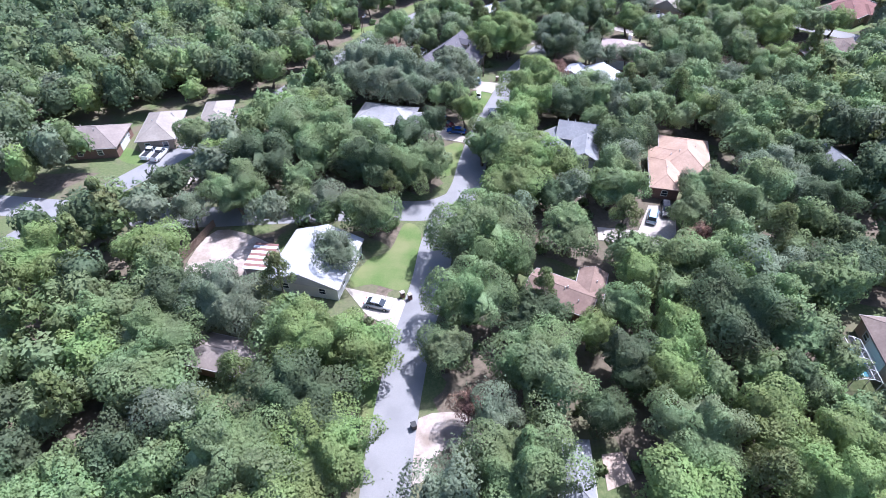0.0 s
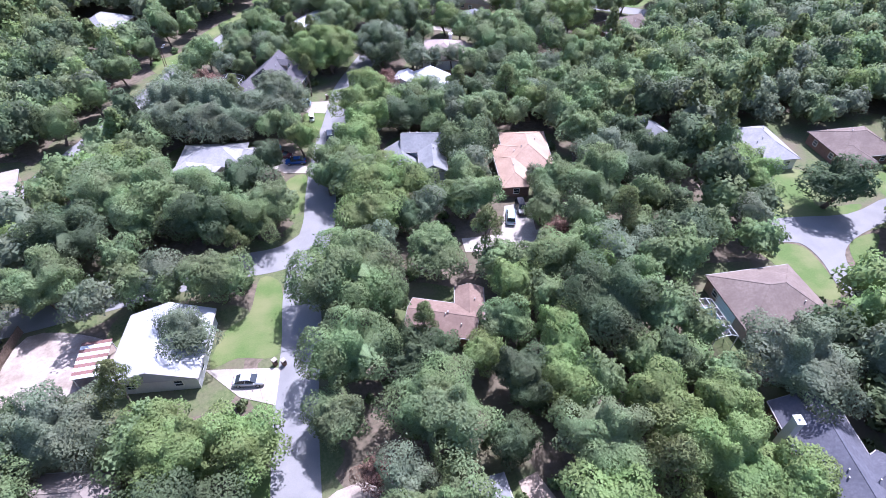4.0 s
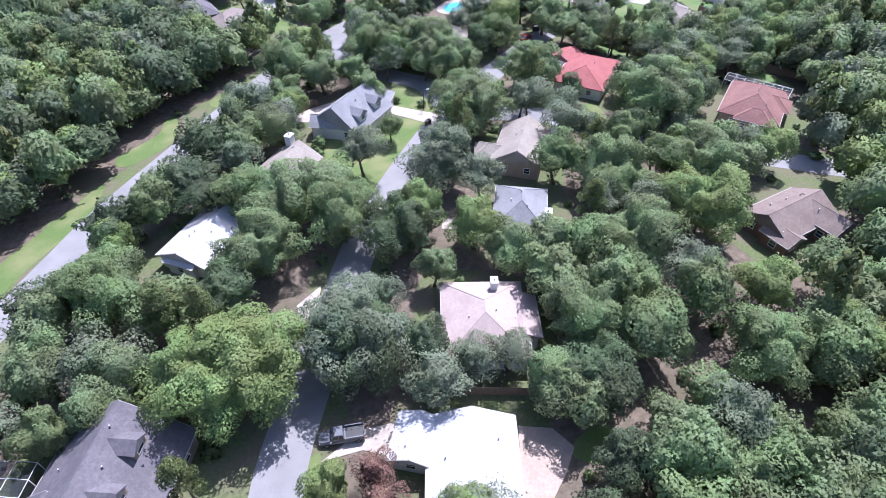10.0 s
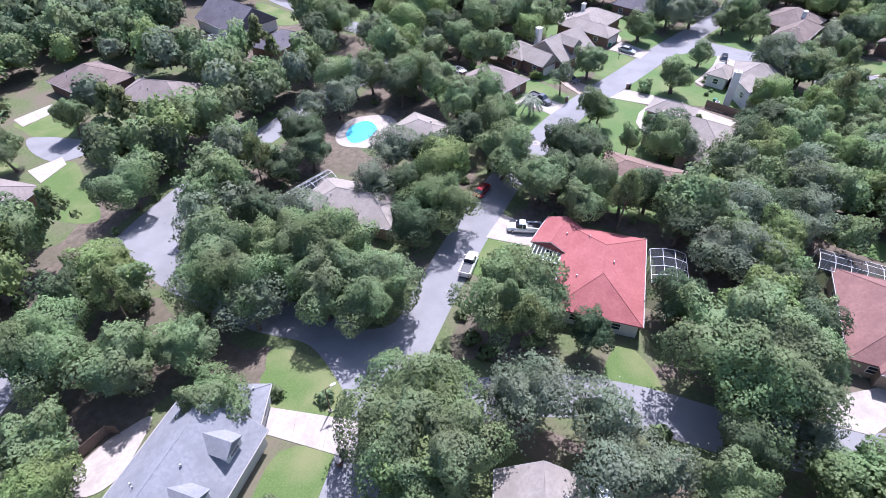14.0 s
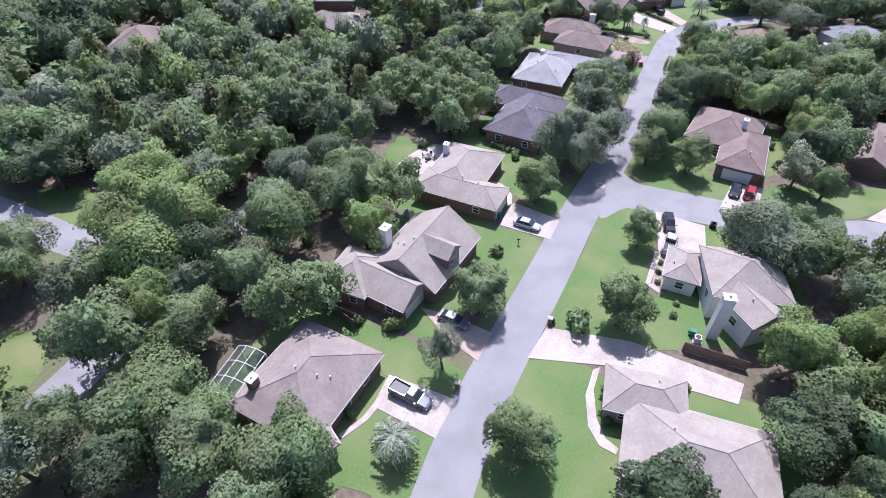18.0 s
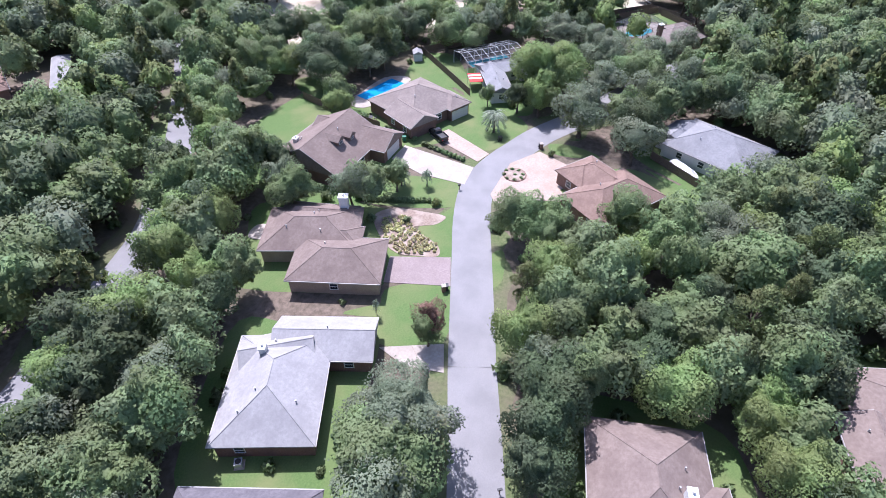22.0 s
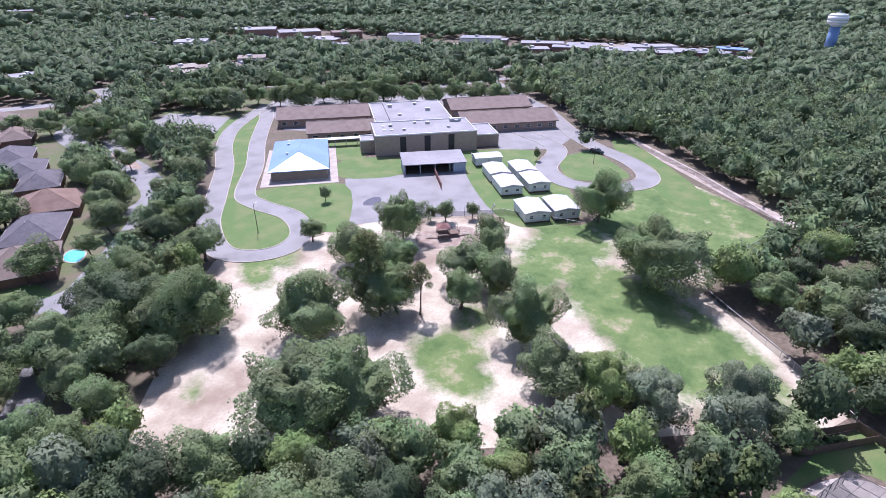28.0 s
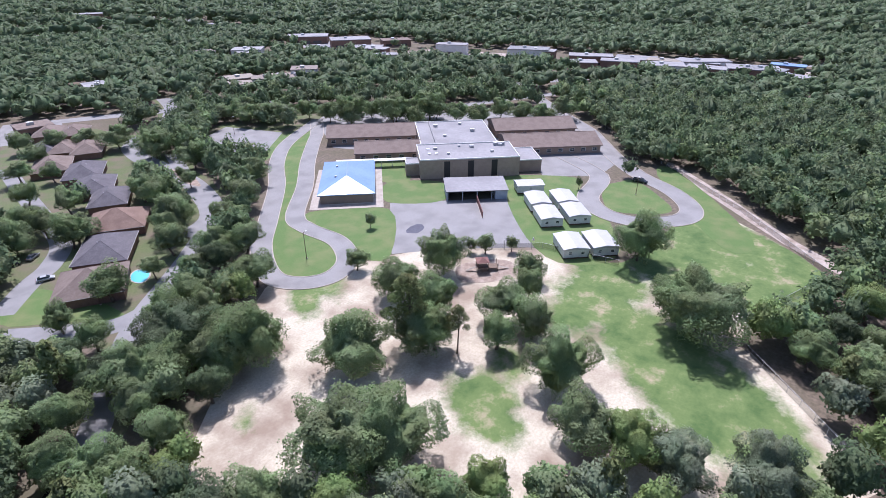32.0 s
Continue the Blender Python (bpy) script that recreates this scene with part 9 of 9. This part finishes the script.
def bin_(x, y, a, green=False):
    b = thing("wheeled_bin", pose(x, y, 0, 0, 0, a), ("green" if green else "dark") + " plastic wheeled rubbish bin", "bin", "rubbish bins")
    part("body", Geo().box(-0.32, 0.32, -0.36, 0.36, 0.05, 1.0, 1.12), "greenplastic" if green else "black", b)
    part("lid", Geo().box(-0.37, 0.37, -0.44, 0.42, 1.0, 1.08), "greenplastic" if green else "black", b)
    for s in (-1, 1):
        part("wheel", Geo().tube((s * 0.28, 0.36, 0.13), (s * 0.36, 0.36, 0.13), 0.13, n=10), "rubber", b)


def air_unit(x, y, a):
    u = thing("air_conditioner", pose(x, y, 0, 0, 0, a), "pale grey air-conditioning unit beside a wall", "air conditioner", "air conditioners")
    part("pad", Geo().box(-0.6, 0.6, -0.6, 0.6, 0, 0.1), "concrete", u)
    part("case", Geo().box(-0.45, 0.45, -0.45, 0.45, 0.1, 0.95), "pipe", u)
    part("fan_grille", Geo().tube((0, 0, 0.95), (0, 0, 0.99), 0.36, n=14), "black", u)


def table_set(x, y, a):
    t = thing("garden_table", pose(x, y, 0.08, 0, 0, a), "round dark garden table on the patio", "table")
    part("tabletop", Geo().tube((0, 0, 0.7), (0, 0, 0.75), 0.65, n=16), "black", t)
    part("leg", Geo().tube((0, 0, 0), (0, 0, 0.7), 0.06), "black", t)
    for i in range(4):
        q = pose(x, y, 0.08, 0, 0, a + 90 * i) @ pose(1.1, 0, 0)
        c = thing("garden_chair", q, "dark metal garden chair by the table", "chair", "chairs round the garden table")
        part("seat", Geo().box(-0.25, 0.25, -0.25, 0.25, 0.4, 0.46), "black", c)
        part("backrest", Geo().box(0.2, 0.25, -0.25, 0.25, 0.46, 0.95), "black", c)
        for sx in (-0.22, 0.22):
            for sy in (-0.22, 0.22):
                part("leg", Geo().tube((sx, sy, 0), (sx, sy, 0.4), 0.025, n=5), "black", c)


M["greenplastic"] = plain("green_bin_plastic", (0.02, 0.16, 0.10), 0.5)
M["hullwhite"] = plain("boat_gelcoat", (0.62, 0.63, 0.64), 0.25)
mailbox(-5.7, 62.9, 30, True)
mailbox(15.8, 145.7, 30, True)
mailbox(47.5, 196, 30, False)
mailbox(67.9, 216.9, 30, True)
mailbox(150.7, 267.9, 30, True)
mailbox(167.8, 264.8, 30, True)
mailbox(179.1, 278.3, 30, False)
mailbox(259.3, 295.5, 30, True)
mailbox(304.1, 288, 30, True)
mailbox(285.3, 300.4, 30, False)
mailbox(231.5, 280.4, 30, False)
mailbox(51.6, 190.8, 30, True)
mailbox(-7, 63.4, 30, True)
mailbox(72.5, 224.7, 30, False)
bin_(-4.3, 38.9, 20, False)
bin_(168.4, 264.8, 20, False)
bin_(205, 255.4, 20, False)
bin_(205, 255.2, 20, False)
bin_(259.7, 295.3, 20, False)
bin_(304.6, 296.9, 20, False)
bin_(298.7, 316.4, 20, True)
bin_(148.8, 285.9, 20, True)
bin_(179.3, 248.5, 20, True)
bin_(182.5, 284.9, 20, True)
bin_(304.4, 288.2, 20, False)
bin_(68.8, 217.6, 20, False)
air_unit(178.2, 293.3, 25)
air_unit(172.6, 297.9, 25)
air_unit(22.4, 107.9, 25)
air_unit(278.5, 317.8, 25)
air_unit(178.7, 247.5, 25)
air_unit(225.8, 310.1, 25)
table_set(184.8, 308, 20)
table_set(188.8, 307.4, 20)
table_set(304.7, 326.7, 20)

boat = thing("boat", pose(303.1, 259.8, 0, 0, 0, -137), "covered pale motor boat on a trailer beside a house", "boat")
part("hull", lofted([[(x, -w, 1.35), (x, -w * 0.6, 0.75), (x, 0, 0.6), (x, w * 0.6, 0.75), (x, w, 1.35), (x, 0, 1.42)] for x, w in ((-3.4, 1.05), (-1, 1.15), (1.5, 1.05), (2.8, 0.6), (3.5, 0.08))]), "hullwhite", boat)
part("cover", lofted([[(x, -w, 1.37), (x, 0, 1.37 + h), (x, w, 1.37)] for x, w, h in ((-3.2, 0.95, 0.25), (-0.5, 1.05, 0.75), (1.4, 0.95, 0.6), (2.6, 0.5, 0.2))]), "pipe", boat, "grey canvas cover")
part("trailer", Geo().box(-3.2, 3.6, -0.5, 0.5, 0.45, 0.6), "black", boat)
for s in (-1, 1):
    part("wheel", Geo().tube((-1.2, s * 0.85, 0.33), (-1.2, s * 1.05, 0.33), 0.33, n=12), "rubber", boat)
for x, y in [(375.3, 279.3), (374.1, 278.5), (373, 277.6), (371.8, 276.7), (371, 275.8), (370.2, 274.9)]:
    tree("bush", x, y, 0.9)
for x, y in [(385.6, 278), (386.5, 277), (387.4, 276), (388.3, 275), (389.2, 274.1), (390.2, 273.1), (391.1, 272.1), (392, 271.1)]:
    tree("bush", x, y, 1.0)
for x, y in [(296, 379.6), (294.6, 378.5), (293.2, 377.4), (291.8, 376.3), (290.4, 375.3), (289, 374.2), (287.6, 373.1), (286.2, 372), (284.9, 370.9), (283.5, 369.9), (282.1, 368.8), (280.7, 367.7), (279.2, 366.7), (277.8, 365.7), (276.3, 364.7), (274.9, 363.7)]:
    tree("bush", x, y, 1.3)
for x, y in [(201.3, 300.4), (201.5, 299.3), (201.7, 298.1), (202, 296.9), (202.2, 295.8), (202.5, 294.6)]:
    tree("bush", x, y, 0.9)
for x, y in [(302.2, 321.6), (301.9, 320.7), (301.6, 319.8), (301.2, 318.9), (300.9, 317.9), (300.6, 317), (300.3, 316.1), (300, 315.2), (299.6, 314.3)]:
    tree("bush", x, y, 0.7)
for x, y in [(298.2, 311.9), (297.8, 310.9), (297.5, 310), (297.2, 309.1), (296.9, 308.1), (296.6, 307.2), (296.3, 306.3), (295.9, 305.3), (295.6, 304.4), (295.3, 303.5), (295, 302.5)]:
    tree("bush", x, y, 0.7)
for x, y in [(42.7, 219.2), (42.6, 217.5), (42.6, 215.9), (42.6, 214.3)]:
    tree("bush", x, y, 1.0)
for x, y in [(147.9, 296.6), (148.1, 295.6), (148.3, 294.5), (148.5, 293.5), (148.7, 292.4), (148.9, 291.4)]:
    tree("bush", x, y, 0.8)
for x, y in [(163.1, 253.2), (162, 252.6), (160.9, 252.1), (159.8, 251.5), (158.8, 250.9)]:
    tree("bush", x, y, 0.8)
for x, y in [(277.1, 315.7), (277.3, 314.8), (277.5, 313.8), (277.8, 312.9), (278, 312), (278.2, 311.1), (278.4, 310.2), (278.7, 309.2), (278.9, 308.3), (279.2, 307.4), (279.5, 306.6), (279.8, 305.7), (280, 304.8)]:
    tree("bush", x, y, 0.7)
for x, y in [(282.8, 323.5), (282.1, 322.3), (281.5, 321.1)]:
    tree("bush", x, y, 0.8)

for x, y in [(293.9, 293.2), (294.6, 292.1), (294.6, 290.8), (293.5, 289.8), (292.2, 289.9), (291.2, 291.1), (291.3, 292.5), (292.4, 293.3), (293, 291.3), (291.9, 281.2), (291.2, 280.3), (286.1, 281.2), (284.6, 281.7)]:
    tree("bush", x, y, 0.45)
isl = thing("round_flower_bed", pose(293, 291.3, 0), "round mulched bed in the middle of a pink drive", "garden bed")
part("edging", Geo().tube((0, 0, 0), (0, 0, 0.2), 2.3, n=24), "brick", isl)
part("mulch", Geo().tube((0, 0, 0.2), (0, 0, 0.23), 2.1, n=24), "mulch", isl)


# manhole covers: pale concrete collars in the street
for x, y in ((18.6, 143.0), (49.2, 193.1), (132.7, 258.0), (203.5, 276.3)):
    mh = thing("manhole_cover", pose(x, y, 0.05), "dark manhole cover in a pale round collar", "manhole cover", "manhole covers")
    part("collar", Geo().tube((0, 0, 0), (0, 0, 0.014), 0.95, n=24), "concrete", mh)
    part("lid", Geo().tube((0, 0, 0.014), (0, 0, 0.022), 0.38, n=20), "asphalt", mh)

# striped carport beside the white-roofed house
cp = thing("carport", pose(-32.6, 71.4, 0, 0, 0, 83), "metal carport with a red and white striped roof", "carport")
for i in range(10):
    part("roof_strip", Geo().box(-3.4 + i * 0.68, -3.4 + i * 0.68 + 0.66, -2.2, 2.2, 2.5 + 0.002 * i, 2.58 + 0.002 * i), "rust" if i % 2 else "white", cp)
for sx in (-3.1, 3.1):
    for sy in (-2, 2):
        part("post", Geo().box(sx - 0.06, sx + 0.06, sy - 0.06, sy + 0.06, 0, 2.5), "white", cp)

# black solar collectors on the roof beside the large screened pool
for i in range(6):
    sp = thing("solar_panel", pose(336.0, 302.2, 0, 0, 0, -49) @ pose(-5.2 + i * 1.85, 1.9, 3.62, -16.7), "black solar collector panel lying on a grey roof", "solar panel", "solar panels on the roof")
    part("frame", Geo().box(-0.86, 0.86, -1.15, 1.15, -0.03, 0.03), "pipe", sp)
    part("glass", Geo().box(-0.8, 0.8, -1.09, 1.09, 0.03, 0.05), "pane", sp)

M["redcloth"] = plain("red_canvas", (0.55, 0.04, 0.03), 0.8)
pg = thing("pergola", pose(110.1, 229.1, 0, 0, 0, -56), "white slatted pergola beside the red-roofed house", "pergola")
for sx in (-1, 1):
    for sy in (-1, 1):
        part("post", Geo().box(sx * 2.8 - 0.08, sx * 2.8 + 0.08, sy * 1.9 - 0.08, sy * 1.9 + 0.08, 0, 2.6), "white", pg)
for sy in (-1, 1):
    part("beam", Geo().box(-2.8, 2.8, sy * 1.9 - 0.07, sy * 1.9 + 0.07, 2.6, 2.8), "white", pg)
for i in range(9):
    part("slat", Geo().box(-2.8 + i * 0.61, -2.8 + i * 0.61 + 0.1, -1.9, 1.9, 2.8, 2.95), "white", pg)
gs = thing("garden_shed", pose(338.6, 327.2, 0, 0, 0, 25), "small white garden shed by the fence", "shed")
part("wall", Geo().box(-1.4, 1.4, -1.1, 1.1, 0, 2.0), "siding", gs)
part("roof", roof_geo(None, 3.2, 2.6, "gable", 2.05, 0.5, 0.1), "pale", gs)
part("door", Geo().box(-0.5, 0.5, -1.15, -1.09, 0.05, 1.8), "trim", gs)
aw = thing("awning", pose(327.7, 308.5, 0, 0, 0, 25), "red and white canvas awning over a terrace", "awning")
for i in range(6):
    part("stripe", Geo().box(-2.4 + i * 0.8, -2.4 + i * 0.8 + 0.8, -1.6, 1.6, 2.3, 2.36), "white" if i in (2, 4) else "redcloth", aw)
for sx in (-2.3, 2.3):
    for sy in (-1.5, 1.5):
        part("pole", Geo().tube((sx, sy, 0), (sx, sy, 2.3), 0.04, n=6), "pipe", aw)


# yellow-green ornamental grasses in the large garden bed
TUFT = [crown_mesh("grass_tuft", crown(401 + i, [(0, 0, 0.22, 0.34)], 60, 0.16, 0.6), "yellow") for i in range(2)]
rng = random.Random(8)
BED = [(273.1, 311.5), (274.9, 307.5), (272.1, 305.1), (269.3, 299.9), (266.8, 298.9), (265.4, 305.2), (268.3, 309.0)]
c0 = np.array(BED).mean(0)
n = 0
while n < 190:
    p = np.array([[c0[0] + rng.uniform(-9, 9), c0[1] + rng.uniform(-9, 9)]])
    if inside(p, BED)[0]:
        t = new("grass_clump", TUFT[n % 2])
        t.matrix_basis = pose(p[0, 0], p[0, 1], 0.06, 0, 0, rng.uniform(0, 360)) @ Matrix.Diagonal((0.8, 0.8, 0.8, 1))
        tagged(t, "low clump of yellow-green ornamental grass in a bed", "grass clump", "grass clumps in the garden bed")
        n += 1
